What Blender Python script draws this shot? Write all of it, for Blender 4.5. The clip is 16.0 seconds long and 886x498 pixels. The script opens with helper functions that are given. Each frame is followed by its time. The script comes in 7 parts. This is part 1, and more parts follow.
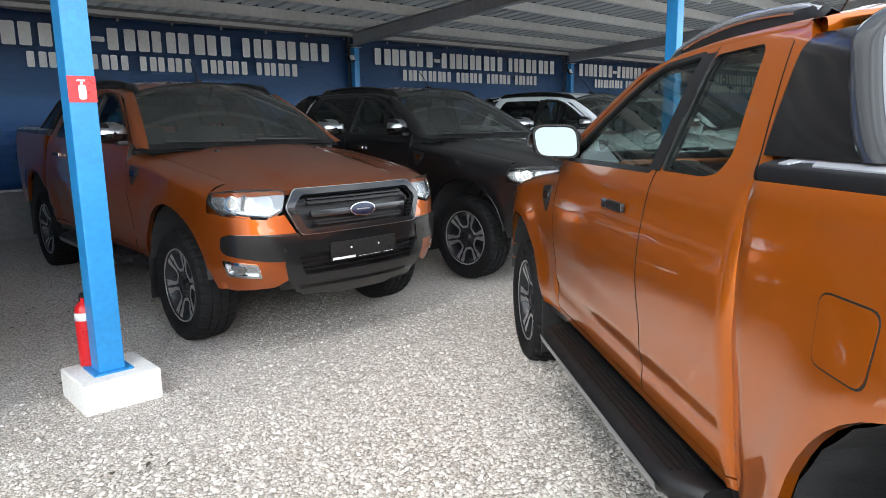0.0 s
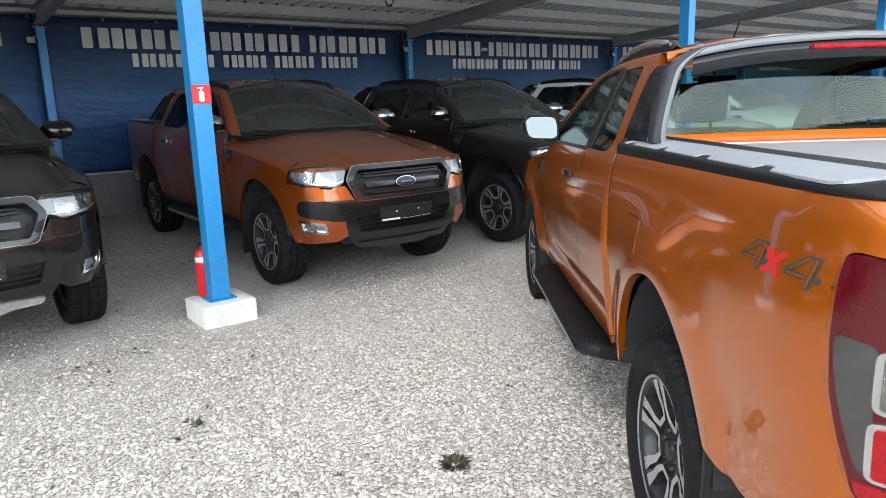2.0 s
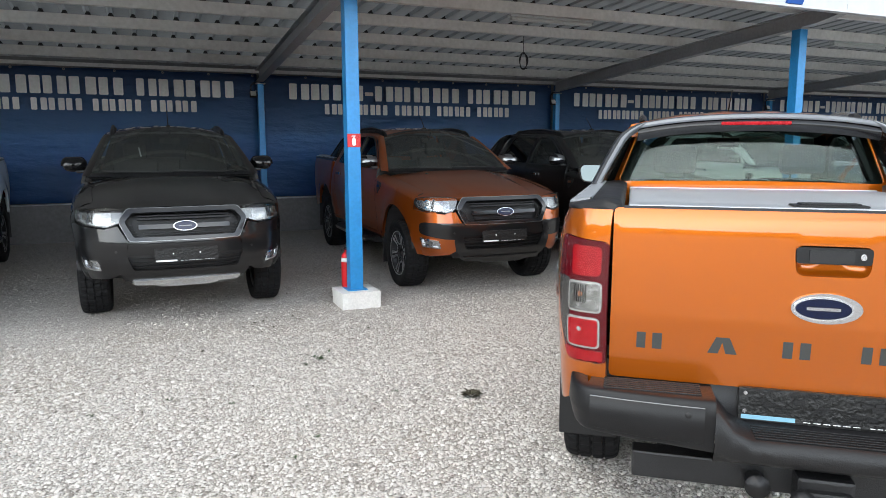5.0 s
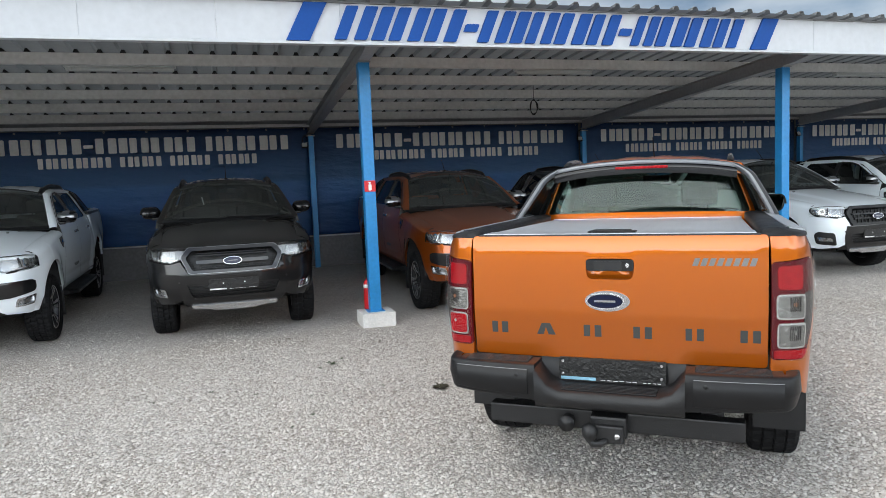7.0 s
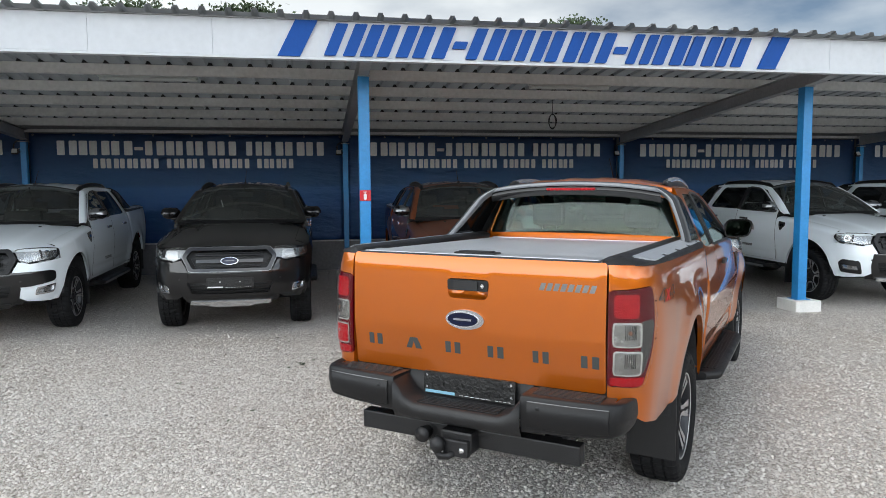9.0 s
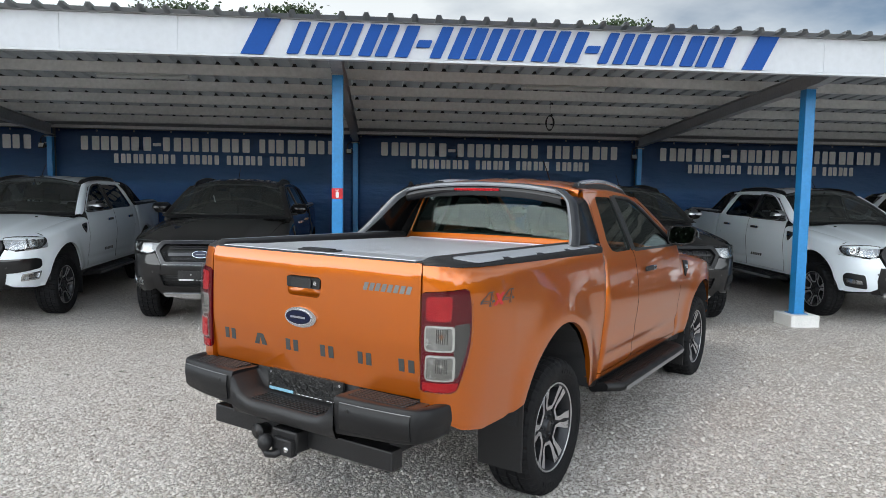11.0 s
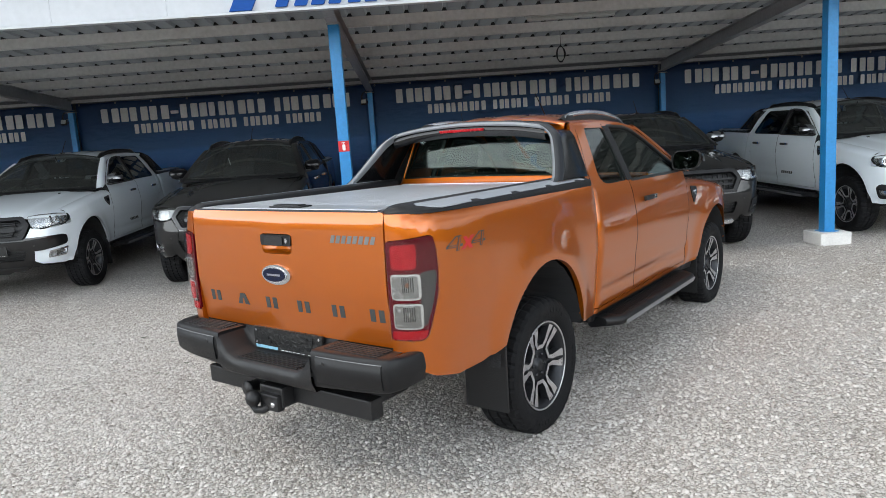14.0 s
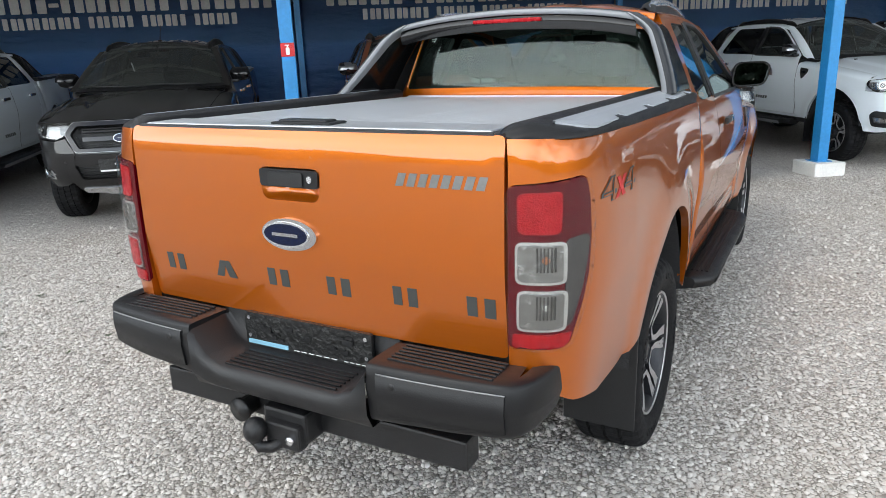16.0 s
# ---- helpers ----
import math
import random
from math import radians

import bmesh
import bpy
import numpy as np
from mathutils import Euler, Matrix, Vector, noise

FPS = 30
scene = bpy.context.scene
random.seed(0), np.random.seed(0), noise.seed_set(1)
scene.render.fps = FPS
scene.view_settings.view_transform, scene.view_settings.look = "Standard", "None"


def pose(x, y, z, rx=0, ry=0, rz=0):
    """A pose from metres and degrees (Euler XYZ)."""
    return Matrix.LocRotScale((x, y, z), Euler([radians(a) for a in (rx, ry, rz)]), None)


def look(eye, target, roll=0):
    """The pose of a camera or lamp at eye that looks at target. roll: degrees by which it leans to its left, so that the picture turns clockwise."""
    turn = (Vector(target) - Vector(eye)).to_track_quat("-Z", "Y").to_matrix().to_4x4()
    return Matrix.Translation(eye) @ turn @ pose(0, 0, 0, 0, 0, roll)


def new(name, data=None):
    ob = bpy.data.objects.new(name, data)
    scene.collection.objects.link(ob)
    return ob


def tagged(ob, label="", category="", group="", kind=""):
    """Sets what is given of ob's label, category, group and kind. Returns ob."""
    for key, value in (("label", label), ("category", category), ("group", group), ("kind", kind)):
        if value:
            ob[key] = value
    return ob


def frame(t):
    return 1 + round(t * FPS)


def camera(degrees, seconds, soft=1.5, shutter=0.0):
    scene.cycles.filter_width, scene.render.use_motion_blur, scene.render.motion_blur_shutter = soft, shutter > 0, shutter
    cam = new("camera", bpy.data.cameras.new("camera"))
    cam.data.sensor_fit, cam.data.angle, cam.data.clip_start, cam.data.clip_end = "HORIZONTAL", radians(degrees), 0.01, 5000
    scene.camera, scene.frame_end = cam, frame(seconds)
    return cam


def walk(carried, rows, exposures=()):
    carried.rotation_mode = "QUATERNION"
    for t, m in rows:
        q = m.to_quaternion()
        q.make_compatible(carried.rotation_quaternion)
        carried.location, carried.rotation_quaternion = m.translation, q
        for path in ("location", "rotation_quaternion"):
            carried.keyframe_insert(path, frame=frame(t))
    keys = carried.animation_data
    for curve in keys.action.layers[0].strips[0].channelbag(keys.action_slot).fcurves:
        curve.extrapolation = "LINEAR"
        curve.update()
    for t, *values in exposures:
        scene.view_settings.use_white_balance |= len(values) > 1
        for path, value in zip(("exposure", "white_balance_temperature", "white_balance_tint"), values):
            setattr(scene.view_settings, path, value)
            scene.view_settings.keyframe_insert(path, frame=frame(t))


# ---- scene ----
cam = camera(65.5, 16.0, 0.8)
PATH = [
    (0, (0.079, -0.236, 1.509), (1.428, 1.194, 1.143), -0.9),
    (0.5, (-0.073, -0.507, 1.541), (1.24, 0.969, 1.23), -0.5),
    (1, (-0.245, -0.784, 1.541), (1.076, 0.661, 1.133), -1.7),
    (1.5, (-0.379, -1.024, 1.558), (0.918, 0.454, 1.195), -1.4),
    (2, (-0.532, -1.31, 1.578), (0.675, 0.23, 1.163), -1.9),
    (2.5, (-0.635, -1.538, 1.583), (0.58, 0.008, 1.214), -0.8),
    (3, (-0.731, -1.76, 1.593), (0.385, -0.145, 1.211), -0.9),
    (3.5, (-0.731, -2.014, 1.593), (0.329, -0.359, 1.223), -2.2),
    (4, (-0.7, -2.325, 1.605), (0.222, -0.585, 1.257), -1.0),
    (4.5, (-0.674, -2.654, 1.6), (0.196, -0.888, 1.247), -0.6),
    (5, (-0.67, -2.981, 1.611), (0.11, -1.162, 1.322), -0.2),
    (5.2, (-0.675, -3.139, 1.615), (0.074, -1.303, 1.351), -1.3),
    (7.3, (-0.27, -4.492, 1.688), (0.279, -2.577, 1.511), -1.5),
    (7.5, (-0.204, -4.563, 1.687), (0.321, -2.64, 1.518), -0.8),
    (8, (0.01, -4.715, 1.692), (0.475, -2.783, 1.462), 0.3),
    (8.5, (0.304, -4.78, 1.719), (0.739, -2.836, 1.535), -1.5),
    (9, (0.623, -4.788, 1.726), (0.979, -2.827, 1.561), -0.4),
    (9.2, (0.733, -4.806, 1.737), (1.09, -2.844, 1.586), -1.9),
    (11.3, (1.889, -4.897, 1.704), (2.031, -2.909, 1.537), 0.7),
    (11.5, (1.992, -4.935, 1.714), (2.075, -2.945, 1.54), -0.6),
    (12, (2.244, -4.979, 1.71), (2.257, -2.987, 1.533), 0.8),
    (12.5, (2.393, -4.995, 1.712), (2.363, -3.004, 1.532), 0.6),
    (13, (2.405, -4.98, 1.708), (2.375, -2.989, 1.515), 1.3),
    (13.5, (2.301, -4.934, 1.698), (2.276, -2.946, 1.479), 1.5),
    (14, (2.083, -4.833, 1.695), (2.131, -2.858, 1.38), -4.0),
    (14.5, (1.889, -4.59, 1.652), (1.998, -2.625, 1.297), -2.0),
    (15, (1.722, -4.252, 1.646), (1.847, -2.309, 1.188), -0.8),
    (15.5, (1.568, -3.907, 1.631), (1.794, -1.974, 1.174), -1.8),
    (16, (1.463, -3.548, 1.605), (1.776, -1.65, 1.057), -2.3),
]
EXPOSURES = [(0.0, 1.0), (1.5, 0.82), (3.0, 0.62), (5.0, 0.48), (6.2, 0.26), (7.3, 0.08), (9.0, 0.04), (12.5, 0.05), (13.5, 0.09), (14.5, 0.16), (16.0, 0.26)]
walk(cam, [(t, look(eye, target, roll)) for t, eye, target, roll in PATH], EXPOSURES)


# ---- world, sun, exposure ----
world = bpy.data.worlds.new("sky")
scene.world = world
world.use_nodes = True
wn, wl = world.node_tree.nodes, world.node_tree.links
wn.clear()
SUN_ELEV, SUN_ROT = radians(46), radians(246)
sky = wn.new("ShaderNodeTexSky")
sky.sky_type, sky.sun_disc = "NISHITA", False
sky.sun_elevation, sky.sun_rotation = SUN_ELEV, SUN_ROT
sky.air_density, sky.dust_density = 1.0, 1.5
wtex = wn.new("ShaderNodeTexCoord")
wmap = wn.new("ShaderNodeMapping")
wmap.inputs["Scale"].default_value = (1.0, 1.0, 2.6)
cloud = wn.new("ShaderNodeTexNoise")
cloud.inputs["Scale"].default_value, cloud.inputs["Detail"].default_value = 2.2, 7.0
cramp = wn.new("ShaderNodeValToRGB")
cramp.color_ramp.elements[0].position, cramp.color_ramp.elements[1].position = 0.33, 0.58
wmix = wn.new("ShaderNodeMixRGB")
wmix.inputs["Color2"].default_value = (11.3, 12.0, 12.35, 1)
wbg = wn.new("ShaderNodeBackground")
wbg.inputs["Strength"].default_value = 0.144
wout = wn.new("ShaderNodeOutputWorld")
wl.new(wtex.outputs["Generated"], wmap.inputs["Vector"])
wl.new(wmap.outputs["Vector"], cloud.inputs["Vector"])
wl.new(cloud.outputs["Fac"], cramp.inputs["Fac"])
wl.new(cramp.outputs["Color"], wmix.inputs["Fac"])
wl.new(sky.outputs["Color"], wmix.inputs["Color1"])
# haze: the cloud deck is brightest towards the horizon
wsep, whz, wgain = wn.new("ShaderNodeSeparateXYZ"), wn.new("ShaderNodeMapRange"), wn.new("ShaderNodeMixRGB")
whz.interpolation_type = "SMOOTHSTEP"
whz.inputs["From Min"].default_value, whz.inputs["From Max"].default_value = 0.0, 0.75
whz.inputs["To Min"].default_value, whz.inputs["To Max"].default_value = 2.5, 0.74
wgain.blend_type = "MULTIPLY"
wgain.inputs["Fac"].default_value = 1
wl.new(wtex.outputs["Generated"], wsep.inputs[0])
wl.new(wsep.outputs["Z"], whz.inputs["Value"])
wl.new(wmix.outputs["Color"], wgain.inputs["Color1"])
wl.new(whz.outputs["Result"], wgain.inputs["Color2"])
# the veiled sun: its half of the deck is brighter than the far half
wdot, wside, wlit = wn.new("ShaderNodeVectorMath"), wn.new("ShaderNodeMapRange"), wn.new("ShaderNodeMixRGB")
wdot.operation = "DOT_PRODUCT"
wdot.inputs[1].default_value = (math.sin(SUN_ROT) * 0.55, math.cos(SUN_ROT) * 1.6, 0.35)
wside.interpolation_type = "SMOOTHSTEP"
wside.inputs["From Min"].default_value, wside.inputs["From Max"].default_value = -0.55, 0.45
wside.inputs["To Min"].default_value, wside.inputs["To Max"].default_value = 0.26, 1.10
wlit.blend_type = "MULTIPLY"
wlit.inputs["Fac"].default_value = 1
wl.new(wtex.outputs["Generated"], wdot.inputs[0])
wl.new(wdot.outputs["Value"], wside.inputs["Value"])
wl.new(wgain.outputs["Color"], wlit.inputs["Color1"])
wl.new(wside.outputs["Result"], wlit.inputs["Color2"])
wl.new(wlit.outputs["Color"], wbg.inputs["Color"])
wl.new(wbg.outputs["Background"], wout.inputs["Surface"])

sun_data = bpy.data.lights.new("sun", "SUN")
sun_data.energy, sun_data.angle, sun_data.color = 0.65, radians(16), (1.0, 0.94, 0.86)
sun = new("sun", sun_data)
sun.matrix_world = look((6 * math.sin(SUN_ROT), 6 * math.cos(SUN_ROT), 8), (0, 0, 0))

# ---- materials ----
def material(name, colour, rough=0.5, metal=0.0, noise_scale=0.0, vary=0.15, bump=0.0, bump_scale=40.0, coat=0.0, spec=0.5, object_vary=0.0):
    """A surface with stains at a large scale, grain at a small one, and fine relief."""
    m = bpy.data.materials.new(name)
    m.use_nodes = True
    n, l = m.node_tree.nodes, m.node_tree.links
    b = n["Principled BSDF"]
    b.inputs["Base Color"].default_value = (*colour, 1)
    b.inputs["Roughness"].default_value, b.inputs["Metallic"].default_value = rough, metal
    b.inputs["Specular IOR Level"].default_value = spec
    if coat:
        b.inputs["Coat Weight"].default_value, b.inputs["Coat Roughness"].default_value = coat, 0.03
    tc = n.new("ShaderNodeTexCoord")
    if noise_scale:
        big, small = n.new("ShaderNodeTexNoise"), n.new("ShaderNodeTexNoise")
        big.inputs["Scale"].default_value, big.inputs["Detail"].default_value = noise_scale, 4
        small.inputs["Scale"].default_value, small.inputs["Detail"].default_value = noise_scale * 12, 3
        both = n.new("ShaderNodeMath")
        both.operation = "ADD"
        span = n.new("ShaderNodeMapRange")
        span.inputs["From Min"].default_value, span.inputs["From Max"].default_value = 0.6, 1.4
        span.inputs["To Min"].default_value, span.inputs["To Max"].default_value = 1 - vary, 1 + vary
        mul = n.new("ShaderNodeMixRGB")
        mul.blend_type = "MULTIPLY"
        mul.inputs["Fac"].default_value = 1
        mul.inputs["Color1"].default_value = (*colour, 1)
        rr = n.new("ShaderNodeMapRange")
        rr.inputs["From Min"].default_value, rr.inputs["From Max"].default_value = 0.6, 1.4
        rr.inputs["To Min"].default_value, rr.inputs["To Max"].default_value = max(0.02, rough - vary * 0.4), min(1, rough + vary * 0.4)
        for t in (big, small):
            l.new(tc.outputs["Object"], t.inputs["Vector"])
        l.new(big.outputs["Fac"], both.inputs[0])
        l.new(small.outputs["Fac"], both.inputs[1])
        l.new(both.outputs[0], span.inputs["Value"])
        l.new(both.outputs[0], rr.inputs["Value"])
        l.new(span.outputs["Result"], mul.inputs["Color2"])
        l.new(mul.outputs["Color"], b.inputs["Base Color"])
        l.new(rr.outputs["Result"], b.inputs["Roughness"])
    if bump:
        bt, bn = n.new("ShaderNodeTexNoise"), n.new("ShaderNodeBump")
        bt.inputs["Scale"].default_value, bt.inputs["Detail"].default_value = bump_scale, 4
        bn.inputs["Strength"].default_value, bn.inputs["Distance"].default_value = bump, 0.01
        l.new(tc.outputs["Object"], bt.inputs["Vector"])
        l.new(bt.outputs["Fac"], bn.inputs["Height"])
        l.new(bn.outputs["Normal"], b.inputs["Normal"])
    return m


def glass(name, tint, rough=0.0, clarity=0.75, dust=0.0, ior=1.6):
    """Thin glazing: a tinted clear pane under a glossy film, with a veil of dust that catches light."""
    m = bpy.data.materials.new(name)
    m.use_nodes = True
    n, l = m.node_tree.nodes, m.node_tree.links
    n.clear()
    clear, gloss, mix, fres, out = (n.new(k) for k in ("ShaderNodeBsdfTransparent", "ShaderNodeBsdfGlossy", "ShaderNodeMixShader", "ShaderNodeLayerWeight", "ShaderNodeOutputMaterial"))
    clear.inputs["Color"].default_value = (*(c * clarity for c in tint), 1)
    gloss.inputs["Roughness"].default_value = 0.015 + rough
    gloss.inputs["Color"].default_value = (*(0.45 + 0.55 * c / max(tint) for c in tint), 1)
    # both faces of the pane add up to its gloss
    base_gloss = min(0.5, 1.5 * ((ior - 1) / (ior + 1)) ** 2)
    fres.inputs["Blend"].default_value = 0.5
    steep, lift = n.new("ShaderNodeMath"), n.new("ShaderNodeMath")
    steep.operation, lift.operation = "POWER", "MULTIPLY_ADD"
    steep.inputs[1].default_value = 5
    lift.inputs[1].default_value, lift.inputs[2].default_value = 1 - base_gloss, base_gloss
    l.new(fres.outputs["Facing"], steep.inputs[0])
    l.new(steep.outputs[0], lift.inputs[0])
    base = clear.outputs[0]
    if dust:
        veil, soft, both, over, tex, tc = (n.new(k) for k in ("ShaderNodeBsdfTranslucent", "ShaderNodeBsdfDiffuse", "ShaderNodeMixShader", "ShaderNodeMixShader", "ShaderNodeTexNoise", "ShaderNodeTexCoord"))
        amount = n.new("ShaderNodeMath")
        amount.operation = "MULTIPLY"
        amount.inputs[1].default_value = dust * 2
        tex.inputs["Scale"].default_value, tex.inputs["Detail"].default_value = 1.6, 2
        veil.inputs["Color"].default_value = soft.inputs["Color"].default_value = (0.52, 0.54, 0.49, 1)
        both.inputs[0].default_value = 0.5
        l.new(tc.outputs["Object"], tex.inputs["Vector"])
        l.new(tex.outputs["Fac"], amount.inputs[0])
        l.new(veil.outputs[0], both.inputs[1])
        l.new(soft.outputs[0], both.inputs[2])
        l.new(amount.outputs[0], over.inputs[0])
        l.new(clear.outputs[0], over.inputs[1])
        l.new(both.outputs[0], over.inputs[2])
        base = over.outputs[0]
    l.new(lift.outputs[0], mix.inputs[0])
    l.new(base, mix.inputs[1])
    l.new(gloss.outputs[0], mix.inputs[2])
    l.new(mix.outputs[0], out.inputs["Surface"])
    return m


def paint(name, colour, dust=0.15, metal=0.35, coat_ior=1.5):
    """Metallic car paint under clear coat, with a thin film of dust on what faces up."""
    m = bpy.data.materials.new(name)
    m.use_nodes = True
    n, l = m.node_tree.nodes, m.node_tree.links
    b = n["Principled BSDF"]
    b.inputs["Metallic"].default_value, b.inputs["Specular IOR Level"].default_value = metal, 0.15
    b.inputs["Coat Weight"].default_value, b.inputs["Coat IOR"].default_value = 1.0, coat_ior
    tc = n.new("ShaderNodeTexCoord")
    dirt, fine = n.new("ShaderNodeTexNoise"), n.new("ShaderNodeTexNoise")
    dirt.inputs["Scale"].default_value, dirt.inputs["Detail"].default_value = 2.5, 6
    fine.inputs["Scale"].default_value, fine.inputs["Detail"].default_value = 60, 3
    geo, sep = n.new("ShaderNodeNewGeometry"), n.new("ShaderNodeSeparateXYZ")
    up = n.new("ShaderNodeMapRange")
    up.inputs["From Min"].default_value, up.inputs["From Max"].default_value = 0.35, 1.0
    up.inputs["To Min"].default_value, up.inputs["To Max"].default_value = 0.02, 1.0
    amount, scaled = n.new("ShaderNodeMath"), n.new("ShaderNodeMath")
    amount.operation = scaled.operation = "MULTIPLY"
    scaled.inputs[1].default_value = dust * 2
    mix = n.new("ShaderNodeMixRGB")
    mix.inputs["Color1"].default_value = (*colour, 1)
    mix.inputs["Color2"].default_value = (0.32, 0.28, 0.24, 1)
    rough = n.new("ShaderNodeMapRange")
    rough.inputs["To Min"].default_value, rough.inputs["To Max"].default_value = 0.30, 0.8
    coat = n.new("ShaderNodeMapRange")
    coat.inputs["To Min"].default_value, coat.inputs["To Max"].default_value = 0.02, 0.7
    for t in (dirt, fine):
        l.new(tc.outputs["Object"], t.inputs["Vector"])
    l.new(geo.outputs["Normal"], sep.inputs[0])
    l.new(sep.outputs["Z"], up.inputs["Value"])
    l.new(up.outputs["Result"], amount.inputs[0])
    l.new(dirt.outputs["Fac"], amount.inputs[1])
    l.new(amount.outputs[0], scaled.inputs[0])
    l.new(scaled.outputs[0], mix.inputs["Fac"])
    l.new(mix.outputs["Color"], b.inputs["Base Color"])
    l.new(scaled.outputs[0], rough.inputs["Value"])
    l.new(scaled.outputs[0], coat.inputs["Value"])
    l.new(rough.outputs["Result"], b.inputs["Roughness"])
    l.new(coat.outputs["Result"], b.inputs["Coat Roughness"])
    bn = n.new("ShaderNodeBump")
    bn.inputs["Strength"].default_value, bn.inputs["Distance"].default_value = 0.03, 0.002
    l.new(fine.outputs["Fac"], bn.inputs["Height"])
    l.new(bn.outputs["Normal"], b.inputs["Normal"])
    return m


M_BLUE = material("blue_post_paint", (0.022, 0.245, 0.57), 0.38, 0, 3, 0.14, 0.15, 60)
M_FASCIA = material("white_sheet_panel", (0.55, 0.57, 0.60), 0.4, 0, 1.2, 0.07, 0.05, 30)
M_LETTER = material("blue_sign_letter", (0.004, 0.065, 0.30), 0.5, 0, 4, 0.10, 0, 40, 0, 0.2)
M_STEEL = material("grey_painted_steel", (0.36, 0.37, 0.38), 0.55, 0.1, 2.0, 0.18, 0.1, 50)
M_PURLIN = material("pale_painted_purlin", (0.60, 0.60, 0.585), 0.6, 0, 1.5, 0.16, 0.08, 50)
M_SHEET = material("galvanised_roof_sheet", (0.27, 0.28, 0.285), 0.5, 0.1, 1.2, 0.18, 0.05, 30)
M_CONCRETE = material("white_painted_concrete", (0.78, 0.77, 0.74), 0.85, 0, 5, 0.14, 0.5, 30)
M_PLINTH = material("grey_render", (0.20, 0.20, 0.21), 0.9, 0, 1.5, 0.25, 0.4, 25)
M_BAR = material("silver_print", (0.64, 0.65, 0.67), 0.5, 0, 2, 0.12)
M_RED = material("red_enamel", (0.60, 0.015, 0.02), 0.3, 0, 6, 0.1)
M_WHITE = material("white_print", (0.80, 0.80, 0.80), 0.5, 0, 6, 0.06)
M_BLACK = material("black_plastic", (0.008, 0.008, 0.009), 0.45, 0, 8, 0.25, 0.15, 220)
M_TUBE = material("white_lamp_cover", (0.50, 0.53, 0.52), 0.3, 0, 3, 0.10)
M_LEAF = material("green_leaf", (0.042, 0.070, 0.026), 0.6, 0, 2, 0.5)
M_FARLEAF = material("dull_green_leaf", (0.035, 0.055, 0.025), 0.7, 0, 2, 0.4)
M_BARK = material("bark", (0.12, 0.09, 0.065), 0.9, 0, 6, 0.3, 0.6, 30)


def banner_material():
    """Blue vinyl, creased: the colour runs by height, darker towards the top edge, a paler band across the middle."""
    m = material("blue_banner_vinyl", (0.01, 0.05, 0.2), 0.42, 0, 1.2, 0.2, 0.0)
    n, l = m.node_tree.nodes, m.node_tree.links
    b = n["Principled BSDF"]
    tc, sep, ramp = n.new("ShaderNodeTexCoord"), n.new("ShaderNodeSeparateXYZ"), n.new("ShaderNodeValToRGB")
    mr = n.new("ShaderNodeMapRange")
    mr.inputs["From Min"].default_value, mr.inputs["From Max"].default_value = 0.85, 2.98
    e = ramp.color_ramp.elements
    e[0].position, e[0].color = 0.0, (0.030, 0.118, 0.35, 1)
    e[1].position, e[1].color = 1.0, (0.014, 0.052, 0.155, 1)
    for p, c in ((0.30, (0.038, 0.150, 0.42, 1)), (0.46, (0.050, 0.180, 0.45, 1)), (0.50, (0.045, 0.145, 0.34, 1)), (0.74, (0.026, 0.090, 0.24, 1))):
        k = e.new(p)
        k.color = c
    crease, wave, add, bn = n.new("ShaderNodeTexNoise"), n.new("ShaderNodeTexNoise"), n.new("ShaderNodeMath"), n.new("ShaderNodeBump")
    mp = n.new("ShaderNodeMapping")
    mp.inputs["Scale"].default_value = (1.0, 1.0, 3.2)
    crease.inputs["Scale"].default_value, crease.inputs["Detail"].default_value = 2.4, 5
    wave.inputs["Scale"].default_value = 0.9
    add.operation = "ADD"
    bn.inputs["Strength"].default_value, bn.inputs["Distance"].default_value = 0.7, 0.06
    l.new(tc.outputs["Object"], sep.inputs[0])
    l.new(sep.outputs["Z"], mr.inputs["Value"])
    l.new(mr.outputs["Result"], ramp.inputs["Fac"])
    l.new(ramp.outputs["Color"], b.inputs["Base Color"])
    l.new(tc.outputs["Object"], mp.inputs["Vector"])
    l.new(mp.outputs["Vector"], crease.inputs["Vector"])
    l.new(tc.outputs["Object"], wave.inputs["Vector"])
    l.new(crease.outputs["Fac"], add.inputs[0])
    l.new(wave.outputs["Fac"], add.inputs[1])
    l.new(add.outputs[0], bn.inputs["Height"])
    l.new(bn.outputs["Normal"], b.inputs["Normal"])
    return m


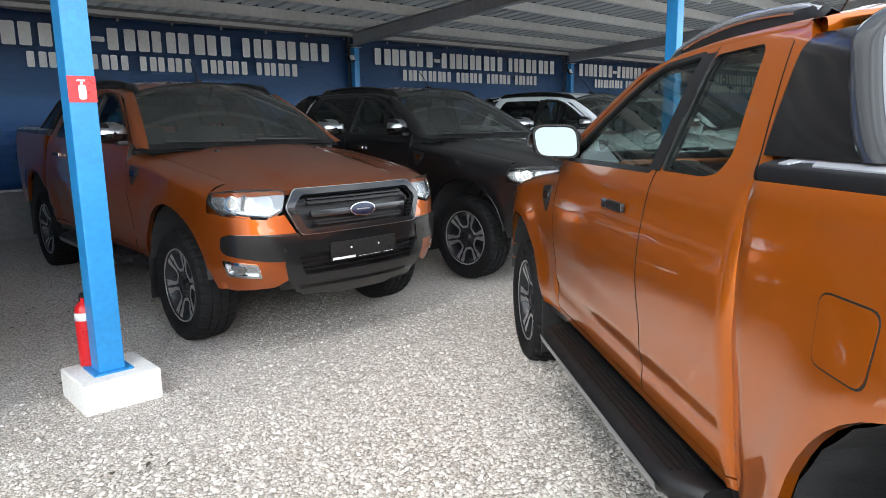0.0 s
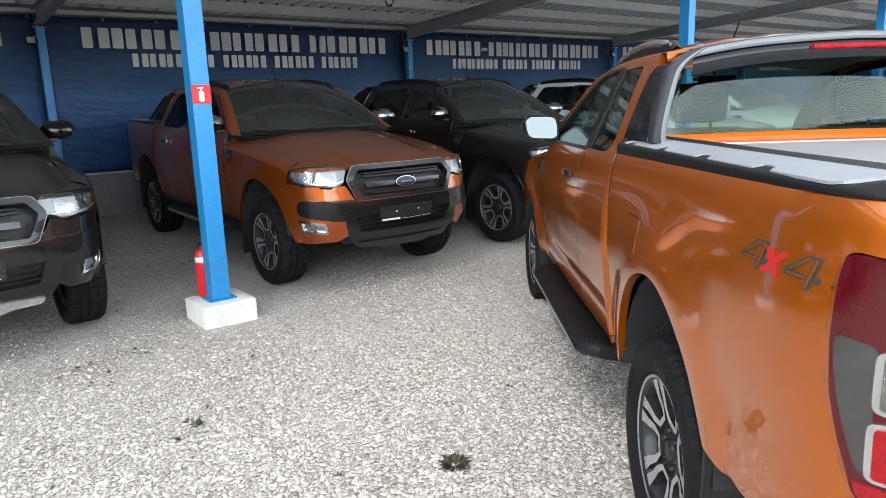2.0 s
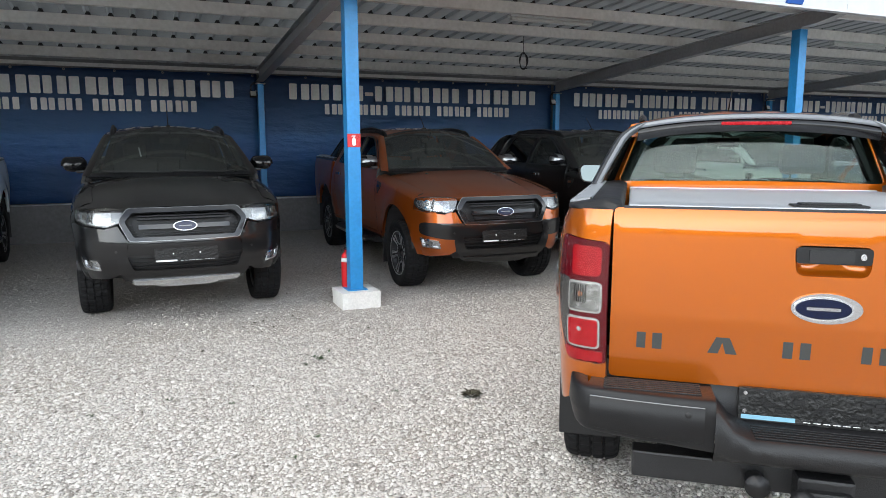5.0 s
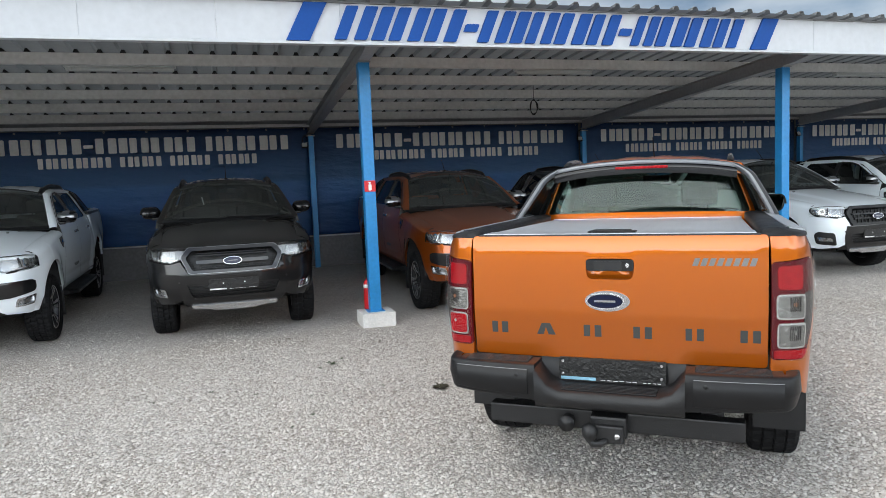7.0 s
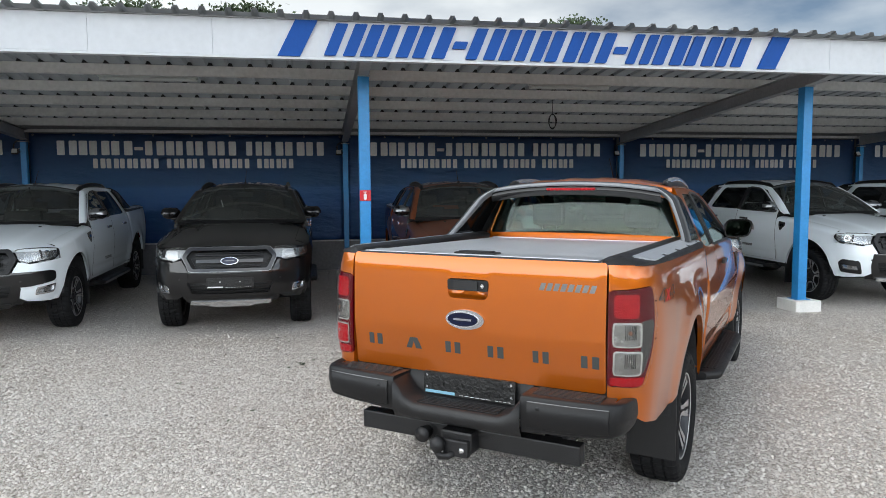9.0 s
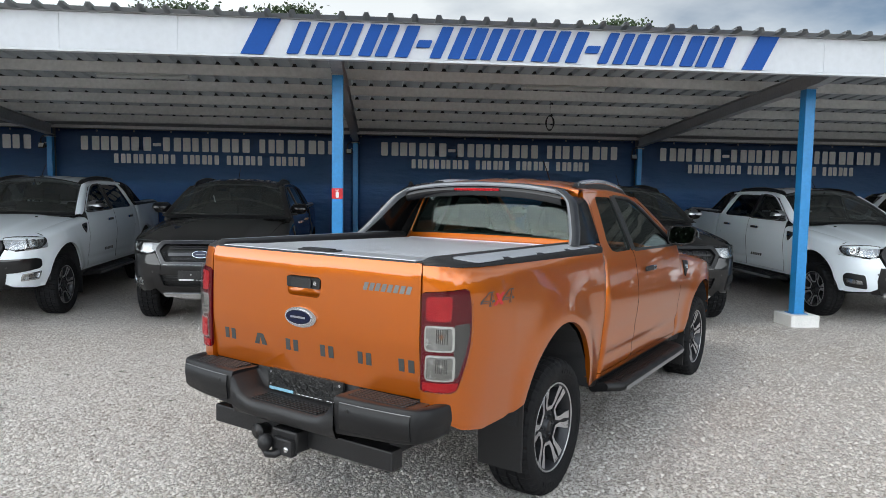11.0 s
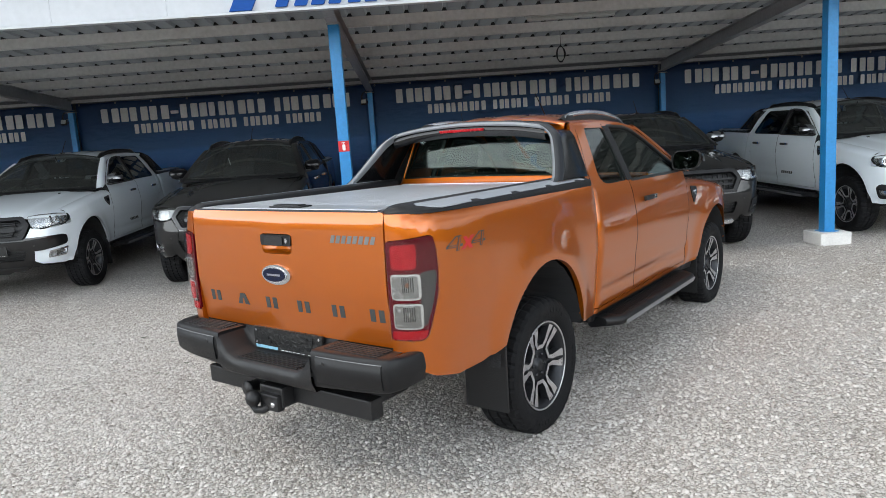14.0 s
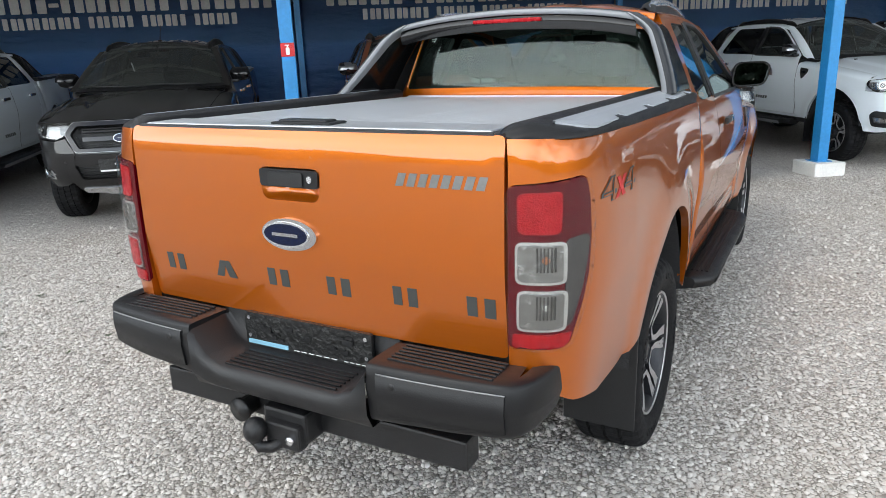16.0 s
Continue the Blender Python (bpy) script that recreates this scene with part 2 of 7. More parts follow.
def gravel_material():
    """Crushed pale limestone: each chip a cell of its own tint, with dusty and earthy drifts."""
    m = bpy.data.materials.new("crushed_limestone")
    m.use_nodes = True
    n, l = m.node_tree.nodes, m.node_tree.links
    b = n["Principled BSDF"]
    b.inputs["Roughness"].default_value = 0.9
    b.inputs["Specular IOR Level"].default_value = 0.2
    tc = n.new("ShaderNodeTexCoord")
    cells, edge, drift = n.new("ShaderNodeTexVoronoi"), n.new("ShaderNodeTexVoronoi"), n.new("ShaderNodeTexNoise")
    cells.inputs["Scale"].default_value = edge.inputs["Scale"].default_value = 62
    cells.inputs["Randomness"].default_value = edge.inputs["Randomness"].default_value = 1.0
    edge.feature = "DISTANCE_TO_EDGE"
    drift.inputs["Scale"].default_value, drift.inputs["Detail"].default_value = 0.7, 6
    tint, gap, warm = n.new("ShaderNodeValToRGB"), n.new("ShaderNodeValToRGB"), n.new("ShaderNodeValToRGB")
    e = tint.color_ramp.elements
    e[0].position, e[0].color = 0.0, (0.44, 0.41, 0.38, 1)
    e[1].position, e[1].color = 1.0, (0.85, 0.81, 0.76, 1)
    for p, c in ((0.25, (0.63, 0.60, 0.565, 1)), (0.6, (0.75, 0.72, 0.685, 1))):
        k = e.new(p)
        k.color = c
    # cell edges darkened in the colour, for the shade between chips
    gap.color_ramp.elements[0].color, gap.color_ramp.elements[0].position = (0.25, 0.235, 0.215, 1), 0.0
    gap.color_ramp.elements[1].position = 0.16
    warm.color_ramp.elements[0].color, warm.color_ramp.elements[0].position = (0.90, 0.87, 0.83, 1), 0.34
    warm.color_ramp.elements[1].color, warm.color_ramp.elements[1].position = (1, 1, 1, 1), 0.62
    m1, m2 = n.new("ShaderNodeMixRGB"), n.new("ShaderNodeMixRGB")
    m1.blend_type = m2.blend_type = "MULTIPLY"
    m1.inputs["Fac"].default_value = m2.inputs["Fac"].default_value = 1
    bn = n.new("ShaderNodeBump")
    bn.inputs["Strength"].default_value, bn.inputs["Distance"].default_value = 0.6, 0.012
    for t in (cells, edge, drift):
        l.new(tc.outputs["Object"], t.inputs["Vector"])
    l.new(cells.outputs["Color"], tint.inputs["Fac"])
    l.new(edge.outputs["Distance"], gap.inputs["Fac"])
    l.new(drift.outputs["Fac"], warm.inputs["Fac"])
    l.new(tint.outputs["Color"], m1.inputs["Color1"])
    l.new(gap.outputs["Color"], m1.inputs["Color2"])
    l.new(m1.outputs["Color"], m2.inputs["Color1"])
    l.new(warm.outputs["Color"], m2.inputs["Color2"])
    l.new(m2.outputs["Color"], b.inputs["Base Color"])
    l.new(edge.outputs["Distance"], bn.inputs["Height"])
    # every chip lies at a tilt of its own
    off, size, tilt, unit = (n.new("ShaderNodeVectorMath") for _ in range(4))
    off.operation, size.operation, tilt.operation, unit.operation = "SUBTRACT", "MULTIPLY", "ADD", "NORMALIZE"
    off.inputs[1].default_value, size.inputs[1].default_value = (0.5, 0.5, 0.5), (0.5, 0.5, 0.2)
    l.new(cells.outputs["Color"], off.inputs[0])
    l.new(off.outputs[0], size.inputs[0])
    l.new(bn.outputs["Normal"], tilt.inputs[0])
    l.new(size.outputs[0], tilt.inputs[1])
    l.new(tilt.outputs[0], unit.inputs[0])
    l.new(unit.outputs[0], b.inputs["Normal"])
    return m


def chip_material():
    m = bpy.data.materials.new("limestone_chip")
    m.use_nodes = True
    n, l = m.node_tree.nodes, m.node_tree.links
    b = n["Principled BSDF"]
    b.inputs["Roughness"].default_value = 0.88
    b.inputs["Specular IOR Level"].default_value = 0.2
    geo, tint = n.new("ShaderNodeNewGeometry"), n.new("ShaderNodeValToRGB")
    e = tint.color_ramp.elements
    e[0].position, e[0].color = 0.0, (0.26, 0.235, 0.21, 1)
    e[1].position, e[1].color = 1.0, (0.725, 0.692, 0.655, 1)
    for p, c in ((0.08, (0.42, 0.38, 0.345, 1)), (0.30, (0.57, 0.53, 0.49, 1)), (0.75, (0.65, 0.617, 0.582, 1))):
        k = e.new(p)
        k.color = c
    l.new(geo.outputs["Random Per Island"], tint.inputs["Fac"])
    l.new(tint.outputs["Color"], b.inputs["Base Color"])
    return m


M_BANNER, M_GRAVEL, M_CHIP = banner_material(), gravel_material(), chip_material()

# ---- mesh helpers ----
def part(name, bm, mat, parent=None, label="", smooth=False):
    """One mesh object from a bmesh, under a thing or a part."""
    me = bpy.data.meshes.new(name)
    bm.to_mesh(me)
    bm.free()
    for k in (mat if isinstance(mat, (list, tuple)) else [mat]):
        me.materials.append(k)
    if smooth:
        me.polygons.foreach_set("use_smooth", [True] * len(me.polygons))
    ob = new(name, me)
    ob.parent = parent
    if label:
        ob["label"] = label
    return ob


def shared(name, me, parent=None):
    ob = new(name, me)
    ob.parent = parent
    return ob


def add_box(bm, x0, y0, z0, x1, y1, z1, m=None, bevel=0.0, mat=0):
    made = bmesh.ops.create_cube(bm, size=1.0)["verts"]
    t = Matrix.Translation(((x0 + x1) / 2, (y0 + y1) / 2, (z0 + z1) / 2)) @ Matrix.Diagonal((x1 - x0, y1 - y0, z1 - z0, 1))
    bmesh.ops.transform(bm, matrix=(m @ t) if m else t, verts=made)
    faces = {f for v in made for f in v.link_faces}
    for f in faces:
        f.material_index = mat
    if bevel:
        edges = list({e for v in made for e in v.link_edges})
        bmesh.ops.bevel(bm, geom=edges, offset=bevel, segments=2, affect="EDGES", profile=0.6)
    return bm


def box(x0, y0, z0, x1, y1, z1, bevel=0.0, m=None):
    return add_box(bmesh.new(), x0, y0, z0, x1, y1, z1, m, bevel)


def add_poly(bm, outline, back, mat=0):
    """A flat outline of 3D points, pushed by the vector back into a solid."""
    a = [bm.verts.new(p) for p in outline]
    c = [bm.verts.new(Vector(p) + Vector(back)) for p in outline]
    n = len(a)
    fs = [bm.faces.new(a), bm.faces.new(c[::-1])] + [bm.faces.new((a[i], c[i], c[(i + 1) % n], a[(i + 1) % n])) for i in range(n)]
    for f in fs:
        f.material_index = mat
    bmesh.ops.recalc_face_normals(bm, faces=fs)
    return bm


def add_tube(bm, pts, r, sides=8, mat=0):
    """A round bar along points."""
    rings = []
    pts = [Vector(p) for p in pts]
    for i, p in enumerate(pts):
        d = (pts[min(i + 1, len(pts) - 1)] - pts[max(i - 1, 0)]).normalized()
        a = d.cross(Vector((0.13, 0.21, 0.97)) if abs(d.z) < 0.9 else Vector((1, 0, 0))).normalized()
        b = d.cross(a)
        rr = r[i] if isinstance(r, (list, tuple)) else r
        rings.append([bm.verts.new(p + rr * (math.cos(k * 2 * math.pi / sides) * a + math.sin(k * 2 * math.pi / sides) * b)) for k in range(sides)])
    for u, v in zip(rings, rings[1:]):
        for k in range(sides):
            f = bm.faces.new((u[k], u[(k + 1) % sides], v[(k + 1) % sides], v[k]))
            f.smooth, f.material_index = True, mat
    for ring, flip in ((rings[0], False), (rings[-1], True)):
        f = bm.faces.new(ring if flip else ring[::-1])
        f.material_index = mat
    return bm


def revolve(bm, profile, axis="z", seg=32, m=None, mat=0, close=False):
    """Turns (radius, height) pairs round an axis."""
    rings = []
    for k in range(seg):
        a = 2 * math.pi * k / seg
        ring = []
        for r, h in profile:
            p = Vector((r * math.cos(a), r * math.sin(a), h)) if axis == "z" else Vector((h, r * math.cos(a), r * math.sin(a)))
            ring.append(bm.verts.new(m @ p if m else p))
        rings.append(ring)
    n = len(profile)
    for k in range(seg):
        u, v = rings[k], rings[(k + 1) % seg]
        for i in range(n if close else n - 1):
            j = (i + 1) % n
            f = bm.faces.new((u[i], v[i], v[j], u[j]))
            f.smooth, f.material_index = True, mat
    return bm


# ---- large structure ----
BAY, POST_X, POST_Y, BACK_Y = 5.85, 1.19, 3.59, 9.32
FIRST, LAST = -5, 6          # bays on either side of the post with the sign
ROOF_X0, ROOF_X1 = POST_X + FIRST * BAY - 0.6, POST_X + LAST * BAY + 0.6


def ground_z(x, y):
    """Level yard that climbs gently under the canopy."""
    return 0.05 + 0.016 * max(0.0, y - 2.8) + (0.006 * math.sin(1.7 * x + 0.6 * y) + 0.005 * math.sin(2.3 * y - 0.9 * x) if abs(x) < 40 and abs(y) < 40 else 0)


def build_ground():
    axis_x = [-600, -200, -80, -40] + [-20 + 0.5 * i for i in range(81)] + [40, 80, 200, 600]
    axis_y = [-600, -200, -80, -30] + [-12 + 0.5 * i for i in range(47)] + [20, 40, 80, 200, 600]
    verts = [(x, y, ground_z(x, min(y, 11.0))) for y in axis_y for x in axis_x]
    w = len(axis_x)
    faces = [(j * w + i, j * w + i + 1, (j + 1) * w + i + 1, (j + 1) * w + i) for j in range(len(axis_y) - 1) for i in range(w - 1)]
    me = bpy.data.meshes.new("ground")
    me.from_pydata(verts, [], faces)
    me.materials.append(M_GRAVEL)
    tagged(new("ground", me), "pale crushed limestone gravel yard", "ground", kind="structure")


build_ground()


def sheet_z(y):
    return 3.505 - 0.066 * (y - 2.55)


PURLINS = (2.70, 3.61, 4.63, 5.66, 6.68, 7.70, 8.70)


def build_roof():
    # trapezoid sheet, ribs running down the slope
    pitch, bm = 0.25, bmesh.new()
    prof, x = [], ROOF_X0
    while x < ROOF_X1:
        prof += [(x, 0.0), (x + 0.172, 0.0), (x + 0.190, 0.042), (x + 0.232, 0.042)]
        x += pitch
    for y0, y1 in ((2.42, 9.7),):
        lo = [bm.verts.new((px, y0, sheet_z(y0) + pz)) for px, pz in prof]
        hi = [bm.verts.new((px, y1, sheet_z(y1) + pz)) for px, pz in prof]
        for i in range(len(prof) - 1):
            bm.faces.new((lo[i], lo[i + 1], hi[i + 1], hi[i]))
    bmesh.ops.solidify(bm, geom=bm.faces[:], thickness=-0.006)
    # black blocks added over each purlin, for the shade inside the rib voids
    for y in PURLINS:
        for i in range(0, len(prof) - 4, 4):
            px = prof[i][0]
            lo, hi = ([bm.verts.new((px + a, y + d, sheet_z(y) + c)) for a, c in ((0.176, -0.002), (0.194, 0.036), (0.228, 0.036), (0.246, -0.002))] for d in (-0.004, 0.05))
            for k in range(4):
                bm.faces.new((lo[k], lo[(k + 1) % 4], hi[(k + 1) % 4], hi[k])).material_index = 1
            bm.faces.new(lo).material_index = 1
            bm.faces.new(hi[::-1]).material_index = 1
    roof = part("ceiling", bm, M_SHEET)
    roof.data.materials.append(M_BLACK)
    tagged(roof, "ribbed galvanised steel canopy roof sheeting", "roof", kind="structure")


build_roof()


def build_canopy():
    # purlins: folded steel channels along the canopy
    for y in PURLINS:
        z = sheet_z(y)
        bm = bmesh.new()
        fold = [(0.062, -0.114), (0.062, -0.138), (0.0, -0.138), (0.0, -0.006), (0.062, -0.006), (0.062, -0.030), (0.056, -0.030), (0.056, -0.012), (0.006, -0.012), (0.006, -0.132), (0.056, -0.132), (0.056, -0.114)]
        add_poly(bm, [(ROOF_X0, y + a, z + c) for a, c in fold], (ROOF_X1 - ROOF_X0, 0, 0))
        tagged(part("purlin", bm, M_PURLIN), "pale painted steel channel under the roof sheet", "beam", "purlins of the canopy", "structure")
    # back edge trim
    tagged(part("trim", box(ROOF_X0, 9.22, 2.885, ROOF_X1, 9.28, 2.94, 0.004), M_PURLIN), "pale steel angle along the banner's top", "trim", kind="structure")
    # fascia of tall sandwich panels with a folded lip
    fascia = tagged(new("fascia"), "white sheet-metal fascia along the canopy edge", "fascia", kind="structure")
    me = None
    x = POST_X - 4 * 1.17 * 5 - 0.4
    while x < ROOF_X1:
        if me is None:
            p = part("panel", box(0.0008, 2.585, 3.125, 1.1692, 2.63, 3.492, 0.003), M_FASCIA, fascia)
            me = p.data
        else:
            p = shared("panel", me, fascia)
        p.location.x = x
        x += 1.17
    part("lip", box(ROOF_X0 + 0.2, 2.570, 3.095, ROOF_X1, 2.66, 3.122, 0.003), M_FASCIA, fascia)
    part("drip_edge", box(ROOF_X0 + 0.2, 2.566, 3.495, ROOF_X1, 2.64, 3.506, 0.002), M_STEEL, fascia)
    # rafters, posts, footings
    for k in range(FIRST, LAST + 1):
        px, shift = POST_X + k * BAY, 0.08 if k == 1 else 0.0
        bm = bmesh.new()
        for y0, y1, zt0, d0, d1, hw in ((2.75, 9.2, 0.147, 0.16, 0.20, 0.004),):
            ys = (y0, 3.3, y1)
            dep = (0.10, 0.175, 0.175)
            for (ya, da), (yb, db) in zip(zip(ys, dep), list(zip(ys, dep))[1:]):
                ta, tb = sheet_z(ya) - zt0, sheet_z(yb) - zt0
                for xa, xb, za, zb in ((-0.004, 0.004, (ta - da, ta), (tb - db, tb)), (-0.065, 0.065, (ta - da - 0.008, ta - da), (tb - db - 0.008, tb - db)), (-0.065, 0.065, (ta, ta + 0.008), (tb, tb + 0.008))):
                    v = [bm.verts.new((px + xx + shift * (9.2 - yy) / 6.4, yy, zz)) for xx in (xa, xb) for yy, zz in ((ya, za[0]), (yb, zb[0]), (yb, zb[1]), (ya, za[1]))]
                    for f in ((0, 1, 2, 3), (7, 6, 5, 4), (0, 4, 5, 1), (1, 5, 6, 2), (2, 6, 7, 3), (3, 7, 4, 0)):
                        bm.faces.new([v[i] for i in f])
        bmesh.ops.recalc_face_normals(bm, faces=bm.faces[:])
        tagged(part("rafter", bm, M_STEEL), "grey painted steel rafter carried by a blue post", "beam", "rafters of the canopy", "structure")
        zf = ground_z(px + shift, POST_Y)
        head = sheet_z(POST_Y) - 0.147 - 0.008 - (0.10 + 0.075 * min(1, max(0, (POST_Y - 2.75) / 0.55)))
        post = tagged(new("canopy_post"), "bright blue square steel canopy post on a white footing", "post", "front posts of the canopy", "structure")
        post.location = (px + shift, POST_Y, 0)
        part("shaft", box(-0.066, -0.066, 0.20, 0.066, 0.066, head - 0.012, 0.008), M_BLUE, post)
        part("base_plate", box(-0.10, -0.10, 0.222, 0.10, 0.10, 0.232, 0.002), M_BLUE, post)
        part("head_plate", box(-0.075, -0.085, head - 0.012, 0.075, 0.085, head + 0.002), M_STEEL, post)
        bm = box(-0.185, -0.195, zf - 0.20, 0.205, 0.20, 0.224, 0.012)
        for v in bm.verts:
            v.co += Vector(noise.noise_vector(v.co * 9 + Vector((k, 0, 0)))) * 0.006
        part("footing", bm, M_CONCRETE, post, "white painted concrete footing block")
        back = tagged(new("rear_post"), "blue steel post in front of the banners", "post", "rear posts of the canopy", "structure")
        back.location = (px, 9.16, 0)
        part("shaft", box(-0.05, -0.05, 0.10, 0.05, 0.05, 2.695, 0.006), M_BLUE, back)
        part("head_plate", box(-0.08, -0.08, 2.695, 0.08, 0.08, 2.706), M_STEEL, back)
        lamp = tagged(new("floodlight"), "small grey floodlight clamped to a blue rear post", "lamp", "floodlights of the canopy")
        lamp.location = (px - 0.13, 9.08, 2.52)
        bm = box(-0.055, -0.02, -0.05, 0.055, 0.03, 0.05, 0.008, pose(0, 0, 0, -25))
        part("housing", bm, M_BLACK, lamp)
        bm = bmesh.new()
        for r in (0.075, 0.09):
            add_tube(bm, [(0.05 + r * math.sin(a), 0.045 + 0.012 * math.cos(a), 0.09 + 1.25 * r * math.cos(a)) for a in [i * math.pi / 10 for i in range(21)]], 0.006, 5)
        part("cable", bm, M_BLACK, lamp)
        part("lens", box(-0.045, -0.026, -0.04, 0.045, -0.021, 0.04, 0, pose(0, 0, 0, -25)), M_TUBE, lamp)
        bm = bmesh.new()
        add_tube(bm, [(0.0, 0.03, 0), (0.05, 0.05, 0.06), (0.09, 0.06, 0.05)], 0.008, 6)
        part("bracket", bm, M_STEEL, lamp)


build_canopy()


def build_back():
    tagged(part("wall_back", box(ROOF_X0, 9.42, 0.0, ROOF_X1, 9.62, 3.01), M_PLINTH), "plain wall behind the banners", "wall", kind="structure")
    tagged(part("trim_eave", box(ROOF_X0, 9.63, 2.80, ROOF_X1, 9.68, 3.13), M_STEEL), "grey eave board closing the back of the roof", "trim", kind="structure")
    tagged(part("plinth", box(ROOF_X0, 9.345, 0.0, ROOF_X1, 9.415, 0.745, 0.006), M_PLINTH), "low grey rendered plinth wall under the banners", "wall", kind="structure")
    tagged(part("ledge", box(ROOF_X0, 9.325, 0.748, ROOF_X1, 9.415, 0.768, 0.003), M_PURLIN), "pale metal ledge on the plinth", "trim", kind="structure")


build_back()

# relative widths of the shapes in a row; 0 makes a gap, a dash is a low short bar
NAME_ROW = (1.0, 0.42, 1.02, 1.08, -0.45, 1.0, 0.42, 0.92, 1.08, 1.0, 0.0, 0.86, 1.08, 1.08, 0.98)
NUMBER_ROW = (1, 1, 1, 1, 1, 0, 1, 1, 1, 0, 1, 1, 1, 0, 1, 1, 1)


def row_shapes(widths, x0, x1, gap, space):
    """Left and right ends of each bar of a row that fills x0 to x1."""
    total = sum(abs(w) if w else space for w in widths) + gap * (len(widths) - 1)
    k, x, out = (x1 - x0) / total, x0, []
    for w in widths:
        d = (abs(w) if w else space) * k
        if w < 0.6 and w:
            out.append((x, x + d, w < 0))
        elif w:
            out += [(x, x + d * 0.38, False), (x + d * 0.60, x + d, False)]
        x += d + gap * k
    return out


def rounded(x0, z0, x1, z1, r, lean=0.0):
    pts = []
    for cx, cz, a0 in ((x1 - r, z0 + r, -90), (x1 - r, z1 - r, 0), (x0 + r, z1 - r, 90), (x0 + r, z0 + r, 180)):
        for a in (0, 30, 60, 90):
            px, pz = cx + r * math.cos(radians(a0 + a)), cz + r * math.sin(radians(a0 + a))
            pts.append((px + lean * (pz - z0), pz))
    return pts


def build_banner(k):
    x0 = POST_X + k * BAY
    bm = bmesh.new()
    nx, nz = 60, 24
    grid = []
    for j in range(nz + 1):
        row = []
        for i in range(nx + 1):
            u, v = i / nx, j / nz
            x, z = x0 + 0.03 + u * (BAY - 0.06), 0.785 + v * (2.872 - 0.785)
            sag = noise.noise(Vector((x * 0.9, k * 3.1, z * 1.6))) * 0.022 + noise.noise(Vector((x * 2.6, 7.0, z * 5.0))) * 0.007
            row.append(bm.verts.new((x, BACK_Y + sag * (1 - v) ** 0.5 * (0.25 + v), z - 0.012 * math.sin(math.pi * u * 7) ** 2 * (v == 1))))
        grid.append(row)
    for j in range(nz):
        for i in range(nx):
            bm.faces.new((grid[j][i], grid[j][i + 1], grid[j + 1][i + 1], grid[j + 1][i])).smooth = True
    bmesh.ops.solidify(bm, geom=bm.faces[:], thickness=-0.003)
    banner = tagged(new("banner"), "blue vinyl banner with two rows of silver lettering shapes", "banner", "banners along the back wall")
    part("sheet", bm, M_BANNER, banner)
    for widths, xa, xb, za, zb, gap, space, r in ((NAME_ROW, 0.51, 5.43, 2.465, 2.735, 0.10, 0.35, 0.03), (NUMBER_ROW, 1.13, 4.83, 2.218, 2.402, 0.10, 0.50, 0.035)):
        for a, b, dash in row_shapes(widths, x0 + xa, x0 + xb, gap, space):
            lo, hi = (za + 0.35 * (zb - za), za + 0.58 * (zb - za)) if dash else (za, zb)
            part("printed_bar", add_poly(bmesh.new(), [(px, BACK_Y - 0.030, pz) for px, pz in rounded(a, lo, b, hi, min(r, (hi - lo) * 0.3, (b - a) * 0.3) * 0.6)], (0, 0.003, 0)), M_BAR, banner)
    for i in range(9):
        part("eyelet", revolve(bmesh.new(), [(0.008, 0), (0.014, 0.002), (0.02, 0)], seg=10, m=pose(x0 + 0.1 + i * (BAY - 0.2) / 8, BACK_Y - 0.012, 2.842, 90)), M_STEEL, banner)


for k in range(-4, 5):
    build_banner(k)


def build_sign():
    sign = tagged(new("company_sign"), "raised blue slanted lettering shapes on the white fascia", "sign")
    z0, z1, lean = 3.140, 3.468, 0.42
    for a, b, dash in row_shapes(NAME_ROW[:10] + (-0.45,) + NAME_ROW[11:], 0.72, 5.46, 0.13, 0.35):
        lo, hi = (z0 + 0.32 * (z1 - z0), z0 + 0.56 * (z1 - z0)) if dash else (z0, z1)
        off = lean * (lo - z0)
        part("raised_bar", add_poly(bmesh.new(), [(px + off, 2.555, pz) for px, pz in rounded(a, lo, b, hi, 0.012, lean)], (0, 0.028, 0)), M_LETTER, sign)
    for x in (0.255, 5.68):
        part("raised_slash", add_poly(bmesh.new(), [(px, 2.555, pz) for px, pz in ((x, 3.124), (x + 0.225, 3.124), (x + 0.41, 3.49), (x + 0.185, 3.49))], (0, 0.028, 0)), M_LETTER, sign)


build_sign()


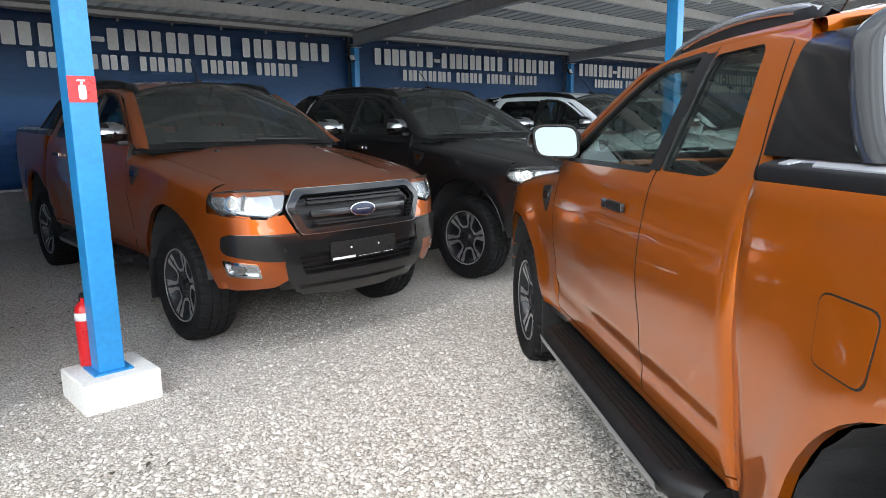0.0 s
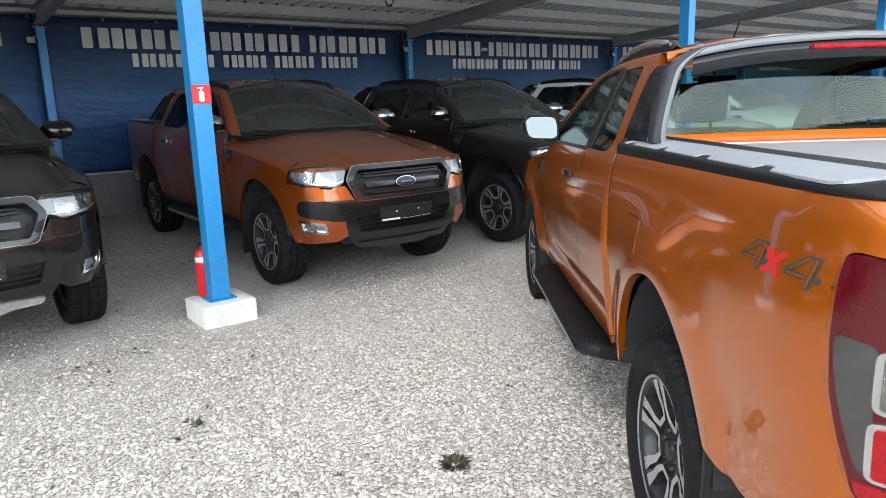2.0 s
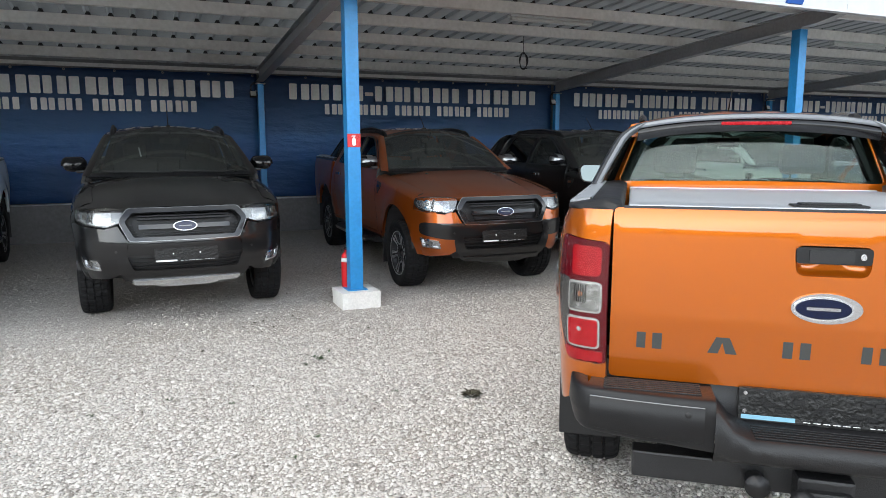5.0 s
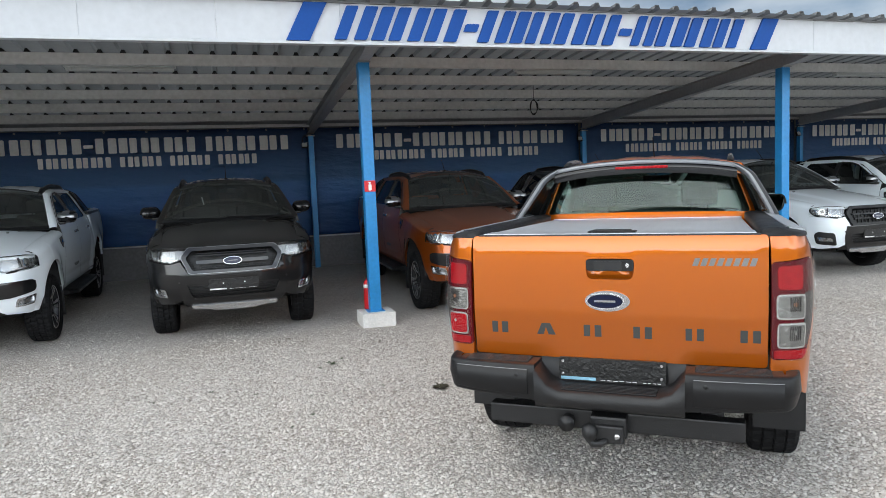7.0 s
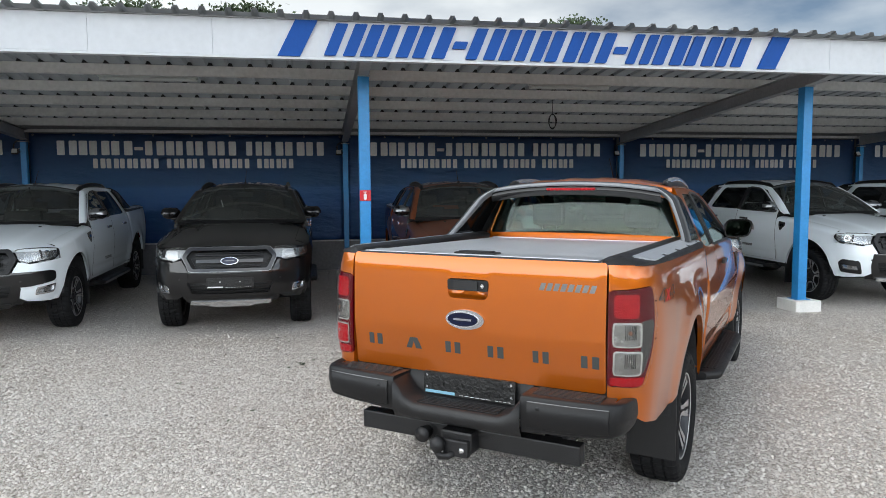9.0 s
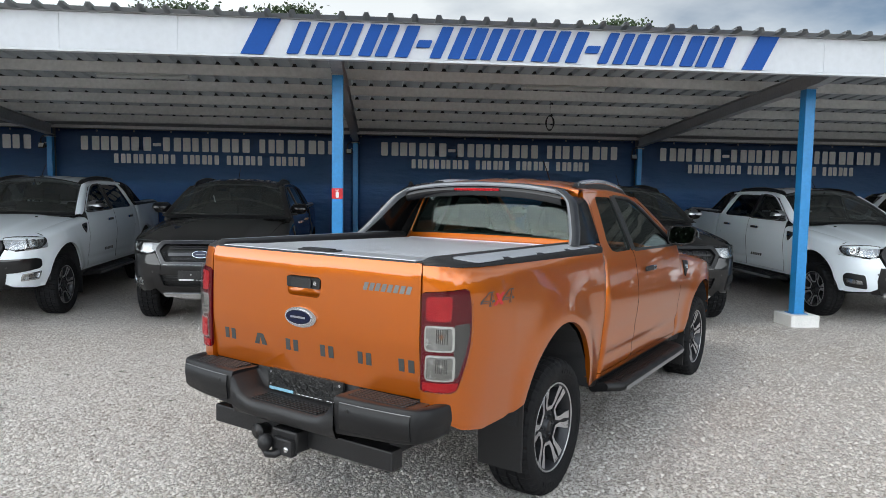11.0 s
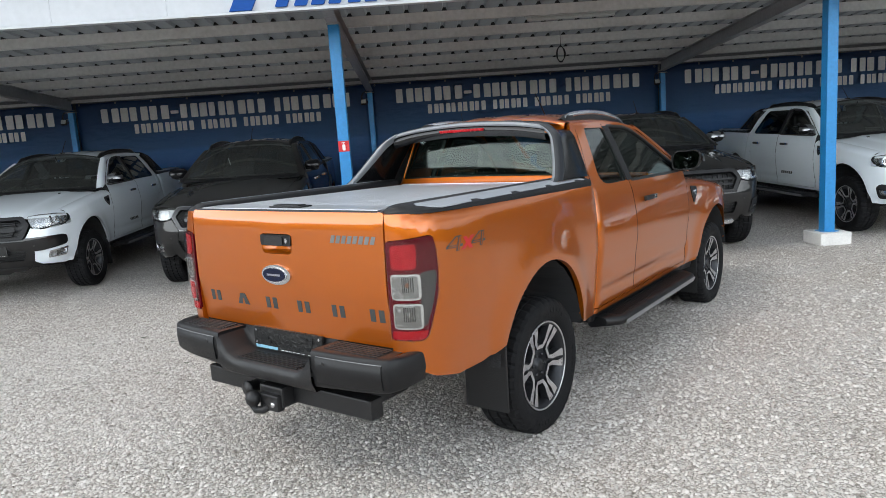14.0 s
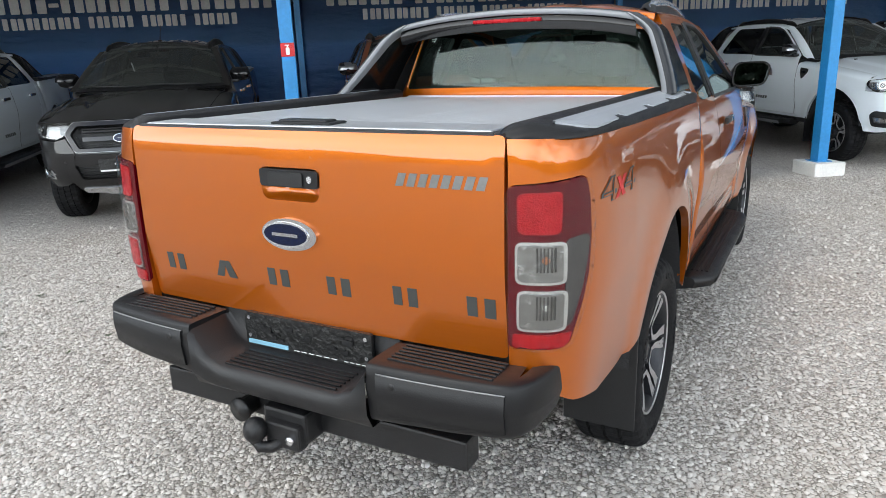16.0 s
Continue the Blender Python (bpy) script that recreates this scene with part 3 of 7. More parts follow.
def build_fire_point():
    sign = tagged(new("fire_sign"), "square red sign with a white extinguisher shape on a blue post", "sign")
    x, y, z = POST_X, POST_Y - 0.0695, 1.69
    part("plate", box(x - 0.066, y, z - 0.064, x + 0.066, y + 0.003, z + 0.064, 0.001), M_RED, sign)
    bm = bmesh.new()
    add_poly(bm, [(x + px, y - 0.0015, z + pz) for px, pz in rounded(-0.018, -0.05, 0.018, 0.022, 0.012)], (0, 0.001, 0))
    add_poly(bm, [(x + px, y - 0.0015, z + pz) for px, pz in ((-0.006, 0.024), (0.006, 0.024), (0.006, 0.036), (-0.006, 0.036))], (0, 0.001, 0))
    add_poly(bm, [(x + px, y - 0.0015, z + pz) for px, pz in ((-0.026, 0.038), (0.016, 0.038), (0.016, 0.046), (-0.020, 0.046))], (0, 0.001, 0))
    part("pictogram", bm, M_WHITE, sign, "white extinguisher shape")
    ext = tagged(new("fire_extinguisher"), "red fire extinguisher with a white band standing behind the post", "extinguisher")
    ext.location = (POST_X - 0.052, POST_Y + 0.130, 0.226)
    ext.scale = (0.84, 0.84, 0.86)
    part("cylinder", revolve(bmesh.new(), [(0, 0), (0.055, 0), (0.06, 0.012), (0.06, 0.34), (0.052, 0.385), (0.03, 0.41), (0.018, 0.415), (0.018, 0.44), (0, 0.44)], seg=24), M_RED, ext)
    part("band", revolve(bmesh.new(), [(0.0605, 0.30), (0.0615, 0.30), (0.0615, 0.35), (0.0605, 0.35)], seg=24), M_WHITE, ext, "white label band")
    bm = bmesh.new()
    add_box(bm, -0.014, -0.014, 0.44, 0.014, 0.014, 0.47)
    add_box(bm, -0.012, -0.09, 0.475, 0.012, 0.02, 0.483, pose(0, 0, 0, 8))
    add_box(bm, -0.012, -0.075, 0.45, 0.012, 0.0, 0.456)
    part("valve", bm, M_BLACK, ext)
    part("hose", add_tube(bmesh.new(), [(0, 0.014, 0.455), (0.0, 0.06, 0.44), (0, 0.08, 0.36), (0.0, 0.075, 0.2), (0.0, 0.07, 0.12)], 0.009, 8), M_BLACK, ext)


build_fire_point()


def build_overhead():
    for k in range(-3, 5):
        lamp = tagged(new("strip_light"), "long white unlit strip light under the canopy roof", "lamp", "strip lights of the canopy")
        lamp.location = (POST_X + (k + 0.5) * BAY + 0.2, 5.02, 3.262)
        part("tray", box(-0.63, -0.045, 0.0, 0.63, 0.045, 0.03, 0.004), M_TUBE, lamp)
        part("cover", box(-0.61, -0.035, -0.045, 0.61, 0.035, -0.002, 0.012), M_TUBE, lamp)
    loop = tagged(new("cable_loop"), "coiled black cable hanging from the canopy roof", "cable")
    x, y = 4.30, 5.72
    bm = bmesh.new()
    add_tube(bm, [(x, y, sheet_z(y) - 0.02), (x, y, 2.945)], 0.004, 6)
    for t in range(3):
        add_tube(bm, [(x + (0.052 + 0.008 * t) * math.sin(a), y + 0.012 * math.sin(2 * a + t), 2.825 + (0.12 - 0.008 * t) * math.cos(a)) for a in [i * math.pi / 12 for i in range(25)]], 0.006, 6)
    part("cord", bm, M_BLACK, loop)


build_overhead()

# ---- pickups ----
M_ORANGE = paint("orange_metallic_paint", (0.52, 0.120, 0.005), 0.003, 0.6, 1.6)
M_ORANGE_DUSTY = paint("dusty_orange_metallic_paint", (0.42, 0.090, 0.011), 0.13, 0.75, 1.6)
M_BLACKPAINT = paint("dusty_black_paint", (0.007, 0.007, 0.008), 0.055, 0.1)
M_GREYPAINT = paint("dark_grey_paint", (0.009, 0.0095, 0.011), 0.03, 0.3)
M_WHITEPAINT = paint("white_paint", (0.84, 0.90, 0.94), 0.012, 0.0)
M_TRIM = material("dark_grey_plastic", (0.009, 0.009, 0.010), 0.42, 0, 6, 0.2, 0.08, 260, 0, 0.35)
M_GREYTRIM = material("dark_chrome_trim", (0.020, 0.021, 0.024), 0.14, 0.4, 5, 0.12, 0, 40, 0.3)
M_BUMPER = paint("dark_grey_bumper_paint", (0.013, 0.013, 0.014), 0.025, 0.3)
M_BARPAINT = paint("gunmetal_bar_paint", (0.020, 0.022, 0.026), 0.01, 0.3, 1.5)
M_BAREDGE = material("satin_silver_edge", (0.22, 0.23, 0.245), 0.38, 0.5, 4, 0.06)
M_GLOSSBLACK = material("gloss_black_plastic", (0.008, 0.008, 0.009), 0.16, 0, 5, 0.1)
M_STEPEDGE = material("satin_grey_step_edge", (0.26, 0.26, 0.265), 0.4, 0.3, 6, 0.12)
M_SILVER = material("satin_silver", (0.72, 0.73, 0.75), 0.25, 0.9, 6, 0.08)
M_CHROME = material("chrome", (0.62, 0.63, 0.65), 0.12, 1.0, 6, 0.05)
M_CAP = material("satin_chrome_cap", (0.30, 0.31, 0.32), 0.30, 0.9, 6, 0.08)
M_RAILALU = material("pale_rail_strip", (0.42, 0.445, 0.48), 0.35, 0.3, 5, 0.08)
M_ALU = material("brushed_aluminium", (0.60, 0.62, 0.65), 0.34, 0.6, 4, 0.10, 0.05, 200)
M_RUBBER = material("tyre_rubber", (0.008, 0.008, 0.009), 0.75, 0, 9, 0.4, 0.2, 120, 0, 0.25)
M_RIMDARK = material("dark_rim_paint", (0.035, 0.036, 0.04), 0.35, 0.5, 6, 0.15)
M_RIMFACE = material("machined_rim_face", (0.56, 0.56, 0.575), 0.3, 0.8, 8, 0.12)
M_LINER = material("wheel_well_liner", (0.028, 0.028, 0.03), 0.85, 0, 7, 0.4, 0.3, 90)
M_SEAT = material("dark_seat_cloth", (0.013, 0.013, 0.013), 0.8, 0, 10, 0.2, 0.3, 200)
M_OVAL = material("blue_badge_enamel", (0.002, 0.007, 0.035), 0.15, 0.2)
M_DECAL = material("grey_decal", (0.045, 0.048, 0.046), 0.45, 0, 8, 0.1)
M_DECALRED = material("red_decal", (0.55, 0.02, 0.02), 0.4, 0, 8, 0.1)
M_STRIP = material("pale_blue_strip", (0.25, 0.50, 0.65), 0.4, 0, 8, 0.05)
M_PLATE = material("black_plate_holder", (0.012, 0.012, 0.012), 0.4, 0, 30, 0.3, 0.9, 45)
M_REDLENS = material("red_lamp_lens", (0.34, 0.003, 0.008), 0.25, 0, 60, 0.40, 0.25, 160, 0.0, 0.2)
M_DARKRED = material("dark_red_lamp_lens", (0.085, 0.001, 0.005), 0.15, 0, 30, 0.15, 0.0, 40, 0.0, 0.3)
M_SMOKE = material("smoked_lamp_lens", (0.085, 0.08, 0.078), 0.2, 0.4, 25, 0.35, 0.2, 60, 0.0, 0.3)
M_CLEARLENS = material("clear_lamp_lens", (0.26, 0.255, 0.245), 0.2, 0.8, 40, 0.35, 0.4, 90, 0.0)
M_LAMPDARK = material("lamp_bowl", (0.28, 0.29, 0.30), 0.32, 0.5, 20, 0.2, 0.2, 60)
M_REFLECT = material("lamp_reflector", (0.66, 0.66, 0.655), 0.18, 0.85, 20, 0.08)
M_HEADREF = material("headlamp_reflector", (0.38, 0.39, 0.40), 0.25, 0.8, 20, 0.15, 0.15, 50)
M_AMBER = material("amber_bulb", (0.30, 0.12, 0.06), 0.15, 0, 20, 0.1)
M_SCRIPT = material("brushed_grey_script", (0.20, 0.20, 0.195), 0.35, 0.5, 8, 0.15)
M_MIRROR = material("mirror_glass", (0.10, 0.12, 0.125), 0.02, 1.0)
G_TINT = glass("tinted_window_glass", (0.55, 0.60, 0.59))
G_DARK = glass("privacy_glass", (0.10, 0.11, 0.11))
G_DUSTY = glass("dusty_windscreen_glass", (0.46, 0.50, 0.50), 0.03, 0.8, 0.08)
G_HAZE = glass("hazy_windscreen_glass", (0.62, 0.74, 0.66), 0.0, 0.85, 0.012)
G_REAR = glass("rear_screen_glass", (0.60, 0.74, 0.67), 0.0, 0.85, 0.0, 1.40)
G_SIDE = glass("side_window_glass", (0.52, 0.58, 0.57), 0.0, 0.85, 0.0, 1.6)
G_LAMP = glass("headlamp_glass", (0.97, 0.98, 0.98), 0.0, 1.0, 0.0, 1.35)


def curve(pts):
    """A smooth, overshoot-free curve through (t, v) pairs."""
    xs, ys = [p[0] for p in pts], [p[1] for p in pts]
    d = [(ys[i + 1] - ys[i]) / (xs[i + 1] - xs[i]) for i in range(len(xs) - 1)]
    s = [d[0]] + [0 if a * b <= 0 else 2 * a * b / (a + b) for a, b in zip(d, d[1:])] + [d[-1]]

    def f(t):
        if t <= xs[0]:
            return ys[0] + s[0] * (t - xs[0])
        if t >= xs[-1]:
            return ys[-1] + s[-1] * (t - xs[-1])
        i = 0
        while t > xs[i + 1]:
            i += 1
        h = xs[i + 1] - xs[i]
        u = (t - xs[i]) / h
        return (2 * u ** 3 - 3 * u ** 2 + 1) * ys[i] + (u ** 3 - 2 * u ** 2 + u) * h * s[i] + (3 * u ** 2 - 2 * u ** 3) * ys[i + 1] + (u ** 3 - u ** 2) * h * s[i + 1]
    return f


def inside(p, poly):
    x, y, hit = p[0], p[1], False
    j = len(poly) - 1
    for i in range(len(poly)):
        (xi, yi), (xj, yj) = poly[i], poly[j]
        if (yi > y) != (yj > y) and x < (xj - xi) * (y - yi) / (yj - yi) + xi:
            hit = not hit
        j = i
    return hit


def dense(poly, step):
    out = []
    for i, a in enumerate(poly):
        b = poly[(i + 1) % len(poly)]
        n = max(1, round(math.dist(a, b) / step))
        out += [(a[0] + (b[0] - a[0]) * k / n, a[1] + (b[1] - a[1]) * k / n) for k in range(n)]
    return out


def soften(poly, r, n=4):
    """Rounds the corners of an outline."""
    out, m = [], len(poly)
    for i in range(m):
        a, p, b = Vector(poly[i - 1]), Vector(poly[i]), Vector(poly[(i + 1) % m])
        ra = min(r, 0.45 * (a - p).length, 0.45 * (b - p).length)
        s, e = p + (a - p).normalized() * ra, p + (b - p).normalized() * ra
        for k in range(n + 1):
            t = k / n
            out.append(tuple((1 - t) ** 2 * s + 2 * t * (1 - t) * p + t ** 2 * e))
    return out


from mathutils.geometry import delaunay_2d_cdt


def skin(outline, fmap, holes=(), step=0.06, depth=0.015, sign=1, out=(1, 0, 0), bm=None, proud=0.0, lip=True, mat=0, edge=None, lip_mat=None):
    """A pressed panel: the outline, less the holes, laid on the surface fmap(u, v), with its edges turned in by depth. sign mirrors it in x."""
    bm = bm or bmesh.new()
    true = bm.verts.layers.float_vector.get("true_normal") or bm.verts.layers.float_vector.new("true_normal")
    edge = edge or step * 0.5
    loops = [dense(outline, edge)] + [dense(h, edge) for h in holes]
    pts, edges = [], []
    for lp in loops:
        k = len(pts)
        pts += [Vector(p) for p in lp]
        edges += [(k + i, k + (i + 1) % len(lp)) for i in range(len(lp))]
    border = np.array([tuple(p) for p in pts])
    us, vs = border[:, 0], border[:, 1]
    u = us.min() + step * 0.5
    while u < us.max():
        v = vs.min() + step * 0.5
        while v < vs.max():
            if inside((u, v), loops[0]) and not any(inside((u, v), h) for h in loops[1:]) and ((border - (u, v)) ** 2).sum(1).min() > (0.45 * step) ** 2:
                pts.append(Vector((u, v)))
            v += step
        u += step
    vv, ee, ff, _, _, _ = delaunay_2d_cdt(pts, edges, [], 0, 1e-6)
    keep = []
    for f in ff:
        c = sum((vv[i] for i in f), Vector((0, 0))) / len(f)
        if inside(c, loops[0]) and not any(inside(c, h) for h in loops[1:]):
            keep.append(f)
    place = [Vector(fmap(*p)) for p in vv]
    out = Vector(out)
    normal = [Vector((0, 0, 0)) for _ in vv]
    tri = []
    for f in keep:
        n = (place[f[1]] - place[f[0]]).cross(place[f[2]] - place[f[0]])
        if n.dot(out) < 0:
            f, n = [f[0], f[2], f[1]], -n
        tri.append(f)
        for i in f:
            normal[i] += n
    for n in normal:
        if n.length > 0:
            n.normalize()
    flip = Vector((sign, 1, 1))
    top = [bm.verts.new((p + n * proud) * flip) for p, n in zip(place, normal)]
    h = 0.003
    for p, n, v in zip(vv, normal, top):
        du = Vector(fmap(p[0] + h, p[1])) - Vector(fmap(p[0] - h, p[1]))
        dv = Vector(fmap(p[0], p[1] + h)) - Vector(fmap(p[0], p[1] - h))
        c = du.cross(dv)
        if c.length > 0:
            c.normalize()
            c = c if c.dot(n) > 0 else -c
            v[true] = (c if c.dot(n) > 0.8 else n) * flip
    for f in tri:
        q = [top[i] for i in f]
        face = bm.faces.new(q if sign > 0 else q[::-1])
        face.smooth, face.material_index = True, mat
    if lip and depth:
        count = {}
        for f in tri:
            for a, b in ((f[0], f[1]), (f[1], f[2]), (f[2], f[0])):
                count.setdefault((min(a, b), max(a, b)), []).append((a, b))
        rim = [v[0] for v in count.values() if len(v) == 1]
        up, lo = {}, {}
        for a, b in rim:
            for i in (a, b):
                if i not in up:
                    up[i] = bm.verts.new(top[i].co)
                    lo[i] = bm.verts.new(top[i].co - normal[i] * flip * depth)
            q = (up[b], up[a], lo[a], lo[b])
            face = bm.faces.new(q if sign > 0 else q[::-1])
            face.material_index = mat if lip_mat is None else lip_mat
    for v in [v for v in bm.verts if not v.link_faces]:
        bm.verts.remove(v)
    return bm


def loft(rows, bm=None, sign=1, smooth=True, mat=0):
    """A surface through rows of points."""
    bm = bm or bmesh.new()
    grid = [[bm.verts.new((sign * p[0], p[1], p[2])) for p in r] for r in rows]
    for a, b in zip(grid, grid[1:]):
        for i in range(len(a) - 1):
            q = (a[i], a[i + 1], b[i + 1], b[i])
            f = bm.faces.new(q if sign > 0 else q[::-1])
            f.smooth, f.material_index = smooth, mat
    return bm


# body surfaces: x to the right, y forward from the rear axle, z up from the ground
CAB = curve([(0.40, 0.835), (0.50, 0.866), (0.58, 0.888), (0.66, 0.893), (0.76, 0.897), (0.86, 0.910), (0.96, 0.918), (1.04, 0.914), (1.14, 0.900), (1.24, 0.880), (1.30, 0.856), (1.38, 0.820), (1.5, 0.764), (1.62, 0.704), (1.70, 0.655), (1.76, 0.60)])
BED = curve([(0.40, 0.85), (0.52, 0.876), (0.65, 0.893), (0.80, 0.906), (0.95, 0.918), (1.08, 0.917), (1.2, 0.908), (1.28, 0.897), (1.32, 0.884), (1.345, 0.865)])
REAR_X = curve([(-1.20, 0.660), (-1.16, 0.70), (-1.07, 0.79), (-0.985, 0.850), (-0.905, 0.885), (-0.76, 0.908), (-0.55, 0.918)])
REAR_Y = curve([(-1.20, -1.046), (-1.16, -1.045), (-1.07, -1.026), (-0.985, -0.972), (-0.905, -0.898), (-0.76, -0.757), (-0.55, -0.55)])
FRONT_X = curve([(0.0, 0.0), (0.30, 0.30), (0.55, 0.548), (0.71, 0.70), (0.83, 0.79), (0.965, 0.855), (1.11, 0.890), (1.27, 0.908), (1.47, 0.918)])
FRONT_Y = curve([(0.0, 4.10), (0.30, 4.088), (0.55, 4.052), (0.71, 3.995), (0.83, 3.918), (0.965, 3.80), (1.11, 3.66), (1.27, 3.50), (1.47, 3.30)])
NOSE = curve([(0.34, -0.10), (0.42, -0.05), (0.50, -0.012), (0.60, 0.0), (0.74, 0.0), (0.84, -0.018), (0.95, -0.042), (1.05, -0.085), (1.12, -0.14)])
HOOD_Z = curve([(2.60, 1.262), (2.80, 1.245), (3.2, 1.195), (3.6, 1.135), (3.85, 1.085), (4.02, 1.035)])
ARCH = 0.478, 0.53, 0.40          # half length, height and centre height of a wheel arch


def arch_h(c):
    return 0.575 if c < 1 else ARCH[1]


def flare(y, z):
    b = 0.0
    for c in (0.0, 3.22):
        r = math.hypot((y - c) / ARCH[0], (z - ARCH[2]) / arch_h(c))
        b += 0.026 * math.exp(-((r - 1.02) / 0.22) ** 2) * (1 if z < 1.15 else math.exp(-((z - 1.15) / 0.06) ** 2))
    return b


def bed_map(s, z):
    """Bed side; behind s = -0.55 it turns round the corner to the tailgate."""
    k = BED(z) - 0.918
    if s > -0.55:
        return 0.918 + k + flare(s, z), s, z
    return REAR_X(s) + k * min(1, (1.2 + s) / 0.5 + 0.1), REAR_Y(s) - k * 0.25 * max(0, min(1, (-0.7 - s) / 0.3)), z


def cab_map(y, z, yc=None):
    x = CAB(z) + flare(y, z)
    if 0.3 < y < 2.5 and z < 1.0:
        x += 0.007 * (math.tanh((z - 0.655 - 0.02 * (y - 1.2)) / 0.022) - 1) * math.exp(-max(0, 0.62 - z) / 0.08)
    if z > 1.28:
        x -= 0.05 * max(0, y - 1.7) * (z - 1.28)
    if yc is not None and y < yc + 0.07:
        t = (yc + 0.07 - y) / 0.07
        x += 0.014 * math.sin(math.pi * min(1, t * 1.1) / 2) ** 2 - 0.040 * max(0, t - 0.45) ** 2 / 0.3
    return x, y, z


def nose_map(d, z):
    """Front end by the distance d along its plan from the middle."""
    a = abs(d)
    x, y = FRONT_X(a), FRONT_Y(a)
    dx, dy = FRONT_X(a + 0.01) - x, FRONT_Y(a + 0.01) - y
    ln = math.hypot(dx, dy)
    nx, ny = -dy / ln, dx / ln
    k = NOSE(z) * ny + (CAB(z) - 0.918) * nx
    x += k * nx + (flare(y, z) if y < 3.75 else 0) * nx
    return (x if d >= 0 else -x), y + k * ny, z


def tail_map(x, z):
    y = -1.056 + 0.012 * (x / 0.69) ** 2
    y += 0.105 * max(0, 0.985 - z) + (0.9 * max(0, z - 1.29) ** 1.6)
    y += 0.05 * max(0, z - 1.0) ** 2
    return x, y, z


def arch_pts(c, z0, n=22, grow=1.0):
    """Arch outline from its rear foot over to its front foot, at height z0."""
    a0 = math.asin(max(-0.9, min(0.9, (z0 - ARCH[2]) / arch_h(c))))
    return [(c - ARCH[0] * grow * math.cos(a0 + (math.pi - 2 * a0) * k / n), ARCH[2] + arch_h(c) * grow * math.sin(a0 + (math.pi - 2 * a0) * k / n)) for k in range(n + 1)]


def oval(cx, cz, rx, rz, n=28):
    return [(cx + rx * math.cos(2 * math.pi * k / n), cz + rz * math.sin(2 * math.pi * k / n)) for k in range(n)]


MESHES = {}


class Builder:
    """Adds parts to one pickup. Meshes alike from truck to truck are kept and shared, with the paint set on the object."""

    def __init__(self, root, tag):
        self.root, self.tag = root, tag

    def add(self, name, make, mat, parent=None, label="", key=None, m=None):
        key = (self.tag, key or name)
        mats = mat if isinstance(mat, (list, tuple)) else [mat]
        if key not in MESHES:
            bm = make()
            me = bpy.data.meshes.new(name)
            bm.to_mesh(me)
            bm.free()
            for k in mats:
                me.materials.append(k)
            if "true_normal" in me.attributes:
                real = np.empty(len(me.vertices) * 3, np.float32)
                me.attributes["true_normal"].data.foreach_get("vector", real)
                real = real.reshape(-1, 3)
                soft = np.empty(len(me.vertices) * 3, np.float32)
                me.vertex_normals.foreach_get("vector", soft)
                lost = (real ** 2).sum(1) < 0.5
                real[lost] = soft.reshape(-1, 3)[lost]
                me.normals_split_custom_set_from_vertices([tuple(v) for v in real])
                me.attributes.remove(me.attributes["true_normal"])
            MESHES[key] = me
        ob = new(name, MESHES[key])
        for slot, k in zip(ob.material_slots, mats):
            slot.link = "OBJECT"
            slot.material = k
        ob.parent = parent or self.root
        if m is not None:
            ob.matrix_local = m
        if label:
            ob["label"] = label
        return ob

    def pair(self, name, make, mat, label="", parents=None):
        """The same part on both sides; make(sign) builds it."""
        return [self.add(name, (lambda s=s: make(s)), mat, parents[i] if parents else None, label, (name, s, label)) for i, s in enumerate((1, -1))]


# ---- wheels ----
def tyre_mesh():
    bm = bmesh.new()
    prof = [(0.245, -0.098), (0.262, -0.118), (0.30, -0.130), (0.335, -0.131), (0.360, -0.122)]
    tread = [(0.374, -0.105), (0.380, -0.070), (0.380, -0.066), (0.371, -0.063), (0.371, -0.055), (0.381, -0.052), (0.381, -0.008), (0.372, -0.005), (0.372, 0.005), (0.381, 0.008), (0.381, 0.052), (0.371, 0.055), (0.371, 0.063), (0.380, 0.066), (0.380, 0.070), (0.374, 0.105)]
    full = prof + tread + [(r, -h) for r, h in prof[::-1]]
    seg = 144
    rings = []
    for k in range(seg):
        ring = []
        for i, (r, h) in enumerate(full):
            shift = 0.035 * abs(h) / 0.1
            a = 2 * math.pi * k / seg + shift
            groove = 0
            if len(prof) - 1 <= i < len(prof) + len(tread) + 1 and r > 0.355:
                groove = 0.008 if (k + (2 if h > 0 else 0)) % 4 == 0 else 0
            ring.append(bm.verts.new((h, (r - groove) * math.cos(a), (r - groove) * math.sin(a))))
        rings.append(ring)
    for k in range(seg):
        u, v = rings[k], rings[(k + 1) % seg]
        for i in range(len(full) - 1):
            f = bm.faces.new((u[i], u[i + 1], v[i + 1], v[i]))
            f.smooth = i < 4 or i > len(full) - 6
    bmesh.ops.recalc_face_normals(bm, faces=bm.faces[:])
    # raised bars of moulded sidewall marking
    for a0 in (0.6, 2.2, 3.9, 5.2):
        for j in range(5):
            a = a0 + j * 0.11
            add_box(bm, 0.1295, -0.012, 0.300, 0.1325, 0.012, 0.326, pose(0, 0, 0, math.degrees(a)))
    return bm


def barrel_mesh():
    bm = bmesh.new()
    revolve(bm, [(0.205, -0.09), (0.238, -0.10), (0.247, -0.10), (0.225, -0.06), (0.205, 0.03), (0.222, 0.09), (0.236, 0.108), (0.248, 0.112), (0.250, 0.100), (0.240, 0.096)], "x", 48)
    revolve(bm, [(0.0, 0.02), (0.12, 0.02), (0.205, 0.03)], "x", 32)
    return bm


def lip_mesh():
    return revolve(bmesh.new(), [(0.238, 0.108), (0.241, 0.112), (0.247, 0.113), (0.249, 0.108)], "x", 64)


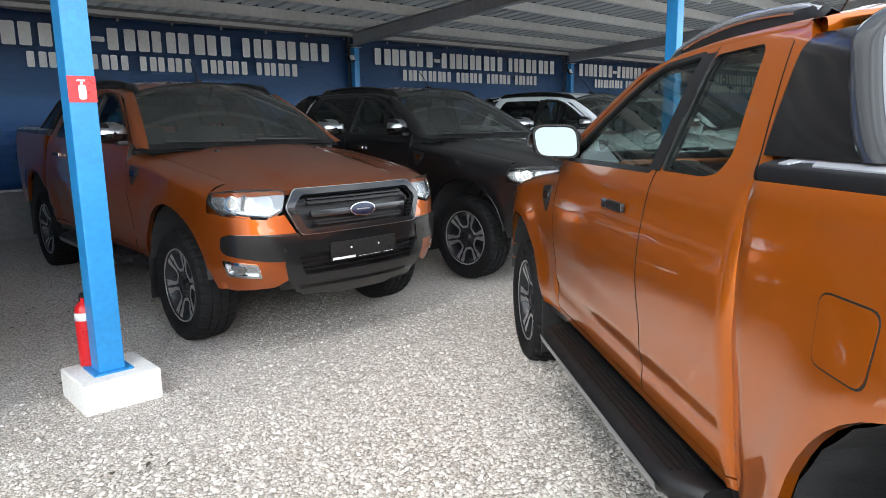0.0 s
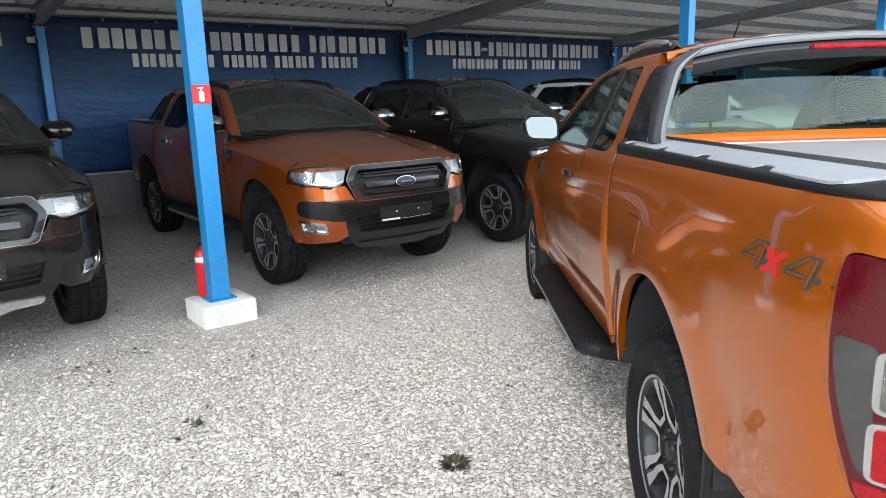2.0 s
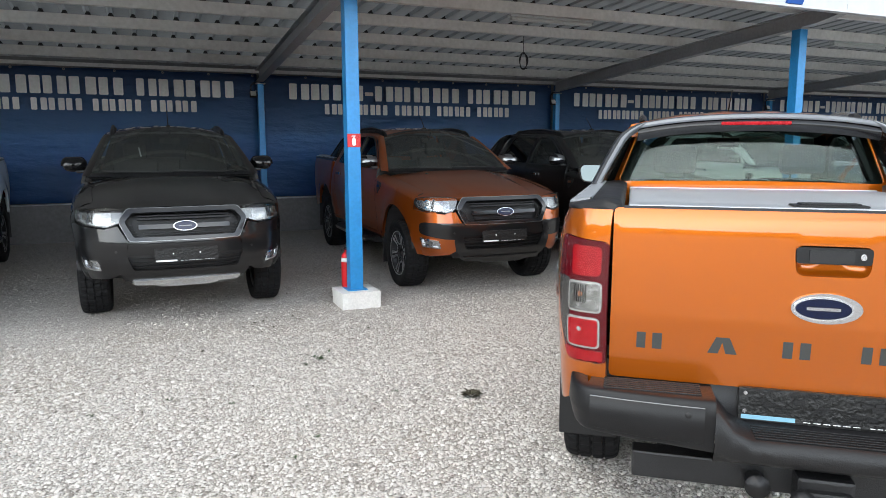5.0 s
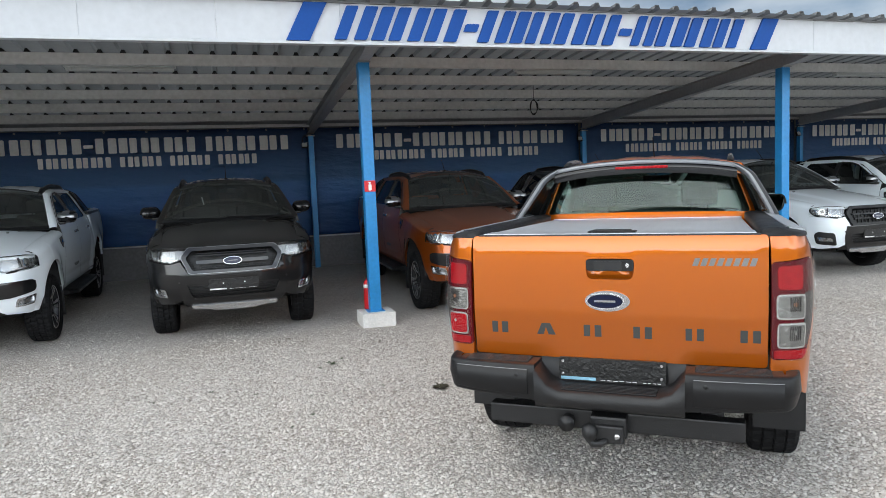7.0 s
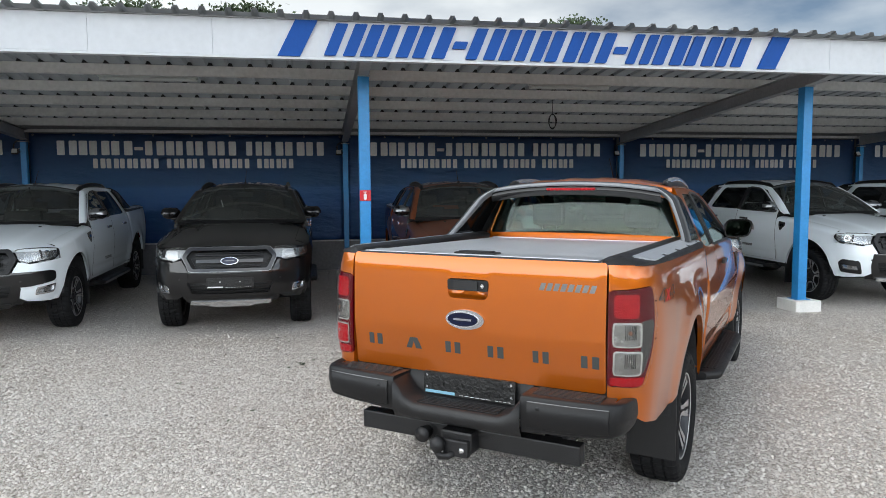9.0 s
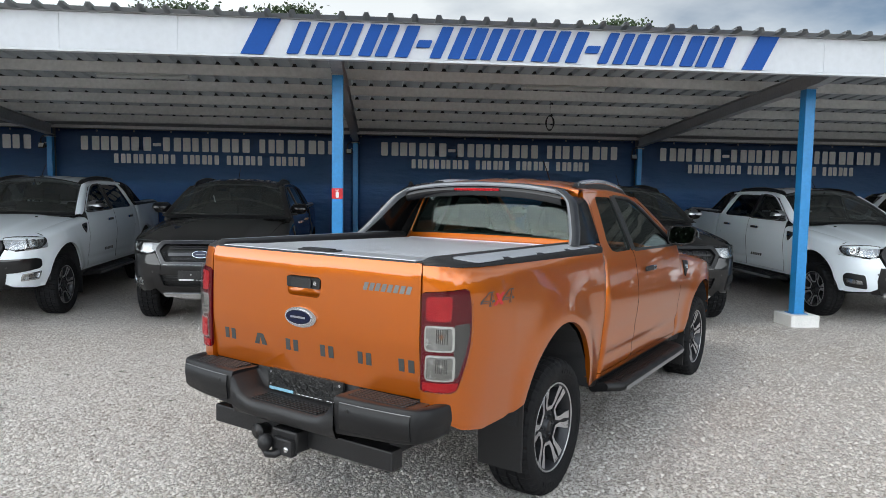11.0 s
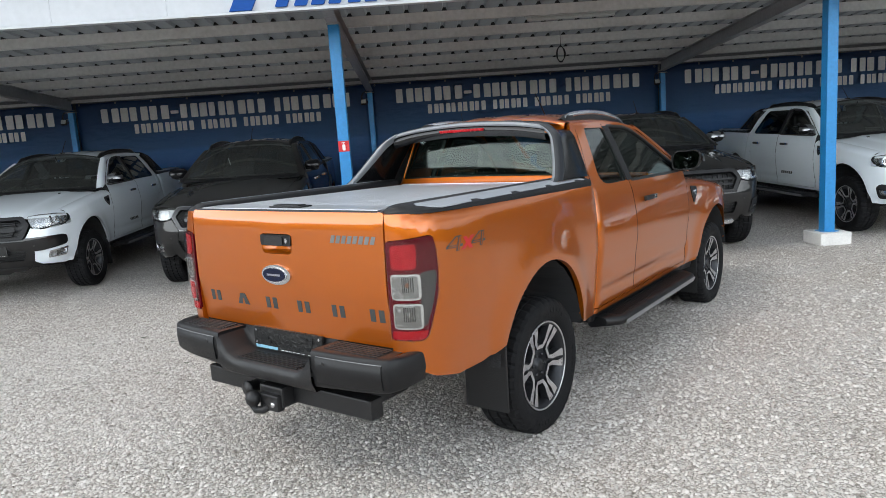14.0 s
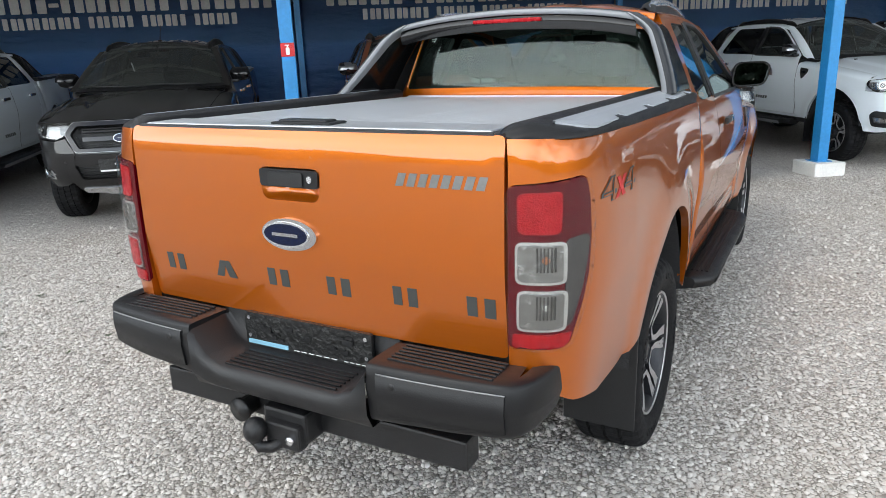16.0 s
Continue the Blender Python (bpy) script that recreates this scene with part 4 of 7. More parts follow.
def spoke_mesh():
    """Two limbs joined at the foot into a U with a machined face and dark flanks, and the dark web to its neighbour."""
    bm = bmesh.new()
    half = ((0.030, 0.100, 0.0105, 0.078), (0.053, 0.128, 0.0125, 0.084), (0.067, 0.172, 0.016, 0.093), (0.093, 0.222, 0.025, 0.103))
    line = [(-o, r, w, x) for o, r, w, x in half[::-1]] + list(half)
    rows = []
    for i, (o, r, w, x) in enumerate(line):
        p, q = line[max(i - 1, 0)], line[min(i + 1, len(line) - 1)]
        along = Vector((q[0] - p[0], q[1] - p[1])).normalized()
        if i in (0, len(line) - 1):
            along = Vector((0.35 if i else 0.35, 0.94 if i else -0.94))
        nx, ny = -along.y, along.x
        rows.append([bm.verts.new(c) for c in ((x - 0.045, o - nx * (w + 0.004), r - ny * (w + 0.004)), (x, o - nx * w, r - ny * w), (x, o + nx * w, r + ny * w), (x - 0.045, o + nx * (w + 0.004), r + ny * (w + 0.004)))])
    for u, v in zip(rows, rows[1:]):
        for i in range(3):
            f = bm.faces.new((u[i], u[i + 1], v[i + 1], v[i]))
            f.material_index = 1 if i == 1 else 0
    web = [bm.verts.new(pose(0, 0, 0, 30) @ Vector(c)) for c in ((0.060, -0.022, 0.085), (0.060, 0.022, 0.085), (0.085, 0.030, 0.232), (0.085, -0.030, 0.232))]
    bm.faces.new(web)
    bmesh.ops.recalc_face_normals(bm, faces=bm.faces[:])
    return bm


def hub_mesh():
    bm = bmesh.new()
    revolve(bm, [(0, 0.082), (0.030, 0.082), (0.036, 0.076), (0.040, 0.066), (0.088, 0.067), (0.096, 0.06), (0.098, 0.02)], "x", 32)
    for k in range(6):
        a = 2 * math.pi * (k + 0.5) / 6
        revolve(bm, [(0, 0.078), (0.010, 0.078), (0.012, 0.07), (0.012, 0.05)], "x", 6, Matrix.Translation((0, 0.062 * math.cos(a), 0.062 * math.sin(a))))
    return bm


def add_wheel(b, x, y, sign, turn, steer=0):
    z = 0.38
    m = Matrix.Translation((x, y, z)) @ pose(0, 0, 0, 0, 0, (0 if sign > 0 else 180) + steer) @ pose(0, 0, 0, turn)
    tag, b.tag = b.tag, "wheel"
    w = b.add("wheel", barrel_mesh, M_RIMDARK, None, "dark alloy wheel with machined split spokes", "barrel", m)
    b.add("tyre", tyre_mesh, M_RUBBER, w)
    b.add("rim_edge", lip_mesh, M_RIMFACE, w)
    for k in range(6):
        b.add("spoke", spoke_mesh, [M_RIMDARK, M_RIMFACE], w, "", "spoke", pose(0, 0, 0, k * 60 + 30))
    b.add("hub", hub_mesh, M_RIMDARK, w)
    b.tag = tag
    return w


# ---- body ----
ROOF_EDGE = curve([(0.3, 1.68), (0.6, 1.695), (0.95, 1.712), (1.3, 1.715), (1.6, 1.700), (1.85, 1.668), (2.0, 1.63)])


def roof_map(x, y):
    e = ROOF_EDGE(y)
    half = CAB(e) - 0.05 * max(0, y - 1.7) * (e - 1.28)
    t = min(1, abs(x) / half)
    return x, y, e + 0.075 * (1 - t ** 2.6) - 0.004 * math.cos(x * 26) * (1 if t < 0.7 else 0)


def hood_map(x, y):
    t = abs(x) / 0.78
    z = HOOD_Z(y) + 0.012 - 0.045 * t ** 2 - 0.03 * max(0, t - 0.85) ** 2 * 20
    z += 0.014 / (1 + math.exp((abs(x) - 0.46 + 0.05 * (y - 3)) / 0.02))
    return x, y, z


def hood_edge(y):
    return 0.775 - 0.045 * max(0, y - 2.7) - 0.10 * max(0, y - 3.45) ** 2


def screen_pt(u, v):
    """Windscreen: u from -1 to 1 across, v from 0 at the scuttle to 1 at the header."""
    w = 0.805 - 0.185 * v
    y = (2.80 - 0.15 * u * u) * (1 - v) + (1.985 - 0.06 * u * u) * v
    z = (1.258 + 0.0 * u) * (1 - v) + (1.755 - 0.085 * u * u) * v + 0.035 * math.sin(math.pi * v)
    return w * u, y, z


def back_pt(u, v, yc):
    """Rear of the cab above the bed: v from 0 at the rail to 1 at the roof."""
    w = 0.80 - 0.19 * v
    edge = abs(u) ** 24
    return w * u, yc + (0.085 + 0.07 * (v - 0.2) ** 2) * (1 - edge) + (0.075 + 0.14 * v) * edge, 1.20 + (0.52 + 0.03 * (1 - u * u)) * v


def fender_mesh(s):
    rows = []
    n = 40
    for i in range(n + 1):
        y = 2.475 + (3.70 - 2.475) * i / n
        d = 4.77 - y
        low = 0.50
        r = (y - 3.22) / ARCH[0]
        if abs(r) < 1:
            low = max(0.50, ARCH[2] + ARCH[1] * math.sqrt(1 - r * r))
        elif y > 3.22:
            low = 0.52
        zh = hood_map(hood_edge(y), y)[2]
        zt = zh - 0.075
        if y > 3.60:
            zt = zh - 0.075 - 0.3 * (y - 3.60)
        row = []
        for k in range(19):
            z = low + (zt - low) * k / 18
            p = nose_map(d, z) if y > 3.30 else cab_map(y, z)
            row.append(p)
        wx, wy = row[-1][0], row[-1][1]
        xe = hood_edge(y) + 0.004
        for a in range(1, 9):
            t = math.pi / 2 * a / 8
            row.append((xe + (wx - xe) * math.cos(t), wy, zt + (zh - zt) * math.sin(t)))
        rows.append(row)
    bm = loft(rows, sign=s)
    # turned-in arch lip
    lip = [[r[0] for r in rows], [(r[0][0] - 0.03, r[0][1], r[0][2] + 0.004) for r in rows]]
    bm = loft(lip[::-1], bm, s)
    bmesh.ops.remove_doubles(bm, verts=bm.verts[:], dist=0.0004)
    return bm


def well_mesh(c, s):
    """Ribbed liner round a wheel."""
    rows = []
    for k in range(25):
        a = math.pi * (0.06 + 0.88 * k / 24)
        g = 0.985 + (0.012 if k % 2 else 0)
        y, z = c + ARCH[0] * g * math.cos(a), ARCH[2] + arch_h(c) * g * math.sin(a)
        rows.append([(0.89, y, z), (0.70, y, z), (0.50, y, z)])
    bm = loft(rows, sign=s, smooth=False)
    cap = [bm.verts.new((s * 0.50, c, 0.42))]
    ring = [bm.verts.new((s * 0.50, r[2][1], r[2][2])) for r in rows]
    for a, b in zip(ring, ring[1:]):
        bm.faces.new((cap[0], a, b))
    return bm


def bars_on(fmap, boxes, bm=None, depth=0.004, proud=0.004, out=(0, 1, 0), sign=1, lean=0.0):
    bm = bm or bmesh.new()
    for u0, v0, u1, v1 in boxes:
        skin([(u0, v0), (u1, v0), (u1 + lean, v1), (u0 + lean, v1)], fmap, (), max(0.03, (u1 - u0)), depth, sign, out, bm, proud)
    return bm


def tube_frame(pts, r):
    return add_tube(bmesh.new(), pts, r, 10)


def seat_mesh(w):
    bm = bmesh.new()
    add_box(bm, -w, -0.26, 0.0, w, 0.26, 0.16, None, 0.05)
    add_box(bm, -w, -0.07, 0.0, w, 0.07, 0.62, pose(0, -0.27, 0.10, 14), 0.05)
    return bm


def headrest_mesh():
    bm = bmesh.new()
    add_box(bm, -0.13, -0.05, 0.0, 0.13, 0.05, 0.18, None, 0.045)
    add_tube(bm, [(-0.06, 0, -0.10), (-0.06, 0, 0.03)], 0.007)
    add_tube(bm, [(0.06, 0, -0.10), (0.06, 0, 0.03)], 0.007)
    return bm


def plate_holder(b, fmap, z0, z1, w, out, parent=None, label="black number plate holder with a printed strip"):
    """Empty holder: frame, pitted face, strip with a pale end and thin bars."""
    p = b.add("plate_holder", lambda: skin(soften([(-w, z0), (w, z0), (w, z1), (-w, z1)], 0.008), fmap, (), 0.05, 0.014, 1, out, None, 0.014), M_PLATE, parent, label, ("plate_holder", z0))
    h, side = z1 - z0, 1 if out[1] < 0 else -1
    def turned(bars):
        return [(min(side * u0, side * u1), v0, max(side * u0, side * u1), v1) for u0, v0, u1, v1 in bars]
    b.add("strip", lambda: bars_on(fmap, turned([(-w + 0.01, z0 + 0.006, -w + 0.18, z0 + 0.006 + h * 0.13)]), None, 0.001, 0.016, out), M_STRIP if side > 0 else M_WHITE, p, "", ("strip", z0))
    b.add("print", lambda: bars_on(fmap, turned([(-0.05 + k * 0.03, z0 + 0.009, -0.05 + k * 0.03 + 0.022, z0 + h * 0.10) for k in range(6)] + [(0.15 + k * 0.022, z0 + 0.009, 0.15 + k * 0.022 + 0.015, z0 + h * 0.10) for k in range(4)]), None, 0.001, 0.016, out), M_WHITE, p, "", ("print", z0))
    if side > 0:
        rnd = random.Random(4)
        for k in range(14):
            u, v = -w + 0.05 + (2 * w - 0.12) * rnd.random(), z0 + h * (0.24 + 0.58 * rnd.random())
            du, dv = 0.012 + 0.03 * rnd.random(), 0.006 + 0.014 * rnd.random()
            b.add("clip", lambda u=u, v=v, du=du, dv=dv: bars_on(fmap, [(u, v, u + du, v + dv)], None, 0.003, 0.018, out), M_BLACK, p, "", ("clip", z0, k))
        spots = [(u, v) for u in (-w + 0.02, w - 0.02) for v in (z1 - 0.018, z0 + h * 0.30)]
    else:
        spots = [(-0.11, z0 + h * 0.62), (0.11, z0 + h * 0.62)]
    for u, v in spots:
        b.add("screw", lambda u=u, v=v: skin(oval(u, v, 0.007, 0.007, 10), fmap, (), 0.02, 0.003, 1, out, None, 0.018), M_SILVER if side > 0 else M_WHITE, p, "", ("screw", z0, u, v))
    return p


def build_pickup(label, coat, m, cab="double", late=False, skid=M_SILVER, trim=M_BUMPER, hero=False, steer=0, bar_mat=None, grille=M_GREYTRIM, tag=False, cap=M_CAP):
    root = tagged(new("pickup_truck"), label, "pickup truck", "" if hero else "pickups parked under the canopy")
    root.matrix_world = m
    yc, yb = (0.70, 1.33) if cab == "extra" else (0.36, 1.40)
    b = Builder(root, cab + ("_late" if late else ""))
    bar_mat = bar_mat or M_BARPAINT
    clear, side, rear = (G_HAZE, G_SIDE, G_REAR) if hero else (G_DUSTY, G_TINT, G_DARK)

    # --- bed ---
    def bed_side(s):
        low = 0.625
        out = [(-1.155, low + 0.09), (-1.08, low + 0.05), (-0.95, low - 0.01), (-0.80, low - 0.04), (-0.60, low - 0.035)] + arch_pts(0.0, low)[:12] + arch_pts(0.0, 0.515)[12:] + [(yc - 0.008, 0.505), (yc - 0.008, 1.315), (-0.55, 1.330), (-1.06, 1.343), (-1.155, 1.343)]
        lamp = [(-1.158, 0.789), (-1.005, 0.786), (-0.978, 0.802), (-0.948, 0.90), (-0.925, 0.99), (-0.918, 1.08), (-0.920, 1.192), (-0.930, 1.239), (-0.948, 1.247), (-1.158, 1.229)]
        return skin(out, lambda u, v: (bed_map(u, v)[0] - 0.014 * max(0, (u - yc + 0.06) / 0.06) ** 2, bed_map(u, v)[1], v), [soften(lamp[1:-1] + [(-1.15, 1.229), (-1.15, 0.789)], 0.012, 2)], 0.05, 0.03, s)
    sides = b.pair("bed_side", bed_side, coat)
    if hero:
        flap = soften([(0.18, 0.985), (0.35, 0.985), (0.35, 1.125), (0.18, 1.125)], 0.03)
        b.add("fuel_flap", lambda: skin(flap, bed_map, (), 0.04, 0.006, -1, (1, 0, 0), None, 0.003), coat, sides[1])
        ring = soften([(0.176, 0.981), (0.354, 0.981), (0.354, 1.129), (0.176, 1.129)], 0.032)
        b.add("flap_gap", lambda: skin(ring, bed_map, [flap], 0.05, 0.002, -1, (1, 0, 0), None, 0.0012), M_BLACK, sides[1])
        # four-wheel-drive decal in outlined figures
        for s, ob in zip((1, -1), sides):
            for name, u0, mat in (("4", -0.872, M_DECAL), ("x", -0.768, M_DECALRED), ("4", -0.695, M_DECAL)):
                def glyph(u0=u0, name=name, s=s):
                    u0 = u0 if s > 0 else -1.457 - u0 - 0.11 + 0.02 * (name == "x")
                    w, z0, h = 0.11, 1.154, 0.066
                    def mp(a, c):
                        a = a if s > 0 else 2 * u0 + w - a
                        q = bed_map(a + 0.45 * (c - z0) * (1 if s > 0 else -1), c)
                        return q
                    bm = bmesh.new()
                    if name == "4":
                        polys = [[(0.07, 0.0), (0.092, 0.0), (0.092, 1.0), (0.07, 1.0)], [(0.0, 0.25), (0.11, 0.25), (0.11, 0.43), (0.0, 0.43)], [(0.0, 0.43), (0.025, 0.43), (0.075, 1.0), (0.048, 1.0)]]
                    else:
                        polys = [[(0.0, 0.0), (0.028, 0.0), (0.09, 0.85), (0.062, 0.85)], [(0.062, 0.0), (0.09, 0.0), (0.028, 0.85), (0.0, 0.85)]]
                    for k, q in enumerate(polys):
                        skin([(u0 + a, z0 + c * h) for a, c in q], mp, (), 0.05, 0.0006, s, (1, 0, 0), bm, 0.0012 + 0.0005 * k)
                    return bm
                dc = b.add("decal", glyph, mat, ob, "", ("decal", u0, s))
                if name == "4":
                    def fill(u0=u0, s=s):
                        u0 = u0 if s > 0 else -1.457 - u0 - 0.11
                        mp2 = lambda a, c: bed_map((a if s > 0 else 2 * u0 + 0.11 - a) + 0.45 * (c - 1.154) * (1 if s > 0 else -1), c)
                        bm = bmesh.new()
                        for q in ([(0.077, 0.06), (0.085, 0.06), (0.085, 0.94), (0.077, 0.94)], [(0.012, 0.31), (0.072, 0.31), (0.072, 0.37), (0.012, 0.37)], [(0.012, 0.45), (0.020, 0.45), (0.066, 0.94), (0.055, 0.94)]):
                            skin([(u0 + a, 1.154 + c * 0.066) for a, c in q], mp2, (), 0.05, 0.0006, s, (1, 0, 0), bm, 0.0032)
                        return bm
                    b.add("decal_fill", fill, coat, dc, "", ("decal_fill", u0, s))

    # tail lamps
    def lamp_zone(name, poly, mat, proud, label=""):
        return b.pair(name, lambda s: skin(soften(poly, 0.014, 3), bed_map, (), 0.03, 0.012, s, (1, -1, 0), None, proud), mat, label)
    lamp_out = [(-1.156, 0.792), (-1.006, 0.789), (-0.981, 0.804), (-0.951, 0.90), (-0.928, 0.99), (-0.921, 1.08), (-0.923, 1.192), (-0.933, 1.236), (-0.949, 1.244), (-1.156, 1.226)]
    lamps = lamp_zone("tail_lamp", lamp_out, M_DARKRED, 0.004, "red and smoked tail lamp with clear lower chambers")
    for name, poly, mat in (("stop_chamber", [(-1.132, 1.105), (-1.020, 1.105), (-1.014, 1.214), (-1.132, 1.210)], M_REDLENS), ("side_smoke", [(-1.008, 0.850), (-0.985, 0.858), (-0.952, 0.96), (-0.934, 1.05), (-0.932, 1.098), (-1.008, 1.090)], M_SMOKE)):
        b.pair(name, lambda s, poly=poly: skin(soften(poly, 0.018, 3), bed_map, (), 0.03, 0.006, s, (1, -1, 0), None, 0.008), mat, "", lamps)
    for name, poly in (("turn_chamber", [(-1.138, 0.972), (-1.004, 0.972), (-1.004, 1.086), (-1.138, 1.086)]), ("reverse_chamber", [(-1.134, 0.842), (-1.000, 0.842), (-1.000, 0.956), (-1.134, 0.956)])):
        frames = b.pair(name + "_frame", lambda s, poly=poly: skin(soften(poly, 0.02, 3), bed_map, (), 0.03, 0.006, s, (1, -1, 0), None, 0.009), M_REFLECT, "", lamps)
        inner = [(u + (0.007 if u < -1.08 else -0.012), v + (0.008 if v == min(q[1] for q in poly) else -0.008)) for u, v in poly]
        fog = name == "reverse_chamber"
        for i, s in enumerate((1, -1)):
            b.add(name, lambda s=s, inner=inner: skin(soften(inner, 0.014, 3), bed_map, (), 0.03, 0.004, s, (1, -1, 0), None, 0.013), M_REDLENS if fog and s < 0 else M_CLEARLENS, lamps[i], "", (name, s))

    for k in range(6):
        for zc in (1.029, 0.899):
            for i, s in enumerate((1, -1)):
                if zc > 1 or s > 0:
                    b.add("lens_rib", lambda s=s, k=k, zc=zc: skin([(-1.086 + 0.009 * k, zc - 0.020), (-1.0815 + 0.009 * k, zc - 0.020), (-1.0815 + 0.009 * k, zc + 0.044), (-1.086 + 0.009 * k, zc + 0.044)], bed_map, (), 0.03, 0.002, s, (1, -1, 0), None, 0.0155), M_SMOKE, lamps[i], "", ("lens_rib", k, zc, s))
    b.pair("lower_band", lambda s: skin(soften([(-1.144, 0.796), (-1.008, 0.794), (-0.990, 0.806), (-0.980, 0.834), (-1.144, 0.832)], 0.006, 2), bed_map, (), 0.03, 0.004, s, (1, -1, 0), None, 0.008), M_REDLENS, "", lamps)
    for name, u, v, rr in (("turn_bulb", -1.062, 1.040, 0.010), ("reverse_bulb", -1.062, 0.912, 0.009)):
        b.pair(name, lambda s, u=u, v=v, rr=rr: skin(oval(u, v, rr, rr, 14), bed_map, (), 0.02, 0.006, s, (1, -1, 0), None, 0.015), M_AMBER if name == "turn_bulb" else M_REFLECT, "", lamps)
    if hero:
        b.pair("lamp_glass", lambda s: skin(soften(lamp_out, 0.014, 3), bed_map, (), 0.03, 0.01, s, (1, -1, 0), None, 0.019), G_LAMP, "clear outer lens", lamps)
    # tailgate
    gate = b.add("tailgate", lambda: skin(soften([(-0.692, 0.742), (0.692, 0.742), (0.692, 1.352), (-0.692, 1.352)], 0.02, 3), tail_map, [soften([(-0.108, 1.142), (0.108, 1.142), (0.116, 1.242), (-0.116, 1.242)], 0.03)] if hero else (), 0.045, 0.035, 1, (0, -1, 0)), coat)
    if hero:
        def cup():
            o = dense(soften([(-0.108, 1.142), (0.108, 1.142), (0.116, 1.242), (-0.116, 1.242)], 0.03), 0.02)
            rows = []
            for k, (sc, dp) in enumerate(((1.0, 0.0), (0.97, 0.008), (0.86, 0.025), (0.6, 0.035), (0.02, 0.037))):
                row = []
                for u, v in o + o[:1]:
                    q = tail_map(u * sc, 1.194 + (v - 1.194) * sc)
                    row.append((q[0], tail_map(0, 1.2)[1] + dp if k else tail_map(u, v)[1], q[2]))
                rows.append(row)
            return loft(rows[::-1])
        b.add("handle_recess", cup, coat, gate)
        hd = b.add("handle", lambda: skin(soften([(-0.110, 1.184), (0.110, 1.184), (0.112, 1.237), (-0.112, 1.237)], 0.012), tail_map, (), 0.05, 0.03, 1, (0, -1, 0), None, 0.006), M_TRIM, gate, "black plastic handle with a lock")
        b.add("grip", lambda: skin(soften([(-0.074, 1.188), (0.058, 1.188), (0.058, 1.230), (-0.074, 1.230)], 0.008), tail_map, (), 0.05, 0.01, 1, (0, -1, 0), None, 0.012), M_BLACK, hd)
        b.add("lock", lambda: skin(oval(0.083, 1.211, 0.009, 0.011, 16), tail_map, (), 0.02, 0.006, 1, (0, -1, 0), None, 0.011), M_SILVER, hd)
        bd = b.add("badge", lambda: skin(oval(-0.012, 1.038, 0.106, 0.050, 40), tail_map, (), 0.03, 0.012, 1, (0, -1, 0), None, 0.010), M_CHROME, gate, "oval chrome badge with a blue field")
        b.add("badge_rim", lambda: skin(oval(-0.022, 1.038, 0.090, 0.040, 40), tail_map, (), 0.03, 0.003, 1, (0, -1, 0), None, 0.013), M_SILVER, bd)
        b.add("badge_field", lambda: skin(oval(-0.022, 1.038, 0.083, 0.034, 40), tail_map, (), 0.03, 0.002, 1, (0, -1, 0), None, 0.015), M_OVAL, bd)
        b.add("badge_mark", lambda: bars_on(tail_map, [(-0.072, 1.033, 0.028, 1.043)], None, 0.001, 0.0165, (0, -1, 0)), M_CHROME, bd)
        # plain shapes in place of the model name and the trim name
        for i in range(6):
            x = -0.60 + i * 0.2355
            wd = (0.085, 0.095, 0.085, 0.085, 0.08, 0.085)[i]
            ln = 0.026 if i == 1 else 0.0
            for j, (p0, p1, q0, q1) in enumerate(((0.0, 0.36, ln, 0.36 * wd + ln * 0.7), (0.62, 1.0, 0.62 * wd - ln * 0.7, wd - ln))):
                b.add("letter_shape", lambda x=x, wd=wd, p0=p0, p1=p1, q0=q0, q1=q1: skin([(x + p0 * wd, 0.858), (x + p1 * wd, 0.858), (x + q1, 0.916), (x + q0, 0.916)], tail_map, (), 0.05, 0.001, 1, (0, -1, 0), None, 0.0015), M_DECAL, gate, "", ("letter_shape", i, j))
        for i in range(8):
            x = 0.372 + i * 0.0345
            b.add("script_shape", lambda x=x: skin([(x, 1.210), (x + 0.024, 1.210), (x + 0.036, 1.246), (x + 0.012, 1.246)], tail_map, (), 0.05, 0.001, 1, (0, -1, 0), None, 0.0015), M_SCRIPT, gate, "", ("script_shape", i))

    # cover over the bed and its rails
    cover = b.add("bed_cover", lambda: add_box(add_box(bmesh.new(), -0.645, -1.012, 1.315, 0.645, -0.855, 1.361, None, 0.006), -0.645, -0.86, 1.27, 0.645, yc + 0.03, 1.308), M_ALU, None, "ribbed aluminium roller cover")
    y = -0.852
    while y < yc - 0.005:
        b.add("slat", lambda: add_box(bmesh.new(), -0.64, -0.0105, 0.0, 0.64, 0.0105, 0.018, None, 0.002), M_ALU, cover, "", "slat", Matrix.Translation((0, y, 1.338 - 0.012 * (y + 0.85))) @ pose(0, 0, 0, -0.7))
        y += 0.0245
    b.add("seal", lambda: loft([[(x, tail_map(x, 1.352)[1] - 0.001, 1.350), (x, tail_map(x, 1.352)[1], 1.3575), (x, tail_map(x, 1.352)[1] + 0.03, 1.3575)] for x in [-0.66 + 1.32 * i / 16 for i in range(17)]], smooth=False), M_BLACK, cover)
    b.add("end_rail", lambda: add_box(bmesh.new(), -0.645, yc + 0.0, 1.31, 0.645, yc + 0.03, 1.342, None, 0.004), M_ALU, cover)
    b.add("cover_latch", lambda: add_box(add_box(bmesh.new(), -0.115, -0.985, 1.361, 0.115, -0.90, 1.369, None, 0.006), -0.092, -0.975, 1.366, 0.092, -0.92, 1.375, None, 0.005), M_TRIM, cover)
